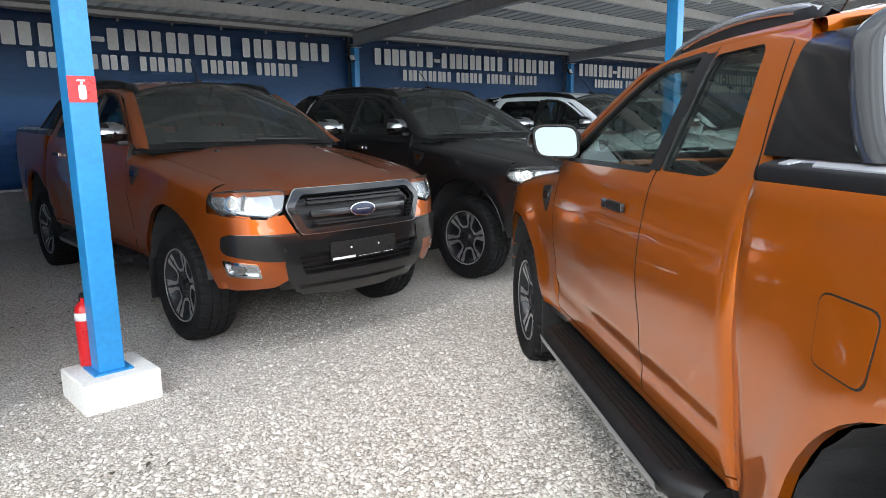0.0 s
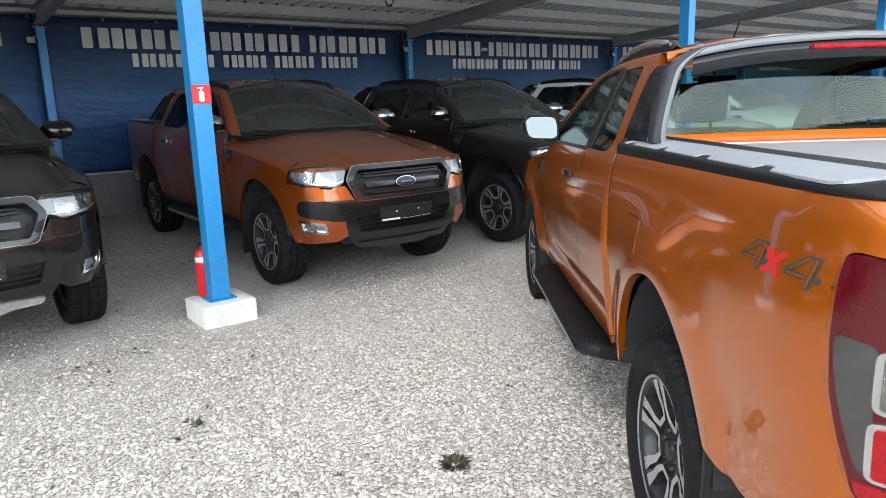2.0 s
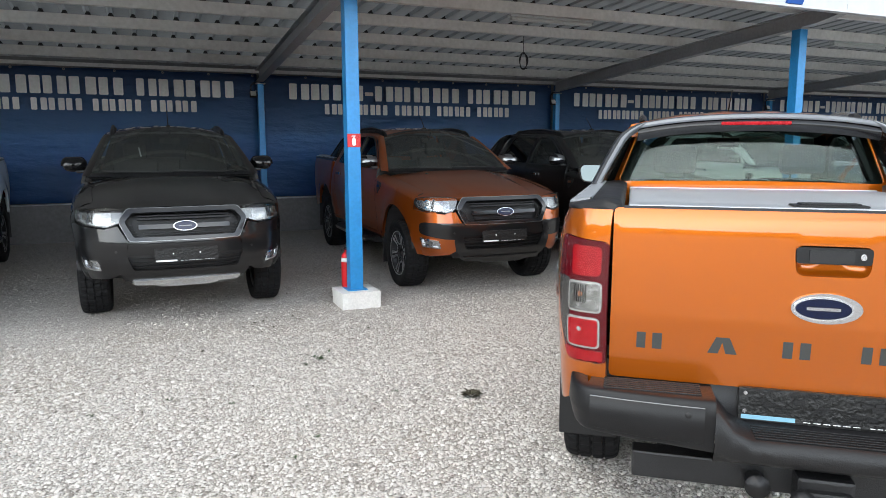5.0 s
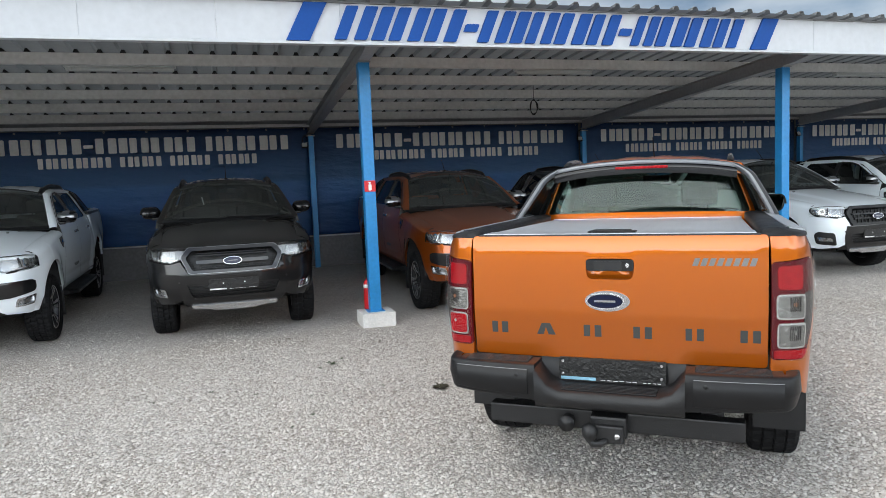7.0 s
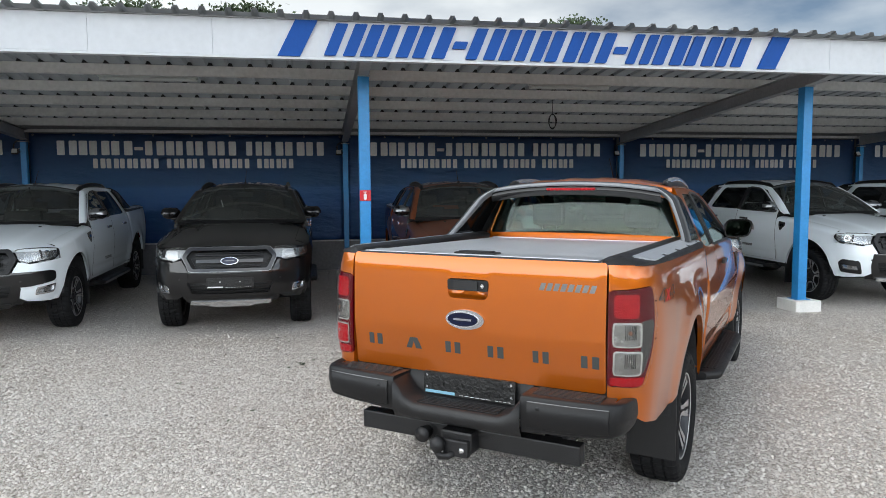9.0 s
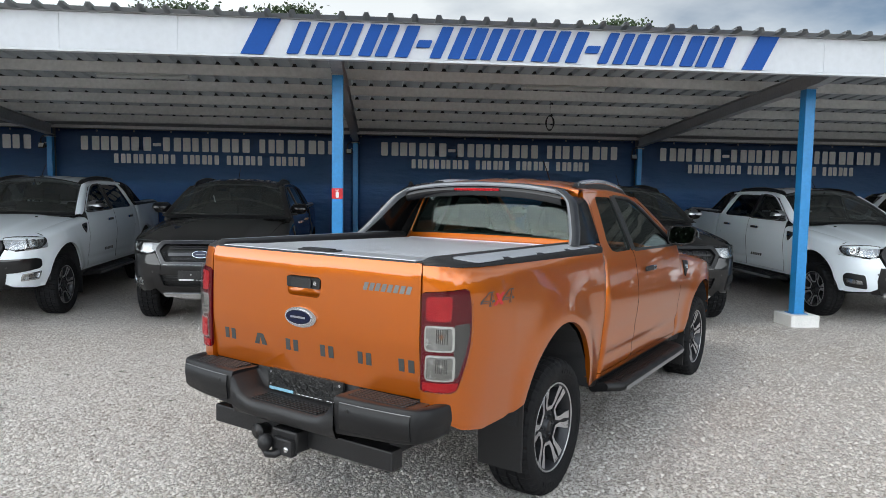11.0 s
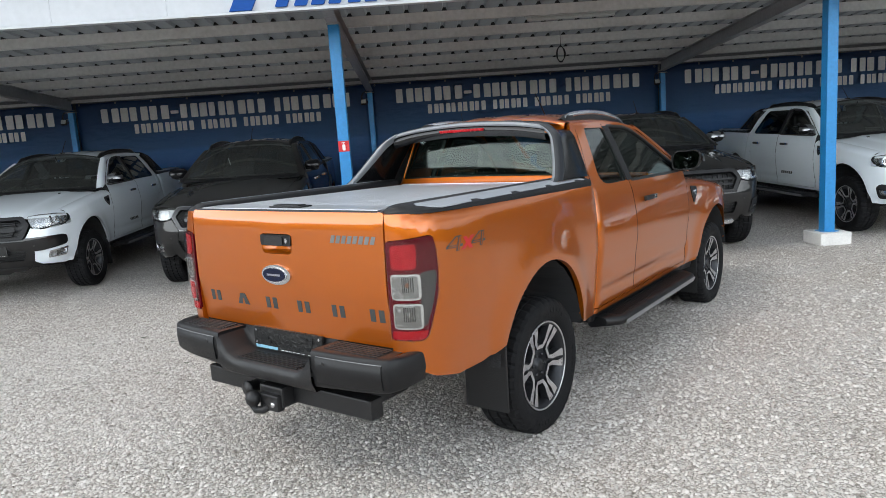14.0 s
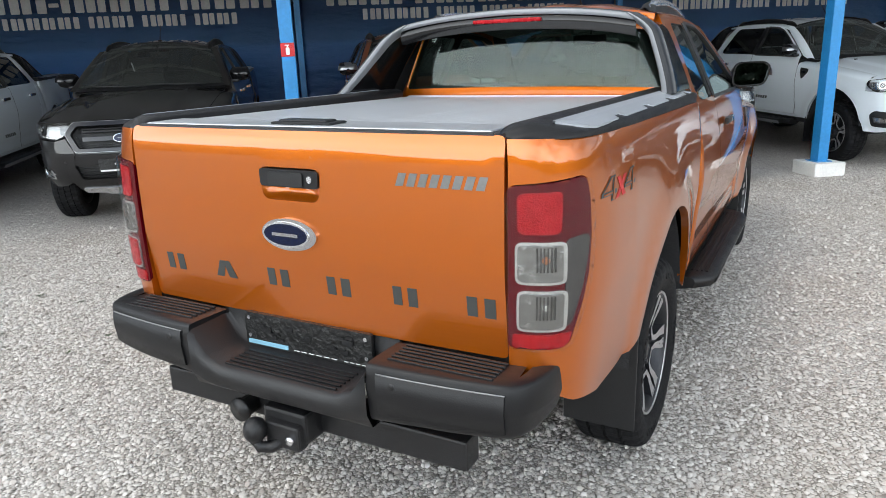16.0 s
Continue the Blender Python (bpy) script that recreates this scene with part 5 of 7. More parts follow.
    def rail(s):
        rows = []
        for i in range(57):
            q = -1.062 + (yc - 0.02 + 1.062) * (i / 56) ** 1.7
            o, y, _ = bed_map(q, 1.335)
            t = 1.380 - 0.022 * max(0, (-0.96 - q) / 0.10) ** 2
            foot = 1.341 if q < -1.06 else 1.341 - 0.013 * (q + 1.06) / 0.51 if q < -0.55 else 1.328 - 0.015 * (q + 0.55) / (yc + 0.55)
            o -= 0.035 * max(0, (-0.985 - q) / 0.077) ** 2
            rows.append([(o + 0.003, y, foot), (o + 0.003, y, max(foot + 0.003, t - 0.034)), (o - 0.006, y, t - 0.026), (o - 0.06, y, t - 0.010), (min(0.735, o - 0.062), y, t), (min(0.70, o - 0.066), y, t), (min(0.675, o - 0.07), y, t - 0.006), (min(0.660, o - 0.074), y, t - 0.014), (min(0.660, o - 0.074), y, 1.33)])
        bm = loft(rows, sign=-s, smooth=True)
        for r in (rows[0], rows[-1]):
            bm.faces.new([bm.verts.new((-s * p[0], p[1], p[2])) for p in r])
        for v in bm.verts:
            v.co.x *= -1
        bmesh.ops.recalc_face_normals(bm, faces=bm.faces[:])
        return bm
    rails = b.pair("bed_rail", rail, M_TRIM, "black plastic bed rail cap")
    def rail_strip(s):
        y0, y1, n = -0.86, yc - 0.10, 4
        span = (y1 - y0) / n
        cuts = [(y0 - 0.06, 0.782), (y0, 0.850)]
        for k in range(n):
            a = y0 + k * span
            cuts += [(a + 0.03, 0.862), (a + span - 0.105, 0.862), (a + span - 0.085, 0.840), (a + span - 0.03, 0.840), (a + span - 0.015, 0.862)]
        cuts.append((y1 + 0.02, 0.862))
        rows = []
        for y, x in cuts:
            rows.append([(0.775, y, 1.372), (0.775, y, 1.3795), (min(x, 0.81), y, 1.3845 - 0.010 * (min(x, 0.81) - 0.735) / 0.075), (x, y, 1.3745 - 0.3 * max(0, x - 0.81)), (x, y, 1.368 - 0.3 * max(0, x - 0.81))])
        bm = loft(rows, sign=-s, smooth=False)
        for v in bm.verts:
            v.co.x *= -1
        bmesh.ops.recalc_face_normals(bm, faces=bm.faces[:])
        return bm
    b.pair("rail_strip", rail_strip, M_RAILALU, "satin silver tie-down strip", rails)

    # sports bar
    bar_y0 = yc - 0.40
    def leg_rows():
        rows = []
        for i in range(17):
            v = i / 16
            z = 1.372 + 0.335 * v
            xo = 0.845 - 0.165 * v ** 1.1 - 0.075 * max(0, (v - 0.72) / 0.28) ** 2
            ya, yz = bar_y0 + 0.30 * v ** 0.8, yc + 0.03 + 0.10 * v
            rows.append((v, z, xo, ya, yz))
        return rows
    def turned(rows, s):
        bm = loft(rows, sign=-s)
        bm.faces.index_update()
        for v in bm.verts:
            v.co.x *= -1
        bmesh.ops.recalc_face_normals(bm, faces=bm.faces[:])
        return bm
    def bar_leg(s):
        rows = []
        for v, z, xo, ya, yz in leg_rows():
            d = 0.062
            rows.append([(xo - 0.052, ya + 0.05, z - 0.02 * v), (xo - 0.050, ya + 0.014, z), (xo - 0.043, ya + 0.003, z), (xo - 0.026, ya - 0.002, z), (xo - 0.013, ya + 0.003, z), (xo - 0.004, ya + 0.014, z), (xo, ya + 0.04, z), (xo + 0.003, ya + 0.052, z), (xo + 0.003, ya + d, z), (xo - 0.012, ya + d + 0.004, z)])
        bm = turned(rows, s)
        for f in bm.faces:
            f.material_index = 1 if f.index % 9 < 3 else 0
        return bm
    legs = b.pair("sports_bar", bar_leg, [bar_mat, M_BAREDGE if hero else bar_mat], "gunmetal sports bar with a slim silver edge behind the cab")
    def bar_sail(s):
        rows = []
        for v, z, xo, ya, yz in leg_rows()[:15]:
            d = 0.062
            rows.append([(xo - 0.006, ya + d - 0.01, z), (xo - 0.006, yz - 0.01, z), (xo - 0.02, yz + 0.02, z), (xo - 0.06, yz + 0.055, z), (xo - 0.068, yz + 0.045, z), (xo - 0.050, ya + 0.045, z)])
        return turned(rows, s)
    b.pair("bar_panel", bar_sail, M_GLOSSBLACK, "glossy black inner panel", legs)
    def bar_top():
        rows = []
        for i in range(25):
            x = -0.612 + 1.224 * i / 24
            t = abs(x) / 0.612
            h = 1.744 - 0.042 * t ** 3 - 0.012 * t
            y0 = bar_y0 + 0.285 + 0.02 * t
            rows.append([(x, y0 + 0.02, h - 0.085), (x, y0, h - 0.060), (x, y0 + 0.004, h - 0.015), (x, y0 + 0.05, h + 0.004), (x, yc + 0.12, h), (x, yc + 0.13, h - 0.03)])
        bm = loft(rows)
        bmesh.ops.recalc_face_normals(bm, faces=bm.faces[:])
        return bm
    top = b.add("bar_crosspiece", bar_top, M_GLOSSBLACK)
    def top_band():
        rows = []
        for i in range(25):
            x = -0.612 + 1.224 * i / 24
            t = abs(x) / 0.612
            h, y = 1.746 - 0.039 * t ** 3 - 0.012 * t, bar_y0 + 0.279 + 0.02 * t
            rows.append([(x, y + 0.004, h - 0.022), (x, y, h - 0.018), (x, y, h - 0.004), (x, y + 0.006, h + 0.004), (x, y + 0.03, h + 0.010), (x, yc + 0.10, h + 0.010)])
        bm = loft(rows)
        bm.faces.index_update()
        for f in bm.faces:
            f.material_index = 1 if f.index % 5 > 2 else 0
        return bm
    b.add("top_edge", top_band, [M_BAREDGE if hero else bar_mat, bar_mat], top)
    b.add("high_stop_lamp", lambda: add_box(bmesh.new(), -0.175, bar_y0 + 0.272, 1.690, 0.175, bar_y0 + 0.30, 1.708, None, 0.006), M_REDLENS, top)

    # --- cab ---
    belt = 1.292
    roof_y0, roof_y1 = yc + 0.19, 1.94

    def door_top(y):
        return ROOF_EDGE(y) - 0.018
    front_top = [(yb, door_top(yb)), (yb + 0.15, door_top(yb + 0.15)), (1.72, door_top(1.72)), (1.86, 1.645), (2.02, 1.570), (2.22, 1.455), (2.42, 1.335), (2.475, 1.30)]
    front_out = [(2.468, 0.535), (2.468, 1.28)] + front_top[::-1] + [(yb + 0.004, 1.2), (yb + 0.004, 0.535)]
    front_win = soften([(yb + 0.050, belt + 0.012), (2.345, belt + 0.004), (2.33, 1.335), (2.18, 1.428), (1.98, 1.545), (1.83, 1.618), (1.70, 1.655), (yb + 0.075, 1.668)], 0.03)
    mp = lambda y, z: cab_map(y, z, yc)
    doors = b.pair("front_door", lambda s: skin(front_out, mp, [front_win], 0.05, 0.03, s, lip_mat=1), [coat, M_BLACK])
    b.pair("window", lambda s: skin(front_win, mp, (), 0.07, 0.0, s, (1, 0, 0), None, -0.008, False), side, "", doors)
    seal = soften([(yb + 0.035, belt - 0.006), (2.385, belt - 0.014), (2.36, 1.345), (2.19, 1.445), (1.985, 1.562), (1.835, 1.635), (1.70, 1.672), (yb + 0.060, 1.685)], 0.03)
    b.pair("window_seal", lambda s: skin(seal, mp, [front_win], 0.05, 0.008, s, (1, 0, 0), None, 0.003), M_BLACK, "", doors)
    rear_y0 = yc + 0.11 if cab == "double" else yc + 0.075
    rt = lambda y: ROOF_EDGE(y) - 0.018
    if cab == "extra":
        rear_out = [(yc + 0.004, 0.535), (yb - 0.004, 0.535), (yb - 0.004, rt(yb)), (1.1, rt(1.1)), (yc + 0.26, rt(yc + 0.26)), (yc + 0.19, 1.66), (yc + 0.10, 1.45), (yc + 0.05, 1.335), (yc + 0.004, 1.29)]
        rear_win = soften([(yc + 0.195, belt + 0.075), (yc + 0.225, belt + 0.022), (yc + 0.30, belt + 0.008), (yb - 0.026, belt + 0.008), (yb - 0.010, 1.665), (yc + 0.335, 1.668), (yc + 0.305, 1.64)], 0.035)
    else:
        rear_out = [(yc + 0.20, 0.76), (yc + 0.26, 0.62), (yc + 0.34, 0.535), (yb - 0.004, 0.535), (yb - 0.004, rt(yb)), (1.0, rt(1.0)), (yc + 0.33, rt(yc + 0.33)), (yc + 0.21, 1.45), (yc + 0.13, 1.30)]
        rear_win = soften([(yc + 0.20, belt + 0.035), (yc + 0.25, belt + 0.01), (yb - 0.035, belt + 0.008), (yb - 0.02, 1.665), (yc + 0.40, 1.660), (yc + 0.35, 1.62)], 0.03)
    rdoors = b.pair("rear_door", lambda s: skin(rear_out, mp, [rear_win], 0.05, 0.03, s, lip_mat=1), [coat, M_BLACK])
    b.pair("rear_window", lambda s: skin(rear_win, mp, (), 0.07, 0.0, s, (1, 0, 0), None, -0.006, False), side if hero else G_DARK, "", rdoors)
    b.pair("pillar_cover", lambda s: skin([(yb - 0.030, belt + 0.005), (yb + 0.053, belt + 0.005), (yb + 0.078, 1.672), (yb - 0.015, 1.672)], mp, (), 0.06, 0.004, s, (1, 0, 0), None, 0.005), M_BLACK, "", doors)
    if cab == "extra":
        strip = [(yc - 0.01, 1.30), (yc - 0.005, 1.345), (yc + 0.030, 1.45), (yc + 0.115, 1.66), (yc + 0.165, rt(yc + 0.165) + 0.014), (yc + 0.276, rt(yc + 0.276) + 0.014), (yc + 0.256, rt(yc + 0.256) - 0.003), (yc + 0.184, 1.658), (yc + 0.094, 1.452), (yc + 0.044, 1.337), (yc + 0.0, 1.294)]
        b.pair("cab_corner", lambda s: skin(strip, lambda u, v: cab_map(u, v), (), 0.04, 0.03, s), coat)
    if cab == "double":
        quarter = [(yc + 0.004, 0.55), (yc + 0.33, 0.545), (yc + 0.25, 0.62), (yc + 0.19, 0.76), (yc + 0.122, 1.30), (yc + 0.20, 1.45), (yc + 0.32, rt(yc + 0.32)), (yc + 0.26, rt(yc + 0.26)), (yc + 0.15, 1.55), (yc + 0.05, 1.33), (yc + 0.004, 1.29)]
        b.pair("cab_corner", lambda s: skin(quarter, mp, (), 0.05, 0.03, s), coat)
    b.pair("sill", lambda s: skin([(yc + 0.004, 0.497), (2.60, 0.497), (2.62, 0.515), (2.60, 0.529), (yc + 0.004, 0.529)], mp, (), 0.06, 0.05, s), coat)
    b.pair("sill_underside", lambda s: skin([(yc + 0.004, 0.43), (2.70, 0.43), (2.70, 0.50), (yc + 0.004, 0.50)], mp, (), 0.08, 0.02, s, (1, 0, 0), None, -0.02), M_BLACK)
    b.pair("fender", fender_mesh, coat)
    # roof, header and pillars
    def roof_mesh():
        rows = [[roof_map(-0.665 * (1 - 2 * i / 24) * (CAB(ROOF_EDGE(y)) / 0.665), y) for i in range(25)] for y in [roof_y0 - 0.075 + (roof_y1 + 0.10 - roof_y0) * j / 14 for j in range(15)]]
        for row in rows[:5]:
            row[:] = [(x, y, z - 0.026 * max(0, 1 - (y - rows[0][0][1]) / 0.28) ** 2 * (1 - min(1, abs(x) / abs(row[0][0])) ** 4)) for x, y, z in row]
        # the rear edge turns down to the cab's back
        lip = [[(x * (1 - 0.1 * dz), y - dy, z - dz) for x, y, z in rows[0]] for dy, dz in ((0.006, 0.075), (0.012, 0.030), (0.010, 0.012), (0.005, 0.003))]
        return loft(lip + rows)
    b.add("roof", roof_mesh, coat)
    def drip(s):
        rows = []
        for j in range(22):
            y = roof_y0 - 0.02 + (2.0 - roof_y0) * j / 21
            e = ROOF_EDGE(y)
            a, c = cab_map(y, e - 0.020, None), cab_map(y, e, None)
            rows.append([a, ((a[0] + c[0]) / 2 + 0.003, y, e - 0.008), (c[0] - 0.004, y, e + 0.003), (c[0] - 0.05, y, e + 0.012)])
        return loft(rows, sign=s)
    b.pair("roof_side", drip, coat)
    def pillar(s):
        edge = [(1.90, ROOF_EDGE(1.90)), (1.95, 1.625), (2.03, 1.575), (2.23, 1.460), (2.43, 1.342), (2.50, 1.300), (2.62, 1.262)]
        rows = []
        for k, (y, z) in enumerate(edge):
            v = 1 - k / (len(edge) - 1)
            p, q = cab_map(y, z), screen_pt(0.985, v)
            mid = [(p[i] + q[i]) / 2 + (0.018 if i == 0 else 0.010 if i == 2 else 0.012) for i in range(3)]
            rows.append([p, mid, q])
        fine = []
        for r in rows:
            fine.append([tuple((1 - t) ** 2 * r[0][i] + 2 * t * (1 - t) * (2 * r[1][i] - 0.5 * r[0][i] - 0.5 * r[2][i]) + t * t * r[2][i] for i in range(3)) for t in (0, 0.25, 0.5, 0.75, 1)])
        return loft(fine, sign=s)
    b.pair("windscreen_pillar", pillar, coat)
    def pillar_in(s):
        bm = pillar(s)
        for v in bm.verts:
            v.co += Vector((-s * 0.022, -0.022, -0.004))
        return bm
    b.pair("pillar_lining", pillar_in, M_SEAT)
    b.add("windscreen", lambda: loft([[screen_pt(0.985 - 1.97 * i / 16, v / 10) for i in range(17)] for v in range(11)]), clear, None, "dusty windscreen" if not hero else "clear windscreen")
    b.add("screen_border", lambda: loft([[screen_pt(-0.99 + 1.98 * i / 16, v) for i in range(17)] for v in (0.985, 1.0, 1.03)], loft([[tuple(a + c for a, c in zip(screen_pt(-0.99 + 1.98 * i / 16, v), (0, 0.004, 0.003))) for i in range(17)] for v in (0.0, 0.03, 0.06)])), M_BLACK)
    for k, (u0, u1) in enumerate(((-0.75, 0.02), (0.05, 0.86))):
        b.add("wiper", lambda u0=u0, u1=u1: add_tube(bmesh.new(), [tuple(a + c for a, c in zip(screen_pt(u, 0.045 + 0.03 * (u - u0)), (0, 0.02, 0.015))) for u in [u0 + (u1 - u0) * t / 8 for t in range(9)]], 0.009, 6), M_BLACK, None, "", ("wiper", k))
    b.add("scuttle", lambda: loft([[(-0.80 + 1.60 * i / 12, 2.86 - 0.15 * (1 - 2 * i / 12) ** 2, 1.243), (-0.80 + 1.60 * i / 12, 2.77 - 0.15 * (1 - 2 * i / 12) ** 2, 1.252)] for i in range(13)]), M_BLACK)
    # rear wall of the cab
    def rear_wall():
        bm = bmesh.new()
        o = [(-1, 0.0), (1, 0.0), (1, 1.0), (-1, 1.0)]
        h = soften([(-0.965, 0.328), (0.965, 0.328), (0.965, 0.90), (0.90, 0.955), (-0.90, 0.955), (-0.965, 0.90)], 0.05)
        return skin(o, lambda u, v: back_pt(u, v, yc), [h], 0.10, 0.03, 1, (0, -1, 0))
    wall = b.add("cab_rear", rear_wall, coat)
    h = soften([(-0.965, 0.328), (0.965, 0.328), (0.965, 0.90), (0.90, 0.955), (-0.90, 0.955), (-0.965, 0.90)], 0.05)
    b.add("rear_screen", lambda: loft([[(p[0], p[1] + 0.006, p[2]) for p in [back_pt(-0.96 + 1.92 * i / 24, 0.328 + 0.627 * j / 8, yc) for i in range(25)]] for j in range(9)]), rear, wall, "tinted rear screen")
    inner = soften([(-0.90, 0.350), (0.90, 0.350), (0.89, 0.88), (-0.89, 0.88)], 0.06)
    b.add("screen_frit", lambda: skin(h, lambda u, v: back_pt(u, v, yc), [inner], 0.12, 0.0, 1, (0, -1, 0), None, -0.009, False), M_BLACK, wall)
    # roof rails and aerial
    def roof_rail(s):
        bm = bmesh.new()
        pts = [(0.575 + 0.01, yc + 0.22 + (1.90 - yc - 0.22) * t / 14) for t in range(15)]
        rows = []
        for t, (x, y) in enumerate(pts):
            u = t / 14
            z = roof_map(0.57, y)[2]
            hgt = 0.020 + 0.038 * math.sin(math.pi * min(1, max(0.0, u))) ** 0.5
            wd = 0.026
            rows.append([(x - 0.012, y, z + hgt - 0.034), (x - 0.014, y, z + hgt - 0.006), (x - 0.006, y, z + hgt), (x + 0.008, y, z + hgt - 0.002), (x + 0.016, y, z + hgt - 0.012), (x + 0.016, y, z + hgt - 0.030), (x - 0.012, y, z + hgt - 0.034)])
        return loft(rows, sign=s)
    rr = b.pair("roof_rail", roof_rail, M_SILVER if hero else M_TRIM, "satin silver roof rail" if hero else "black roof rail")
    def rail_base(s):
        rows = []
        for t in range(15):
            y = yc + 0.24 + (1.88 - yc - 0.24) * t / 14
            z = roof_map(0.57, y)[2]
            hgt = 0.040 * math.sin(math.pi * t / 14) ** 0.5
            rows.append([(0.577, y, z - 0.012), (0.579, y, z + hgt), (0.596, y, z + hgt), (0.598, y, z - 0.02)])
        return loft(rows, sign=s)
    b.pair("rail_base", rail_base, M_BLACK, "", rr)
    for end in (0, 1):
        def foot(s, end=end):
            y0 = yc + 0.19 if end == 0 else 1.76
            rows = []
            for t in range(7):
                y = y0 + (0.14 if hero else 0.19) * t / 6
                z = roof_map(0.57, y)[2]
                u = (t / 6 if end == 0 else 1 - t / 6)
                hgt = 0.006 + (0.030 if hero else 0.042) * math.sin(math.pi / 2 * min(1, u * 1.5))
                rows.append([(0.556, y, z - 0.01), (0.562, y, z + hgt - 0.008), (0.585, y, z + hgt + 0.002), (0.603, y, z + hgt - 0.016), (0.609, y, z - 0.025)])
            return loft(rows, sign=s)
        b.pair("rail_foot", foot, M_TRIM if hero else M_BLACK, "", rr) if end == 0 else b.pair("rail_foot_front", foot, M_TRIM if hero else M_BLACK, "", rr)
    b.add("aerial", lambda: add_tube(add_box(bmesh.new(), -0.02, 1.74, 1.77, 0.02, 1.81, 1.79, None, 0.006), [(0, 1.78, 1.785), (0, 1.70, 1.88), (0, 1.62, 1.96)], [0.006, 0.004, 0.003], 6), M_BLACK)
    # mirrors
    def mirror_shell(s):
        bm = bmesh.new()
        rows = []
        for k, (dy, sc) in enumerate(((-0.055, 0.90), (-0.05, 1.0), (0.0, 1.0), (0.045, 0.86), (0.075, 0.55), (0.085, 0.12))):
            o = soften([(-0.110 * sc, -0.074 * sc), (0.090 * sc, -0.066 * sc), (0.110 * sc, 0.048 * sc), (0.080 * sc, 0.076 * sc), (-0.096 * sc, 0.074 * sc)], 0.05 * sc, 4)
            rows.append([(0.948 + u, 2.36 + dy + 0.22 * u, 1.372 + v) for u, v in o + o[:1]])
        bm = loft(rows, sign=s)
        bmesh.ops.recalc_face_normals(bm, faces=bm.faces[:])
        return bm
    mir = b.pair("door_mirror", mirror_shell, M_GLOSSBLACK, "black door mirror with a chrome cap" if cap is M_CAP else "gloss black door mirror")
    def mirror_cap(s):
        rows = []
        for dy, sc in ((-0.040, 1.035), (0.0, 1.035), (0.046, 0.90), (0.078, 0.58), (0.089, 0.10)):
            rows.append([(0.948 + 0.116 * sc * math.cos(math.pi * k / 14), 2.36 + dy + 0.22 * 0.116 * sc * math.cos(math.pi * k / 14), 1.372 + (-0.012 + 0.088 * math.sin(math.pi * k / 14) ** 0.6) * sc) for k in range(15)])
        bm = loft(rows, sign=s)
        bmesh.ops.recalc_face_normals(bm, faces=bm.faces[:])
        return bm
    b.pair("mirror_cap", mirror_cap, cap, "satin chrome cap" if cap is M_CAP else "", mir)
    def mirror_ring(s):
        o = soften([(-0.110, -0.078), (0.090, -0.072), (0.110, 0.050), (0.080, 0.080), (-0.096, 0.078)], 0.05, 4)
        i = soften([(-0.100, -0.069), (0.081, -0.063), (0.100, 0.045), (0.071, 0.071), (-0.087, 0.069)], 0.045, 4)
        return skin(o, lambda u, v: (0.948 + u, 2.300 + 0.22 * u, 1.372 + v), [i], 0.05, 0.03, s, (0, -1, 0))
    b.pair("mirror_rim", mirror_ring, M_GLOSSBLACK, "", mir)
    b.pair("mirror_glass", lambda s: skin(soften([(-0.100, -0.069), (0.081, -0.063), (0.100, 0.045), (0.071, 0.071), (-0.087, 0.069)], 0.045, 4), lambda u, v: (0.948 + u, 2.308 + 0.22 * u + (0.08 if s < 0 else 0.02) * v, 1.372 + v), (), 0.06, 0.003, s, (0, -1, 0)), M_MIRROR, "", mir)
    b.pair("mirror_arm", lambda s: add_box(bmesh.new(), s * 0.82 if s > 0 else -0.93, 2.33, 1.285, s * 0.93 if s > 0 else -0.82, 2.42, 1.315, None, 0.012), M_BLACK, "", mir)
    # handles and side vents
    for name, y0 in (("door_handle", yb + 0.15),) + ((("rear_door_handle", yc + 0.30),) if cab == "double" else ()):
        cup = oval(y0 + 0.11, 1.148, 0.085, 0.036, 20)
        owners = doors if name == "door_handle" else rdoors
        hs = b.pair(name, lambda s, y0=y0: add_box(bmesh.new(), (cab_map(y0, 1.11)[0] + 0.012) * s - 0.008, y0 + 0.0, 1.138, (cab_map(y0, 1.11)[0] + 0.012) * s + 0.014, y0 + 0.21, 1.172, None, 0.007), M_BLACK if hero else M_TRIM, "", owners)
        b.pair(name + "_cap", lambda s, y0=y0: add_box(bmesh.new(), (cab_map(y0, 1.11)[0] + 0.012) * s - 0.009, y0 + 0.155, 1.137, (cab_map(y0, 1.11)[0] + 0.012) * s + 0.0155, y0 + 0.212, 1.173, None, 0.007), M_CHROME, "", hs)
    vp = [(2.56, 1.075), (2.60, 1.005), (2.70, 1.09), (2.70, 1.135), (2.55, 1.15)]
    vents = b.pair("side_vent", lambda s: skin(soften(vp, 0.015), mp, (), 0.04, 0.01, s, (1, 0, 0), None, 0.008), M_BLACK, "black side vent with a small badge")
    b.pair("vent_badge", lambda s: bars_on(mp, [(2.585, 1.075, 2.665, 1.108)], None, 0.003, 0.013, (1, 0, 0), s), M_CHROME, "", vents)
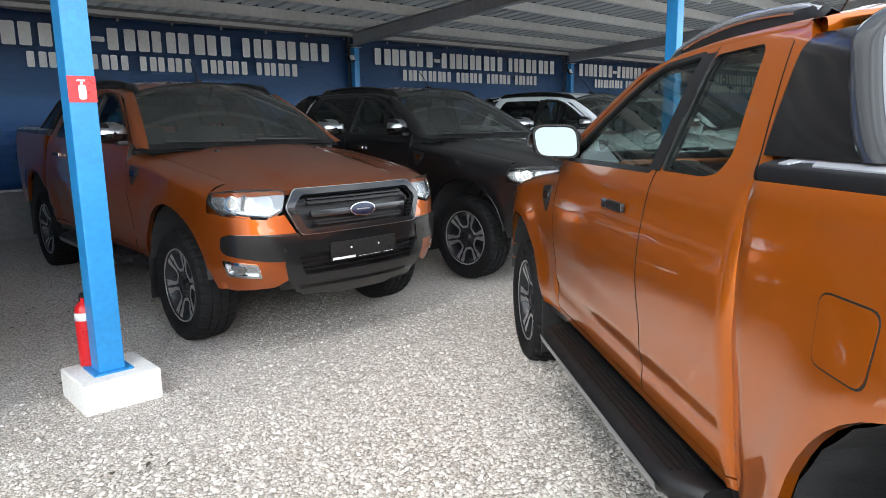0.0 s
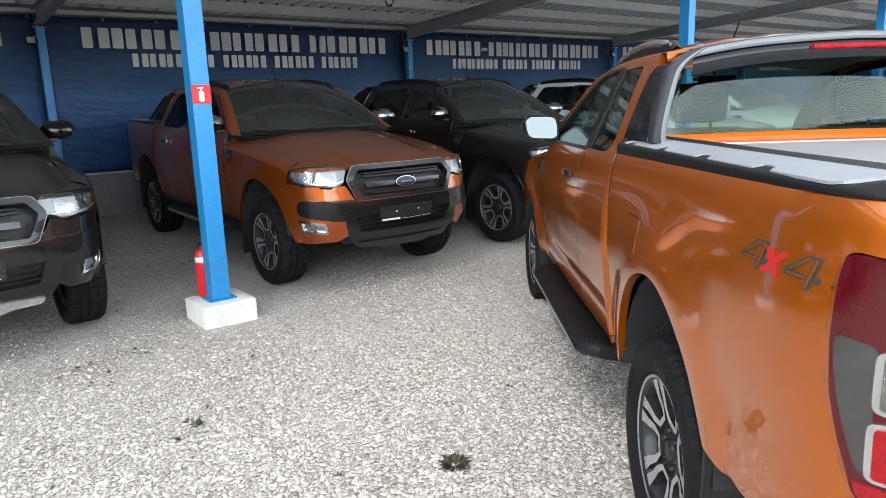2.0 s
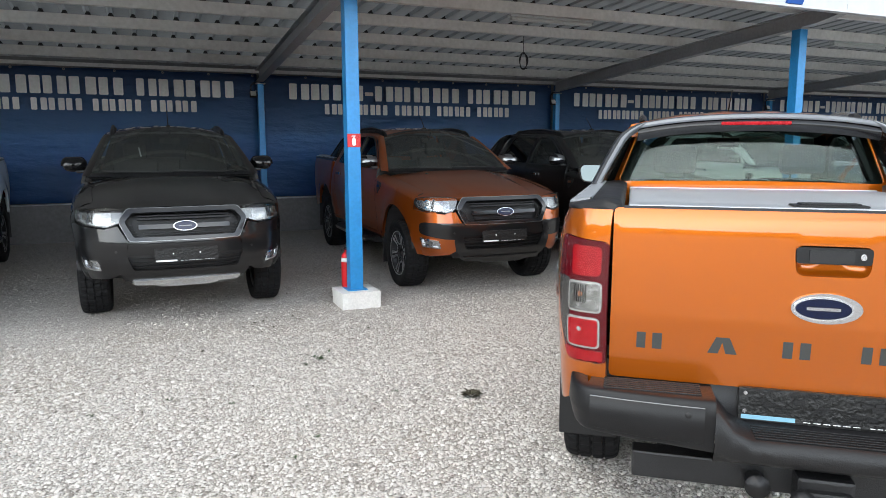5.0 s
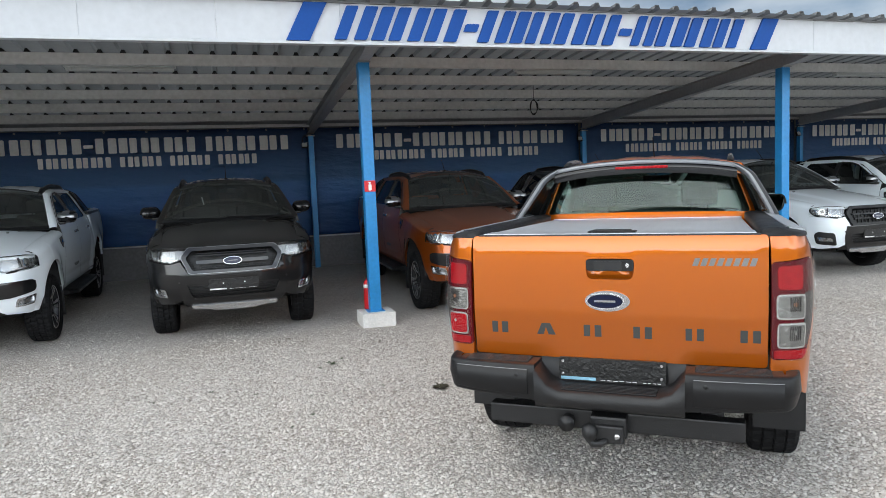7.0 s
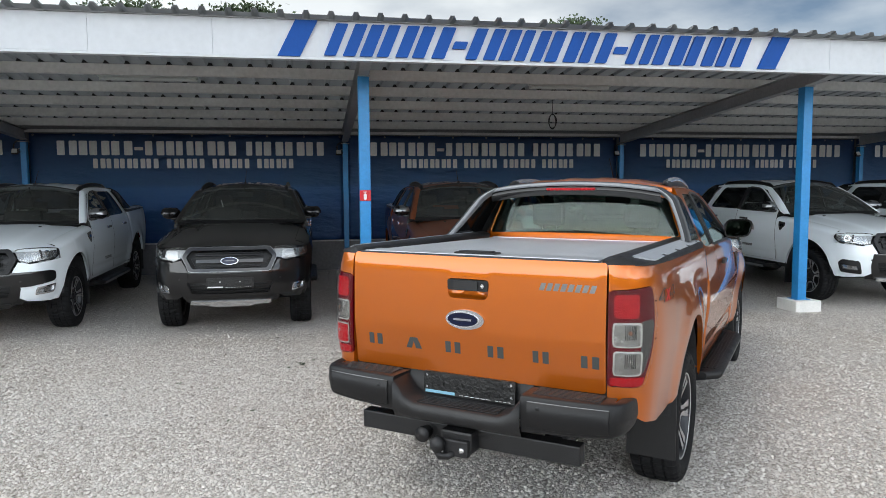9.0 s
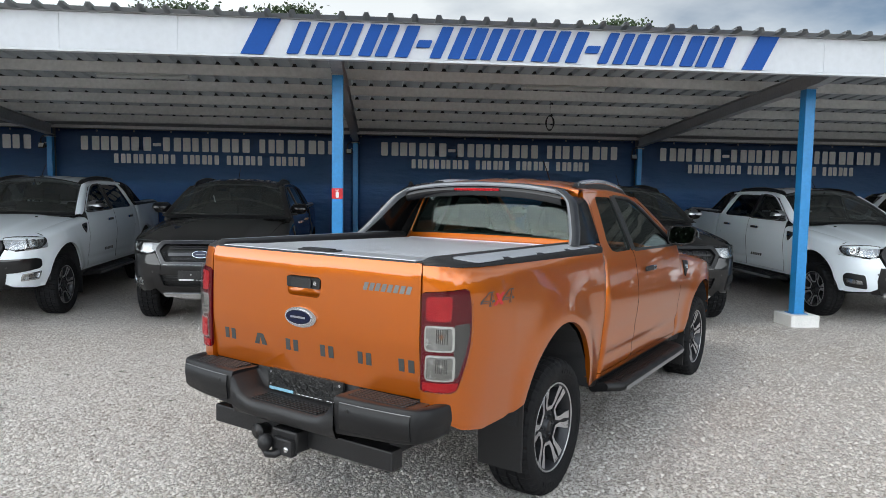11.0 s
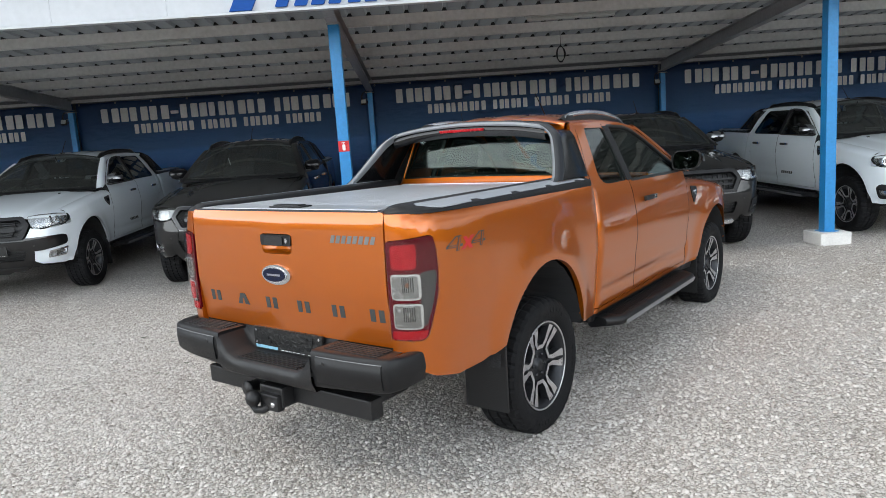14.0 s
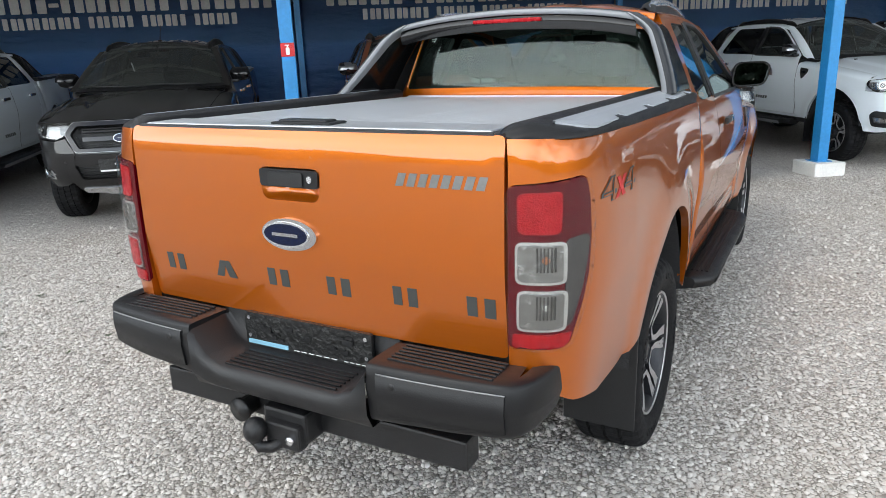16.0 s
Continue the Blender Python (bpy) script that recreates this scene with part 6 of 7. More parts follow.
    if not hero:
        for i in range(6):
            b.pair("door_script", lambda s, i=i: skin([(1.55 + i * 0.055, 0.70), (1.59 + i * 0.055, 0.70), (1.605 + i * 0.055, 0.74), (1.565 + i * 0.055, 0.74)], mp, (), 0.05, 0.001, s, (1, 0, 0), None, 0.002), M_DECAL, "", doors) if i == 0 else [b.add("door_script", (lambda s=s, i=i: skin([(1.55 + i * 0.055, 0.70), (1.59 + i * 0.055, 0.70), (1.605 + i * 0.055, 0.74), (1.565 + i * 0.055, 0.74)], mp, (), 0.05, 0.001, s, (1, 0, 0), None, 0.002)), M_DECAL, doors[j], "", ("door_script", i, s)) for j, s in enumerate((1, -1))]

    # side steps
    def step(s):
        y0, y1 = 0.79, 2.44
        rows = []
        for i in range(25):
            t = i / 24
            y = y0 + (y1 - y0) * t
            e = min(1, min(t, 1 - t) / 0.05)
            w = 0.80 + 0.20 * (0.55 + 0.45 * e)
            zt = 0.458
            rows.append([(0.78, y, zt - 0.06), (0.78, y, zt), (w - 0.03, y, zt), (w - 0.008, y, zt - 0.010), (w, y, zt - 0.028), (w - 0.01, y, zt - 0.055), (0.80, y, zt - 0.075)])
        bm = loft(rows, sign=s)
        for r in (rows[0], rows[-1]):
            bm.faces.new([bm.verts.new((s * p[0], p[1], p[2])) for p in r])
        bmesh.ops.recalc_face_normals(bm, faces=bm.faces[:])
        return bm
    steps = b.pair("side_step", step, M_BLACK, "black ribbed side step")
    for k in range(6):
        x = 0.825 + 0.023 * k
        [b.add("rib", (lambda s=s, x=x: add_box(bmesh.new(), min(s * x, s * (x + 0.011)), 0.91, 0.457, max(s * x, s * (x + 0.011)), 2.32, 0.4635)), M_TRIM, steps[j], "", ("step_rib", s, k)) for j, s in enumerate((1, -1))]
    b.pair("step_edge", lambda s: loft([[(1.003, y, 0.434), (1.0035, y, 0.426), (0.992, y, 0.395)] for y in [0.89 + 1.45 * i / 10 for i in range(11)]], sign=s), M_STEPEDGE, "satin grey edge", steps)
    b.pair("step_bracket", lambda s: add_box(add_box(bmesh.new(), min(s * 0.55, s * 0.8), 0.9, 0.38, max(s * 0.55, s * 0.8), 0.96, 0.43), min(s * 0.55, s * 0.8), 2.0, 0.38, max(s * 0.55, s * 0.8), 2.06, 0.43), M_BLACK, "", steps)

    # --- wheels, wells, underside ---
    for i, (c, nm) in enumerate(((0.0, "rear_wheel_well"), (3.22, "front_wheel_well"))):
        wells = b.pair(nm, lambda s, c=c: well_mesh(c, s), M_LINER)
        for j in range(5):
            [b.add("rib", (lambda s=s, c=c, j=j: add_box(bmesh.new(), min(s * 0.505, s * 0.535), c - 0.30 + j * 0.13, 0.55, max(s * 0.505, s * 0.535), c - 0.27 + j * 0.13, 0.80 - 0.03 * abs(j - 2))), M_TRIM, wells[q], "", ("well_rib", c, s, j)) for q, s in enumerate((1, -1))]
        for s in (1, -1):
            add_wheel(b, s * 0.775, c, s, 17 * (i + 1) + (9 if s > 0 else 0), steer if i else 0)
    def flap(s):
        bm = bmesh.new()
        xs = (0.66, 0.915)
        return add_box(bm, min(s * xs[0], s * xs[1]), -0.452, 0.27, max(s * xs[0], s * xs[1]), -0.440, 0.70, None, 0.004)
    b.pair("mud_flap", flap, M_BLACK)
    b.pair("front_mud_flap", lambda s: add_box(bmesh.new(), min(s * 0.68, s * 0.9), 2.735, 0.20, max(s * 0.68, s * 0.9), 2.748, 0.56, None, 0.004), M_BLACK)
    def under():
        bm = bmesh.new()
        for s in (-1, 1):
            add_box(bm, s * 0.46 - 0.05, -1.0, 0.46, s * 0.46 + 0.05, 3.75, 0.56, None, 0.01)
        add_box(bm, -0.48, -0.95, 0.56, 0.48, 3.6, 0.60)
        add_box(bm, -0.80, 0.55, 0.50, 0.80, 2.65, 0.56)
        add_tube(bm, [(-0.70, 0, 0.36), (0.70, 0, 0.36)], 0.05, 12)
        revolve(bm, [(0, -0.16), (0.12, -0.10), (0.15, 0), (0.12, 0.10), (0, 0.16)], "x", 16, Matrix.Translation((0.0, 0, 0.36)))
        add_tube(bm, [(-0.68, 3.22, 0.36), (0.68, 3.22, 0.36)], 0.045, 12)
        add_box(bm, -0.45, 1.0, 0.32, 0.05, 2.2, 0.50, None, 0.03)
        add_tube(bm, [(0.3, 1.0, 0.42), (0.32, -0.3, 0.45), (0.38, -0.9, 0.42)], 0.04, 10)
        return bm
    b.add("chassis", under, M_LINER)
    b.add("engine_bay", lambda: add_box(add_box(bmesh.new(), -0.49, 2.75, 0.55, 0.49, 3.82, 1.0), -0.66, 2.55, 0.9, 0.66, 3.75, 1.02), M_LINER)
    def cabin():
        bm = bmesh.new()
        add_box(bm, -0.82, yc + 0.06, 0.52, 0.82, 2.6, 0.60)
        add_box(bm, -0.80, yc + 0.05, 0.55, 0.80, yc + 0.08, 1.22)
        for s in (-1, 1):
            add_box(bm, s * 0.815 - 0.03, yc + 0.08, 0.58, s * 0.815 + 0.03, 2.5, 1.245)
        return bm
    b.add("cabin_lining", cabin, M_SEAT)
    for nm2, o, w in (("front_lining", front_out, front_win), ("rear_lining", rear_out, rear_win)):
        b.pair(nm2, lambda s, o=o, w=w: skin([(u, max(v, 1.20)) for u, v in o], mp, [w], 0.08, 0.0, s, (1, 0, 0), None, -0.034, False), M_SEAT)
    b.add("headliner", lambda: loft([[(x, y, roof_map(x, y)[2] - 0.035) for x in (-0.60, -0.3, 0, 0.3, 0.60)] for y in (yc + 0.22, 1.2, 1.6, 1.9)]), M_STEEL)
    def dash():
        bm = bmesh.new()
        add_box(bm, -0.78, 2.30, 0.80, 0.78, 2.66, 1.205, None, 0.06)
        add_box(bm, -0.58, 2.26, 1.12, -0.20, 2.5, 1.235, None, 0.03)
        return bm
    b.add("dashboard", dash, M_SEAT)
    b.add("steering_wheel", lambda: add_box(revolve(bmesh.new(), [(0.185 + 0.016 * math.cos(a), 0.016 * math.sin(a)) for a in [k * math.pi / 4 for k in range(9)]], "z", 28, pose(-0.37, 2.13, 1.10, 65)), -0.05, -0.17, -0.02, 0.05, 0.17, 0.02, pose(-0.37, 2.13, 1.10, 65), 0.01), M_BLACK)
    for x in (-0.37, 0.37):
        st = b.add("front_seat", lambda: seat_mesh(0.25), M_SEAT, None, "", "front_seat", pose(x, 1.62, 0.68))
        b.add("headrest", headrest_mesh, M_SEAT, st, "", "headrest", pose(0, -0.43, 0.73))
    st = b.add("rear_bench", lambda: seat_mesh(0.64), M_SEAT, None, "", "rear_bench", pose(0, yc + 0.60 if cab == "extra" else yc + 0.68, 0.62))
    for x in (-0.36, 0.36) if cab == "double" else ():
        b.add("headrest", headrest_mesh, M_SEAT, st, "", "headrest", pose(x, -0.40, 0.70))
    b.add("inner_mirror", lambda: add_tube(add_box(bmesh.new(), -0.11, 1.93, 1.585, 0.11, 1.95, 1.65, None, 0.01), [(0, 1.95, 1.62), (0, 2.02, 1.73)], 0.008, 6), M_BLACK)

    if tag:
        b.add("paper_tag", lambda: add_box(bmesh.new(), -0.008, 1.955, 1.47, 0.008, 1.958, 1.575, pose(0, 0, 0, 0, 12), 0.001), M_WHITE)
    if hero:
        b.add("windscreen_sticker", lambda: loft([[tuple(a + c for a, c in zip(screen_pt(0.02 + 0.13 * i / 4, v), (0, -0.008, -0.005))) for i in range(5)] for v in (0.57, 0.62, 0.67)]), M_WHITE, None, "white inspection sticker")
    # --- front end ---
    nose_edge = [(nose_map(d, 1.05)[0], nose_map(d, 1.05)[1] - 0.004) for d in (1.05, 1.0, 0.95, 0.9, 0.83, 0.75, 0.65, 0.55, 0.44, 0.3, 0.15)]
    b.add("hood", lambda: skin([(-hood_edge(2.67), 2.67), (-0.5, 2.765), (0, 2.825), (0.5, 2.765), (hood_edge(2.67), 2.67)] + [(hood_edge(y), y) for y in (2.9, 3.1, 3.3, 3.5, 3.62)] + [(0.735, 3.695)] + nose_edge + [(0, 4.028)] + [(-x, y) for x, y in nose_edge[::-1]] + [(-0.735, 3.695)] + [(-hood_edge(y), y) for y in (3.62, 3.5, 3.3, 3.1, 2.9)], hood_map, (), 0.05, 0.03, 1, (0, 0, 1)), coat)
    for s in (1, -1):
        b.add("washer_jet", lambda s=s: add_box(bmesh.new(), s * 0.42 - 0.015, 2.92, hood_map(0.42, 2.94)[2] - 0.004, s * 0.42 + 0.015, 2.95, hood_map(0.42, 2.94)[2] + 0.010, None, 0.004), M_BLACK, None, "", ("jet", s))
    nm = nose_map
    sur_o = [(-0.465, 1.045), (0.465, 1.045), (0.535, 0.945), (0.45, 0.775), (-0.45, 0.775), (-0.535, 0.945)]
    sur_i = [(-0.425, 1.008), (0.425, 1.008), (0.485, 0.938), (0.412, 0.806), (-0.412, 0.806), (-0.485, 0.938)]
    sur = b.add("grille_surround", lambda: skin(soften(sur_o, 0.03), nm, [soften(sur_i, 0.02)], 0.05, 0.04, 1, (0, 1, 0), None, 0.022), grille if not late else M_TRIM, None, "satin grey grille surround" if grille is M_GREYTRIM and not late else "black grille surround")
    b.add("surround_edge", lambda: skin(soften([(u * 1.010, 0.92 + (v - 0.92) * 1.024) for u, v in sur_o], 0.03), nm, [soften(sur_o, 0.03)], 0.05, 0.02, 1, (0, 1, 0), None, 0.018), M_CAP if grille is M_GREYTRIM and not late else M_TRIM, sur, "thin bright edge")
    b.add("grille_back", lambda: skin([(u * 1.05, 0.9 + (v - 0.9) * 1.05) for u, v in sur_i], nm, (), 0.06, 0.0, 1, (0, 1, 0), None, -0.07, False), M_BLACK, sur)
    bars = [(0.874, 0.912, 0.375, 0.018), (0.955, 0.968, 0.385, 0.006), (0.826, 0.836, 0.34, 0.004), (0.845, 0.853, 0.35, 0.004), (0.982, 0.990, 0.38, 0.0)] if not late else [(0.862, 0.885, 0.40, 0.012), (0.925, 0.948, 0.43, 0.012)]
    for k, (z0, z1, w, pr) in enumerate(bars):
        b.add("grille_bar", lambda z0=z0, z1=z1, w=w, pr=pr: skin([(-w, z0), (w, z0), (w, z1), (-w, z1)], nm, (), 0.06, 0.03, 1, (0, 1, 0), None, pr - 0.004), grille if k == 0 and not late else M_TRIM, sur, "", ("grille_bar", k))
    for s in (1, -1):
        for k in range(5):
            b.add("grille_slat", lambda s=s, k=k: skin([(0.385 + 0.012 * k, 0.825 + 0.022 * k), (0.450, 0.825 + 0.022 * k), (0.455, 0.832 + 0.022 * k), (0.385 + 0.012 * k, 0.832 + 0.022 * k)], nm, (), 0.06, 0.02, s, (0, 1, 0), None, 0.0), M_TRIM, sur, "", ("slat", s, k))
    if late:
        for k in range(-6, 7):
            b.add("grille_rib", lambda k=k: skin([(k * 0.065 - 0.004, 0.815), (k * 0.065 + 0.004, 0.815), (k * 0.065 + 0.004, 0.99), (k * 0.065 - 0.004, 0.99)], nm, (), 0.06, 0.02, 1, (0, 1, 0), None, -0.012), M_BLACK, sur, "", ("rib", k))
    bd = b.add("badge", lambda: skin(oval(0, 0.893, 0.098, 0.042, 36), nm, (), 0.03, 0.02, 1, (0, 1, 0), None, 0.030), M_CHROME, sur, "oval chrome badge with a blue field", "front_badge")
    b.add("badge_field", lambda: skin(oval(0, 0.893, 0.092, 0.0375, 36), nm, (), 0.03, 0.002, 1, (0, 1, 0), None, 0.033), M_OVAL, bd, "", "front_badge_field")
    b.add("badge_mark", lambda: bars_on(nm, [(-0.052, 0.889, 0.052, 0.897)], None, 0.001, 0.035, (0, 1, 0)), M_SCRIPT, bd, "", "front_badge_mark")
    # bumper: painted corners, dark centre with wings
    corner = [(0.47, 0.775), (0.545, 0.905), (0.66, 0.880), (1.09, 0.915), (1.095, 0.80), (1.085, 0.62), (1.06, 0.44), (0.95, 0.43), (0.62, 0.455), (0.50, 0.52)]
    fog = [(0.70, 0.532), (0.935, 0.540), (0.965, 0.628), (0.725, 0.605)]
    corners = b.pair("bumper_corner", lambda s: skin(corner, nm, [soften(fog, 0.015)], 0.045, 0.03, s, (0.6, 1, 0)), coat)
    if not late:
        wing = [(0.46, 0.79), (0.48, 0.62), (0.66, 0.628), (0.935, 0.668), (0.975, 0.70), (0.965, 0.775), (0.90, 0.795)]
        b.pair("bumper_wing", lambda s: skin(soften(wing, 0.02), nm, (), 0.045, 0.02, s, (0.6, 1, 0), None, 0.014), trim, "", corners)
        fm = M_CHROME
    else:
        pod = [(0.66, 0.49), (0.96, 0.510), (0.99, 0.645), (0.93, 0.69), (0.70, 0.670)]
        b.pair("fog_pod", lambda s: skin(soften(pod, 0.03), nm, [soften(fog, 0.015)], 0.045, 0.02, s, (0.6, 1, 0), None, 0.012), M_BLACK, "", corners)
        fm = M_TRIM
    fogs = b.pair("fog_lamp", lambda s: skin(soften([(0.695, 0.526), (0.94, 0.534), (0.972, 0.635), (0.720, 0.611)], 0.015), nm, [soften([(0.715, 0.543), (0.925, 0.551), (0.948, 0.618), (0.735, 0.596)], 0.012)], 0.03, 0.02, s, (0.6, 1, 0), None, 0.010), fm, "", corners)
    b.pair("fog_bowl", lambda s: skin(soften([(0.71, 0.54), (0.93, 0.548), (0.952, 0.621), (0.73, 0.60)], 0.012), nm, (), 0.03, 0.01, s, (0.6, 1, 0), None, -0.008), M_HEADREF, "", fogs)
    b.pair("fog_bulb", lambda s: skin(oval(0.83, 0.575, 0.028, 0.025, 14), nm, (), 0.03, 0.012, s, (0.6, 1, 0), None, 0.004), M_CLEARLENS, "", fogs)
    centre = [(-0.53, 0.772), (0.53, 0.772), (0.56, 0.60), (0.54, 0.50), (0.47, 0.405), (-0.47, 0.405), (-0.54, 0.50), (-0.56, 0.60)]
    intake = soften([(-0.48, 0.655), (0.48, 0.655), (0.43, 0.520), (-0.43, 0.520)], 0.02)
    cb = b.add("bumper_centre", lambda: skin(centre, nm, [intake], 0.05, 0.03, 1, (0, 1, 0), None, 0.006), trim)
    b.add("intake_mesh", lambda: skin([(u * 1.04, 0.588 + (v - 0.588) * 1.1) for u, v in intake], nm, (), 0.07, 0.0, 1, (0, 1, 0), None, -0.04, False), M_BLACK, cb)
    for k in range(3):
        b.add("intake_slat", lambda k=k: skin([(-0.45, 0.545 + 0.035 * k), (0.45, 0.545 + 0.035 * k), (0.45, 0.553 + 0.035 * k), (-0.45, 0.553 + 0.035 * k)], nm, (), 0.08, 0.02, 1, (0, 1, 0), None, -0.012), M_TRIM, cb, "", ("intake_slat", k))
    b.add("skid_bar", lambda: skin(soften([(-0.46, 0.440), (0.46, 0.440), (0.44, 0.396), (0.27, 0.392), (0.22, 0.370), (-0.22, 0.370), (-0.27, 0.392), (-0.44, 0.396)], 0.015), nm, (), 0.05, 0.03, 1, (0, 1, 0), None, 0.022), skid, cb, "satin lower bumper bar" if skid is M_SILVER else "")
    b.add("air_dam", lambda: skin([(-0.60, 0.44), (0.60, 0.44), (0.55, 0.365), (-0.55, 0.365)], nm, (), 0.06, 0.02, 1, (0, 1, 0), None, -0.07), M_BLACK)
    for s in (1, -1):
        b.add("parking_sensor", lambda s=s: skin(oval(s * 0.56, 0.69, 0.011, 0.011, 10), nm, (), 0.02, 0.004, 1, (0, 1, 0), None, 0.018), M_BLACK, cb, "", ("fsensor", s))
    plate_holder(b, nm, 0.585, 0.705, 0.26, (0, 1, 0))
    # headlamps
    hl = [(0.548, 0.925), (0.63, 0.895), (0.86, 0.912), (1.01, 0.938), (1.062, 0.985), (1.045, 1.032), (0.88, 1.056), (0.64, 1.056), (0.515, 1.042)]
    b.pair("lamp_filler", lambda s: skin([(0.58, 0.88), (1.12, 0.88), (1.12, 1.06), (0.90, 1.07), (0.53, 1.06)], nm, (), 0.06, 0.0, s, (0.6, 1, 0), None, -0.044, False), coat)
    hb = b.pair("headlamp", lambda s: skin(soften(hl, 0.02), nm, (), 0.04, 0.02, s, (0.6, 1, 0), None, -0.026), M_LAMPDARK, "clear glass headlamp")
    b.pair("lamp_bowl", lambda s: skin(soften([(0.60, 0.928), (0.76, 0.918), (0.80, 0.95), (0.79, 1.015), (0.61, 1.025)], 0.03), nm, (), 0.03, 0.02, s, (0.6, 1, 0), None, -0.022), M_HEADREF, "", hb)
    b.pair("lamp_projector", lambda s: skin(oval(0.885, 0.982, 0.044, 0.044, 20), nm, (), 0.02, 0.02, s, (0.6, 1, 0), None, -0.008), M_CHROME, "", hb)
    b.pair("lamp_lens", lambda s: skin(oval(0.885, 0.982, 0.032, 0.032, 20), nm, (), 0.02, 0.006, s, (0.6, 1, 0), None, -0.003), M_CLEARLENS, "", hb)
    b.pair("lamp_fin", lambda s: skin([(0.80, 0.935), (0.825, 0.935), (0.815, 1.035), (0.79, 1.035)], nm, (), 0.03, 0.02, s, (0.6, 1, 0), None, -0.012), M_BLACK, "", hb)
    b.pair("lamp_side", lambda s: skin(soften([(0.95, 0.945), (1.01, 0.955), (1.04, 0.985), (1.03, 1.02), (0.945, 1.035)], 0.015), nm, (), 0.03, 0.02, s, (0.6, 1, 0), None, -0.020), M_HEADREF, "", hb)
    b.pair("lamp_strip", lambda s: skin([(0.565, 0.930), (0.635, 0.906), (0.86, 0.922), (0.99, 0.945), (0.985, 0.954), (0.86, 0.934), (0.64, 0.918), (0.57, 0.942)], nm, (), 0.03, 0.01, s, (0.6, 1, 0), None, -0.006), M_HEADREF, "", hb)
    b.pair("lamp_cover", lambda s: skin(soften(hl, 0.02), nm, (), 0.05, 0.01, s, (0.6, 1, 0), None, 0.004, False), G_LAMP, "", hb)
    b.pair("lamp_edge", lambda s: skin(soften([(0.5 + (u - 0.5) * 1.02, 0.97 + (v - 0.97) * 1.03) for u, v in hl], 0.02), nm, [soften(hl, 0.02)], 0.04, 0.03, s, (0.6, 1, 0), None, 0.002), M_BLACK, "", hb)

    # --- rear bumper and tow bar ---
    def bumper_end(s):
        rows = []
        for i in range(17):
            t = i / 16
            # along the plan, from the step round the corner to the side
            u = 0.315 + 0.60 * t
            if t < 0.72:
                x, y = 0.345 + 0.403 * t / 0.72, -1.205 + 0.03 * (t / 0.72) ** 2
            else:
                a = (t - 0.72) / 0.28 * math.pi / 2
                x, y = 0.748 + 0.078 * math.sin(a), -1.175 + 0.085 * (1 - math.cos(a)) + (0.11 * ((t - 0.72) / 0.28) ** 2)
            lo = 0.572 + 0.030 * max(0, (t - 0.35) / 0.65) ** 1.5 - 0.012 * max(0, 1 - t / 0.3)
            nx = 0.0 if t < 0.72 else math.sin((t - 0.72) / 0.28 * math.pi / 2)
            ny = -1 if t < 0.72 else -math.cos((t - 0.72) / 0.28 * math.pi / 2)
            def at(dn, z):
                return (x + nx * dn, y + ny * dn, z)
            inner_y = -1.035 if t < 0.8 else min(-0.93, y + 0.02)
            rows.append([(x - nx * 0.06, inner_y if t < 0.8 else y - ny * 0.06, 0.737), at(-0.04, 0.741), at(-0.012, 0.740), at(-0.004, 0.7365), at(0.0, 0.730), at(0.003, 0.70), at(0.006, 0.665), at(0.003, 0.655), at(-0.006, lo + 0.02), at(-0.009, lo + 0.010), at(-0.014, lo + 0.003), at(-0.024, lo), at(-0.07, lo)])
        bm = loft(rows, sign=s)
        # inner cheek down to the step
        ck = rows[0]
        bm.faces.new([bm.verts.new((s * p[0], p[1], p[2])) for p in ck] + [bm.verts.new((s * 0.345, -1.035, 0.56))])
        bmesh.ops.recalc_face_normals(bm, faces=bm.faces[:])
        return bm
    ends = b.pair("rear_bumper", bumper_end, M_TRIM, "grey plastic bumper corner with a ribbed tread")
    def end_panel(s):
        rows = []
        for i in range(13):
            t = 0.06 + 0.66 * i / 12
            x, y = 0.345 + 0.403 * t / 0.72, -1.205 + 0.03 * (t / 0.72) ** 2
            lo = 0.592 + 0.030 * max(0, (t - 0.35) / 0.65) ** 1.5
            rows.append([(x, y - 0.001, 0.716), (x, y - 0.008, 0.711), (x, y - 0.011, 0.665), (x, y - 0.004, lo + 0.004), (x, y + 0.004, lo)])
        bm = loft(rows, sign=s)
        for r in (rows[0], rows[-1]):
            bm.faces.new([bm.verts.new((s * p[0], p[1], p[2])) for p in r])
        bmesh.ops.recalc_face_normals(bm, faces=bm.faces[:])
        return bm
    b.pair("end_panel", end_panel, M_TRIM, "", ends)
    # thin pale tube added along the panel's top, as its highlight line
    b.pair("panel_highlight", lambda s: add_tube(bmesh.new(), [(s * (0.345 + 0.403 * t / 0.72), -1.2085 + 0.03 * (t / 0.72) ** 2, 0.7165) for t in [0.06 + 0.66 * i / 8 for i in range(9)]], 0.0022, 6), M_STEPEDGE, "", ends)
    def centre_step():
        rows = []
        for i in range(13):
            x = -0.345 + 0.69 * i / 12
            t = abs(x) / 0.345
            rise = 0.10 * max(0, (t - 0.72) / 0.28) ** 1.5
            rows.append([(x, -1.025, 0.742), (x, -1.030, 0.632 + rise * 0.9), (x, -1.055, 0.625 + rise), (x, -1.195, 0.622 + rise), (x, -1.215, 0.608 + rise), (x, -1.215, 0.555 + 0.3 * rise), (x, -1.19, 0.535), (x, -1.05, 0.535)])
        bm = loft(rows)
        bmesh.ops.recalc_face_normals(bm, faces=bm.faces[:])
        return bm
    cs = b.add("bumper_step", centre_step, M_BLACK, None, "black ribbed centre step")
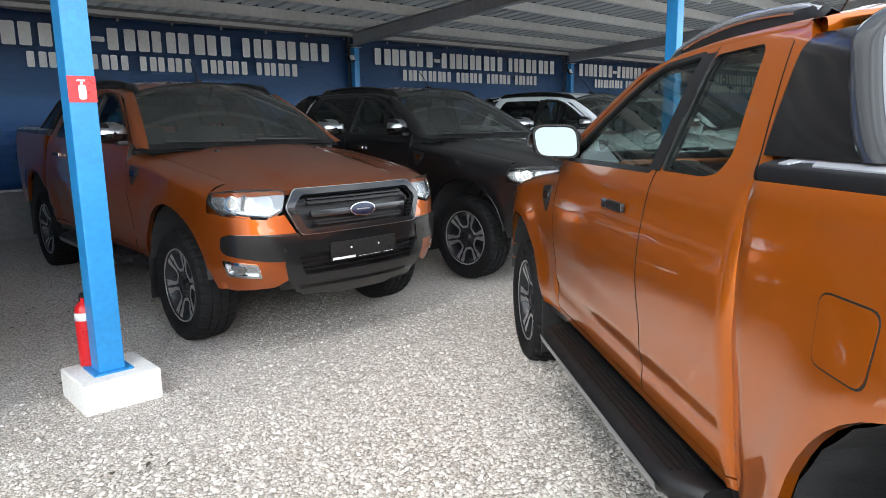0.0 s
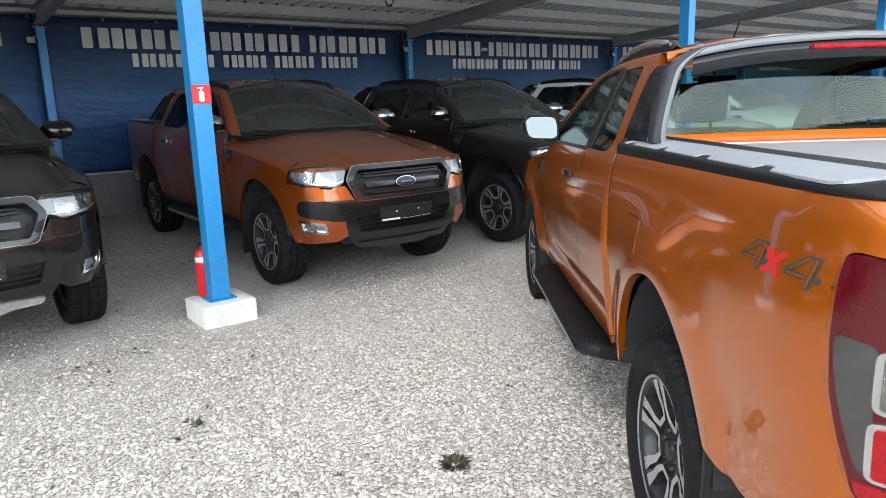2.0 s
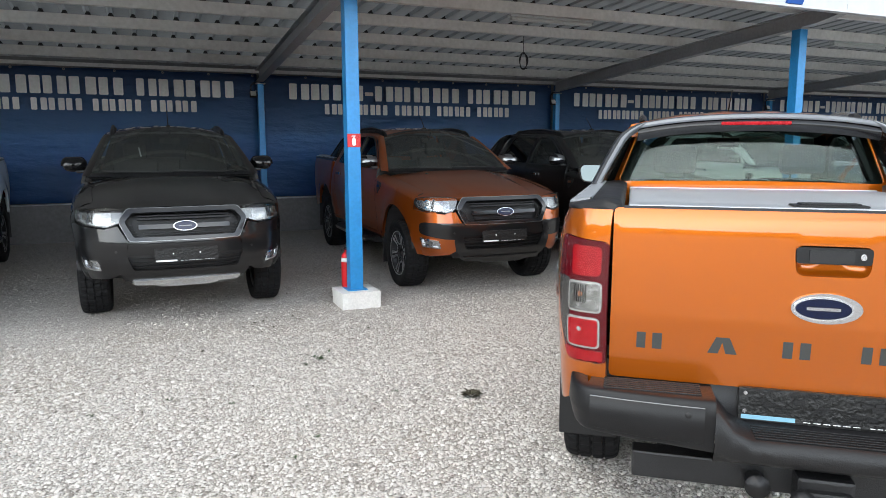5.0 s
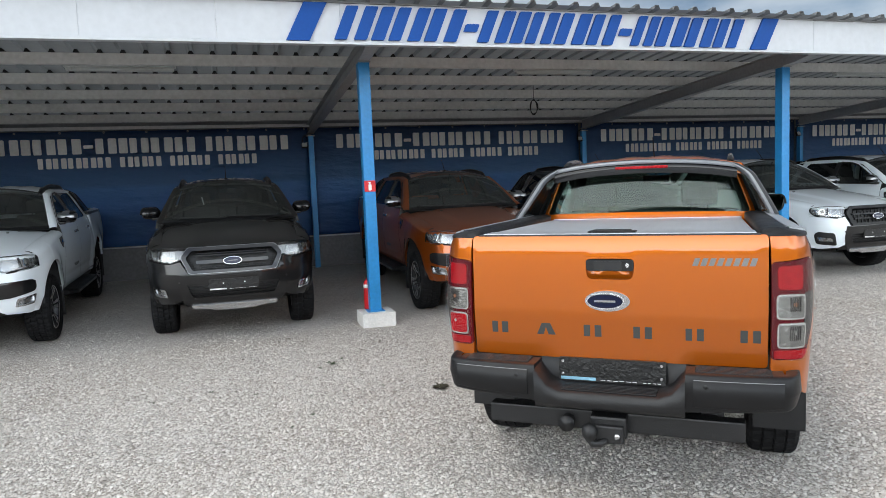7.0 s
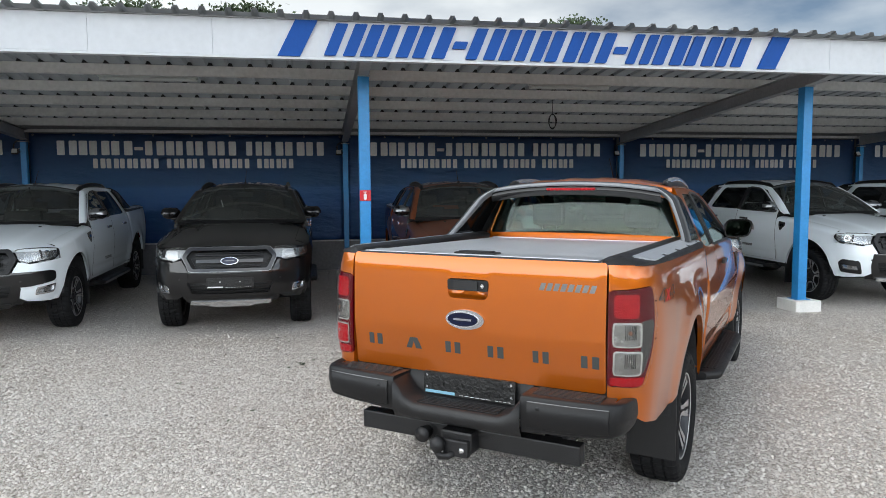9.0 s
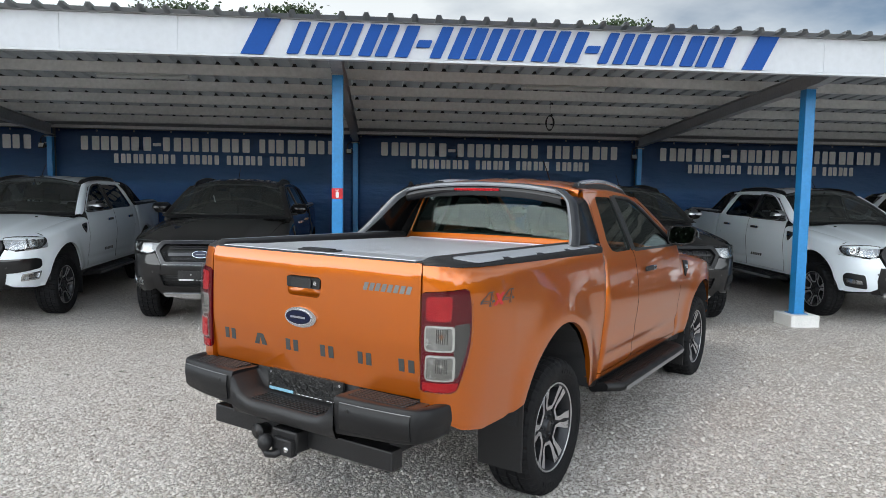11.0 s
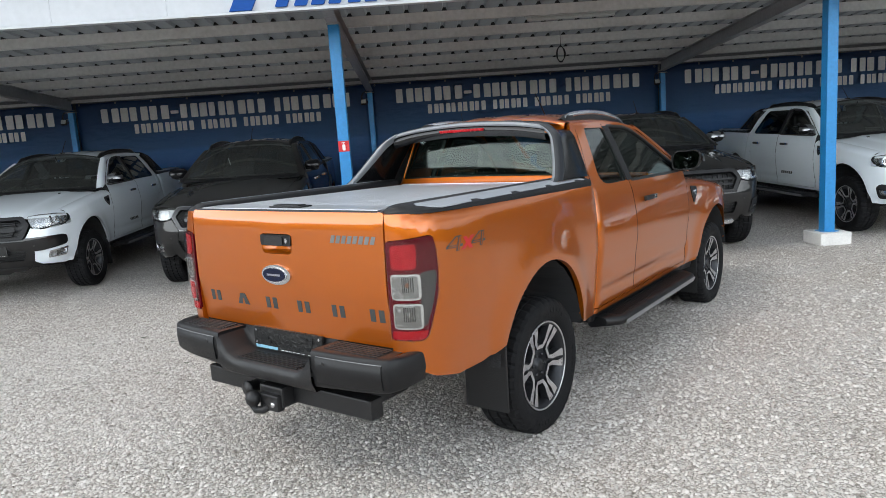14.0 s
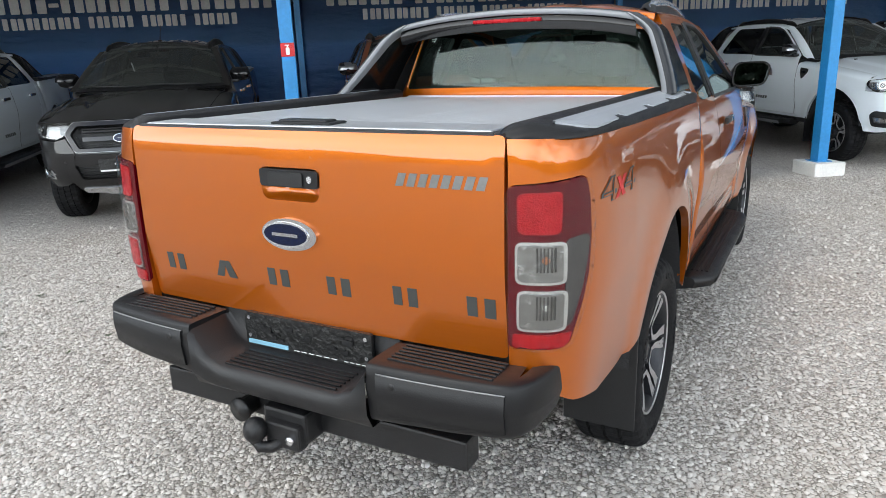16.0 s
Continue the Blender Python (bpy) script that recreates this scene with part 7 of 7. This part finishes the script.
    for k in range(6):
        b.add("tread", lambda: add_box(bmesh.new(), -0.22, -0.0045, 0, 0.22, 0.0045, 0.007, None, 0.002), M_TRIM, cs, "", "step_tread", Matrix.Translation((0, -1.078 - k * 0.021, 0.6225)))
        for i, s in enumerate((1, -1)):
            b.add("tread", lambda: add_box(bmesh.new(), -0.16, -0.0045, 0, 0.16, 0.0045, 0.007, None, 0.002), M_BLACK, ends[i], "", "end_tread", Matrix.Translation((s * 0.545, -1.052 - k * 0.020, 0.7385)))
    for s in (1, -1):
        for k, u in enumerate((0.43, 0.68)):
            b.add("parking_sensor", lambda s=s, u=u: revolve(bmesh.new(), [(0, 0.006), (0.010, 0.006), (0.0125, 0.0)], "z", 14, pose(s * u, -1.2095 + 0.03 * ((u - 0.345) / 0.375) ** 2, 0.69, 90)), M_BLACK, ends[0 if s > 0 else 1], "", ("rsensor", s, k))
    plate_holder(b, lambda x, z: (x, -1.032, z), 0.632, 0.748, 0.255, (0, -1, 0))
    b.add("rear_panel", lambda: add_box(bmesh.new(), -0.70, -1.010, 0.56, 0.70, -0.96, 0.80), M_BLACK)
    def tow():
        bm = bmesh.new()
        add_box(bm, -0.600, -1.105, 0.410, 0.600, -1.025, 0.505, None, 0.008)
        for s in (-1, 1):
            add_box(bm, s * 0.45 - 0.03, -1.05, 0.41, s * 0.45 + 0.03, -0.7, 0.50)
        return bm
    tb = b.add("tow_bar", tow, M_BLACK, None, "black square tow bar")
    b.add("ball_mount", lambda: add_box(add_box(bmesh.new(), -0.085, -1.18, 0.40, 0.085, -1.08, 0.505, None, 0.012), -0.06, -1.205, 0.385, 0.075, -1.16, 0.47, None, 0.01), M_BLACK, tb)
    b.add("tow_ball", lambda: add_tube(revolve(bmesh.new(), [(0.018, -0.03), (0.020, -0.022), (0.034, -0.006), (0.038, 0.018), (0.031, 0.042), (0.014, 0.054), (0, 0.056)], "z", 20, pose(-0.078, -1.228, 0.428)), [(0.0, -1.185, 0.405), (-0.03, -1.212, 0.386), (-0.066, -1.226, 0.385), (-0.078, -1.228, 0.410)], 0.019, 10), M_BLACK, tb)
    b.add("socket", lambda: revolve(bmesh.new(), [(0, -0.03), (0.032, -0.03), (0.034, 0.02), (0.04, 0.022), (0.04, 0.035), (0, 0.04)], "z", 18, pose(-0.20, -1.135, 0.452, 90)), M_BLACK, tb)
    b.add("bolt", lambda: revolve(bmesh.new(), [(0, 0.012), (0.014, 0.012), (0.014, 0.0)], "z", 6, pose(0.045, -1.206, 0.425, 90)), M_SILVER, tb)
    return root


HERO = build_pickup("bright orange metallic extended-cab pickup with an aluminium bed cover", M_ORANGE, pose(1.995, -0.642, 0.045, 0, 0, 51.61 - 90) @ pose(0, 0, 0, -0.4, 0.25), "extra", hero=True)


def parked(x, y, a):
    """Pose on the slope under the canopy."""
    return pose(x, y, 0.05 + 0.016 * (y - 2.8), 0, 0, a - 90) @ pose(0, 0, 0, -0.92)


for words, coat, x, y, a, opts in (
    ("dusty orange double-cab pickup with a grey front bumper", M_ORANGE_DUSTY, 2.772, 7.466, -90.2, dict(skid=M_BUMPER)),
    ("dusty black double-cab pickup with a silver lower bumper bar", M_BLACKPAINT, -0.417, 7.48, -89.5, dict(tag=True, cap=M_GLOSSBLACK)),
    ("dark grey double-cab pickup with newer grille and fog lamps", M_GREYPAINT, 5.376, 7.377, -90, dict(late=True)),
    ("white double-cab pickup with a black grille and bumper wings", M_WHITEPAINT, -3.342, 7.68, -88.6, dict(grille=M_TRIM, skid=M_BUMPER)),
    ("white double-cab pickup with square black fog lamp pods", M_WHITEPAINT, 8.67, 7.5, -90, dict(late=True, tag=True)),
    ("white double-cab pickup parked beside the other white one", M_WHITEPAINT, 11.25, 7.3, -90, dict(late=True)),
    ("black double-cab pickup parked beside the white one", M_BLACKPAINT, -6.2, 7.5, -90, {}),
):
    build_pickup(words, coat, parked(x, y, a), "double", **opts)

# ---- yard: loose chips, weeds, trees ----
def build_chips():
    """Loose limestone chips over the part of the yard that the walk passes nearest."""
    rng = np.random.default_rng(11)
    base = np.array([(0.5, 0, 0.05), (0.15, 0.48, 0), (-0.42, 0.28, 0.02), (-0.38, -0.34, 0), (0.2, -0.45, 0.03), (0.02, 0.02, 0.42), (0.05, -0.03, -0.3)])
    tris = np.array([(0, 1, 5), (1, 2, 5), (2, 3, 5), (3, 4, 5), (4, 0, 5)])
    zones = ((-4.2, 6.2, -4.9, 3.8, 150000, 0.010, 0.022), (-2.4, 4.2, -4.4, 3.2, 130000, 0.008, 0.018), (-7.0, 10.5, 2.6, 9.0, 110000, 0.008, 0.016), (5.0, 10.5, -4.0, 3.8, 30000, 0.011, 0.024), (-8.0, -3.0, -3.5, 3.8, 24000, 0.011, 0.024))
    vs, fs, k = [], [], 0
    for x0, x1, y0, y1, n, r0, r1 in zones:
        xy = rng.uniform((x0, y0), (x1, y1), (n, 2))
        rim = np.minimum(np.minimum(xy[:, 0] - x0, x1 - xy[:, 0]), np.minimum(xy[:, 1] - y0, y1 - xy[:, 1]))
        xy = xy[rim > rng.uniform(0, 1.3, n)]
        n = len(xy)
        size = rng.uniform(r0, r1, n) * rng.uniform(0.8, 1.25, n)
        turn, tip = rng.uniform(0, 6.283, n), rng.normal(0, 0.35, n)
        z = np.array([ground_z(x, y) for x, y in xy]) + size * 0.22
        p = base[None] * rng.uniform(0.7, 1.2, (n, 7, 1)) * (size * 1.25)[:, None, None]
        p[:, :, 2] *= 0.8
        c, s_ = np.cos(tip)[:, None], np.sin(tip)[:, None]
        yy, zz = p[:, :, 1] * c - p[:, :, 2] * s_, p[:, :, 1] * s_ + p[:, :, 2] * c
        c, s_ = np.cos(turn)[:, None], np.sin(turn)[:, None]
        q = np.stack((p[:, :, 0] * c - yy * s_ + xy[:, :1], p[:, :, 0] * s_ + yy * c + xy[:, 1:], zz + z[:, None]), 2)
        vs.append(q.reshape(-1, 3))
        fs.append((tris[None] + (k + 7 * np.arange(n))[:, None, None]).reshape(-1, 3))
        k += 7 * n
    v, f = np.concatenate(vs), np.concatenate(fs)
    me = bpy.data.meshes.new("gravel_chips")
    me.vertices.add(len(v))
    me.vertices.foreach_set("co", v.ravel())
    me.loops.add(len(f) * 3)
    me.loops.foreach_set("vertex_index", f.ravel())
    me.polygons.add(len(f))
    me.polygons.foreach_set("loop_start", np.arange(len(f)) * 3)
    me.update(calc_edges=True)
    me.materials.append(M_CHIP)
    tagged(new("gravel_chips", me), "loose pale limestone chips over the yard", "gravel", kind="stuff")


build_chips()


def build_weed(x, y, r, n, mat, words, seed):
    rnd = random.Random(seed)
    bm = bmesh.new()
    z = ground_z(x, y)
    for k in range(n):
        a, ln = rnd.uniform(0, 6.283), r * rnd.uniform(0.5, 1.0)
        d = Vector((math.cos(a), math.sin(a), 0))
        w = Vector((-d.y, d.x, 0)) * r * rnd.uniform(0.08, 0.16)
        lift = rnd.uniform(0.2, 0.8)
        o = Vector((x, y, z)) + d * r * 0.05
        m1, tip = o + d * ln * 0.55 + Vector((0, 0, ln * lift * 0.6)), o + d * ln + Vector((0, 0, ln * lift * 0.5 + 0.006))
        v = [bm.verts.new(p) for p in (o, m1 - w, tip, m1 + w)]
        bm.faces.new(v)
    part_ob = part("weed", bm, mat)
    tagged(part_ob, words, "weed", "weeds in the gravel")


M_DRY = material("dry_leaf", (0.06, 0.055, 0.035), 0.8, 0, 8, 0.3)
build_weed(1.14, 0.79, 0.085, 60, M_DRY, "flat dark withered weed growing in the gravel", 1)
for i, (x, y, r) in enumerate(((0.42, 2.02, 0.035), (0.55, 2.12, 0.03), (0.16, 1.02, 0.03), (0.72, 1.05, 0.03), (1.9, 1.25, 0.028), (0.1, 0.55, 0.03), (-1.6, -2.4, 0.05), (-0.05, 0.35, 0.028), (1.25, 1.75, 0.025))):
    build_weed(x, y, r, 22, M_LEAF, "small green weed growing in the gravel", 20 + i)


def build_tree(x, y, h, seed):
    rnd = random.Random(seed)
    tree = tagged(new("tree"), "leafy green tree rising behind the canopy roof", "tree", "trees behind the canopy")
    tree.location = (x, y, 0)
    bm = bmesh.new()
    add_tube(bm, [(0, 0, 0), (0.1, 0.05, h * 0.3), (0.0, 0.1, h * 0.6), (0.1, 0, h * 0.9)], [0.22, 0.17, 0.10, 0.03], 10)
    tips = []
    for k in range(12):
        a, z0 = rnd.uniform(0, 6.283), h * rnd.uniform(0.35, 0.8)
        ln = (h - z0) * rnd.uniform(0.5, 0.9) + 0.5
        e = Vector((math.cos(a) * ln * 0.3, math.sin(a) * ln * 0.3, min(h * 0.98, z0 + ln * 0.75)))
        add_tube(bm, [(0.05, 0.05, z0), tuple(Vector((0, 0, z0)).lerp(e, 0.5) + Vector((0, 0, 0.15))), tuple(e)], [0.06, 0.04, 0.012], 6)
        tips.append(e)
    tips.append(Vector((0.1, 0, h * 0.95)))
    part("trunk", bm, M_BARK, tree)
    bm = bmesh.new()
    for e in tips:
        for k in range(420):
            o = e + Vector((rnd.gauss(0, 0.34), rnd.gauss(0, 0.34), rnd.gauss(0, 0.3)))
            if o.z > h:
                o.z = h - rnd.random() * 0.4
            u = Vector((rnd.gauss(0, 1), rnd.gauss(0, 1), rnd.gauss(0, 1))).normalized() * 0.085
            w = u.cross(Vector((rnd.gauss(0, 1), rnd.gauss(0, 1), rnd.gauss(0, 1)))).normalized() * 0.05
            bm.faces.new([bm.verts.new(o + p) for p in (-u, w, u, -w)])
    part("crown", bm, M_LEAF, tree)


for i, (x, y, h) in enumerate(((-5.7, 22, 8.6), (-1.9, 22, 8.55), (10.8, 22, 8.5))):
    build_tree(x, y, h, 50 + i)


def build_far_trees():
    """A low line of trees across the far side of the yard."""
    rnd = random.Random(9)
    bm = bmesh.new()
    for k in range(60000):
        x = rnd.uniform(-110, 110)
        top = 4.4 + 0.8 * math.sin(x * 0.13) + 0.5 * math.sin(x * 0.31 + 1)
        side = rnd.gauss(0, 1.2)
        # both side arms are unseen, added for a dark band in the bodywork's reflections
        place = (x, -46 + side) if abs(x) < 48 else (math.copysign(48 + side * 0.5, x), -46 + (abs(x) - 48))
        o = Vector((*place, rnd.random() ** 0.8 * top))
        u = Vector((rnd.gauss(0, 1), rnd.gauss(0, 1), rnd.gauss(0, 1))).normalized() * 0.30
        w = u.cross(Vector((rnd.gauss(0, 1), rnd.gauss(0, 1), rnd.gauss(0, 1)))).normalized() * 0.2
        bm.faces.new([bm.verts.new(o + p) for p in (-u, w, u, -w)])
    tagged(part("far_trees", bm, M_FARLEAF), "distant line of green trees beyond the yard", "trees", kind="stuff")


build_far_trees()


def build_litter():
    """Dark dead leaves and grit that have gathered along the canopy's edge and under it."""
    rnd = random.Random(31)
    bm = bmesh.new()
    heaps = ((0.13, 3.15, 0.16, 14), (0.23, 2.85, 0.10, 7), (0.56, 3.25, 0.20, 14), (0.99, 2.72, 0.12, 6), (-2.26, 7.6, 0.5, 40), (-1.64, 6.03, 0.35, 26), (-2.08, 5.53, 0.3, 20), (-1.5, 8.35, 0.6, 40), (-0.38, 2.52, 0.12, 3), (1.6, 5.6, 0.5, 30), (4.1, 5.9, 0.5, 26), (0.6, 4.4, 0.5, 26))
    for hx, hy, r, n in heaps:
        for k in range(n):
            x, y = rnd.gauss(hx, r * 0.6), rnd.gauss(hy, r * 0.35)
            o = Vector((x, y, ground_z(x, y) + rnd.uniform(0.010, 0.018)))
            a, ln, wd = rnd.uniform(0, 6.283), rnd.uniform(0.009, 0.024), rnd.uniform(0.3, 0.6)
            u = Vector((math.cos(a), math.sin(a), rnd.uniform(-0.2, 0.3))) * ln
            w = Vector((-math.sin(a), math.cos(a), rnd.uniform(-0.3, 0.3))) * ln * wd
            bm.faces.new([bm.verts.new(o + p) for p in (-u, w - u * 0.2, w * 0.7 + u * 0.5, u, u * 0.4 - w, -w * 0.8 - u * 0.3)])
    tagged(part("leaf_litter", bm, M_DRY), "dark dead leaves and grit scattered on the gravel", "leaf litter", kind="stuff")


build_litter()
for i, (x, y, r) in enumerate(((0.44, 1.96, 0.05), (0.33, 1.86, 0.035), (-0.27, 1.26, 0.03), (-1.06, 1.43, 0.03), (-0.62, 1.52, 0.03))):
    build_weed(x, y, r, 26, M_LEAF, "small green weed growing in the gravel", 70 + i)
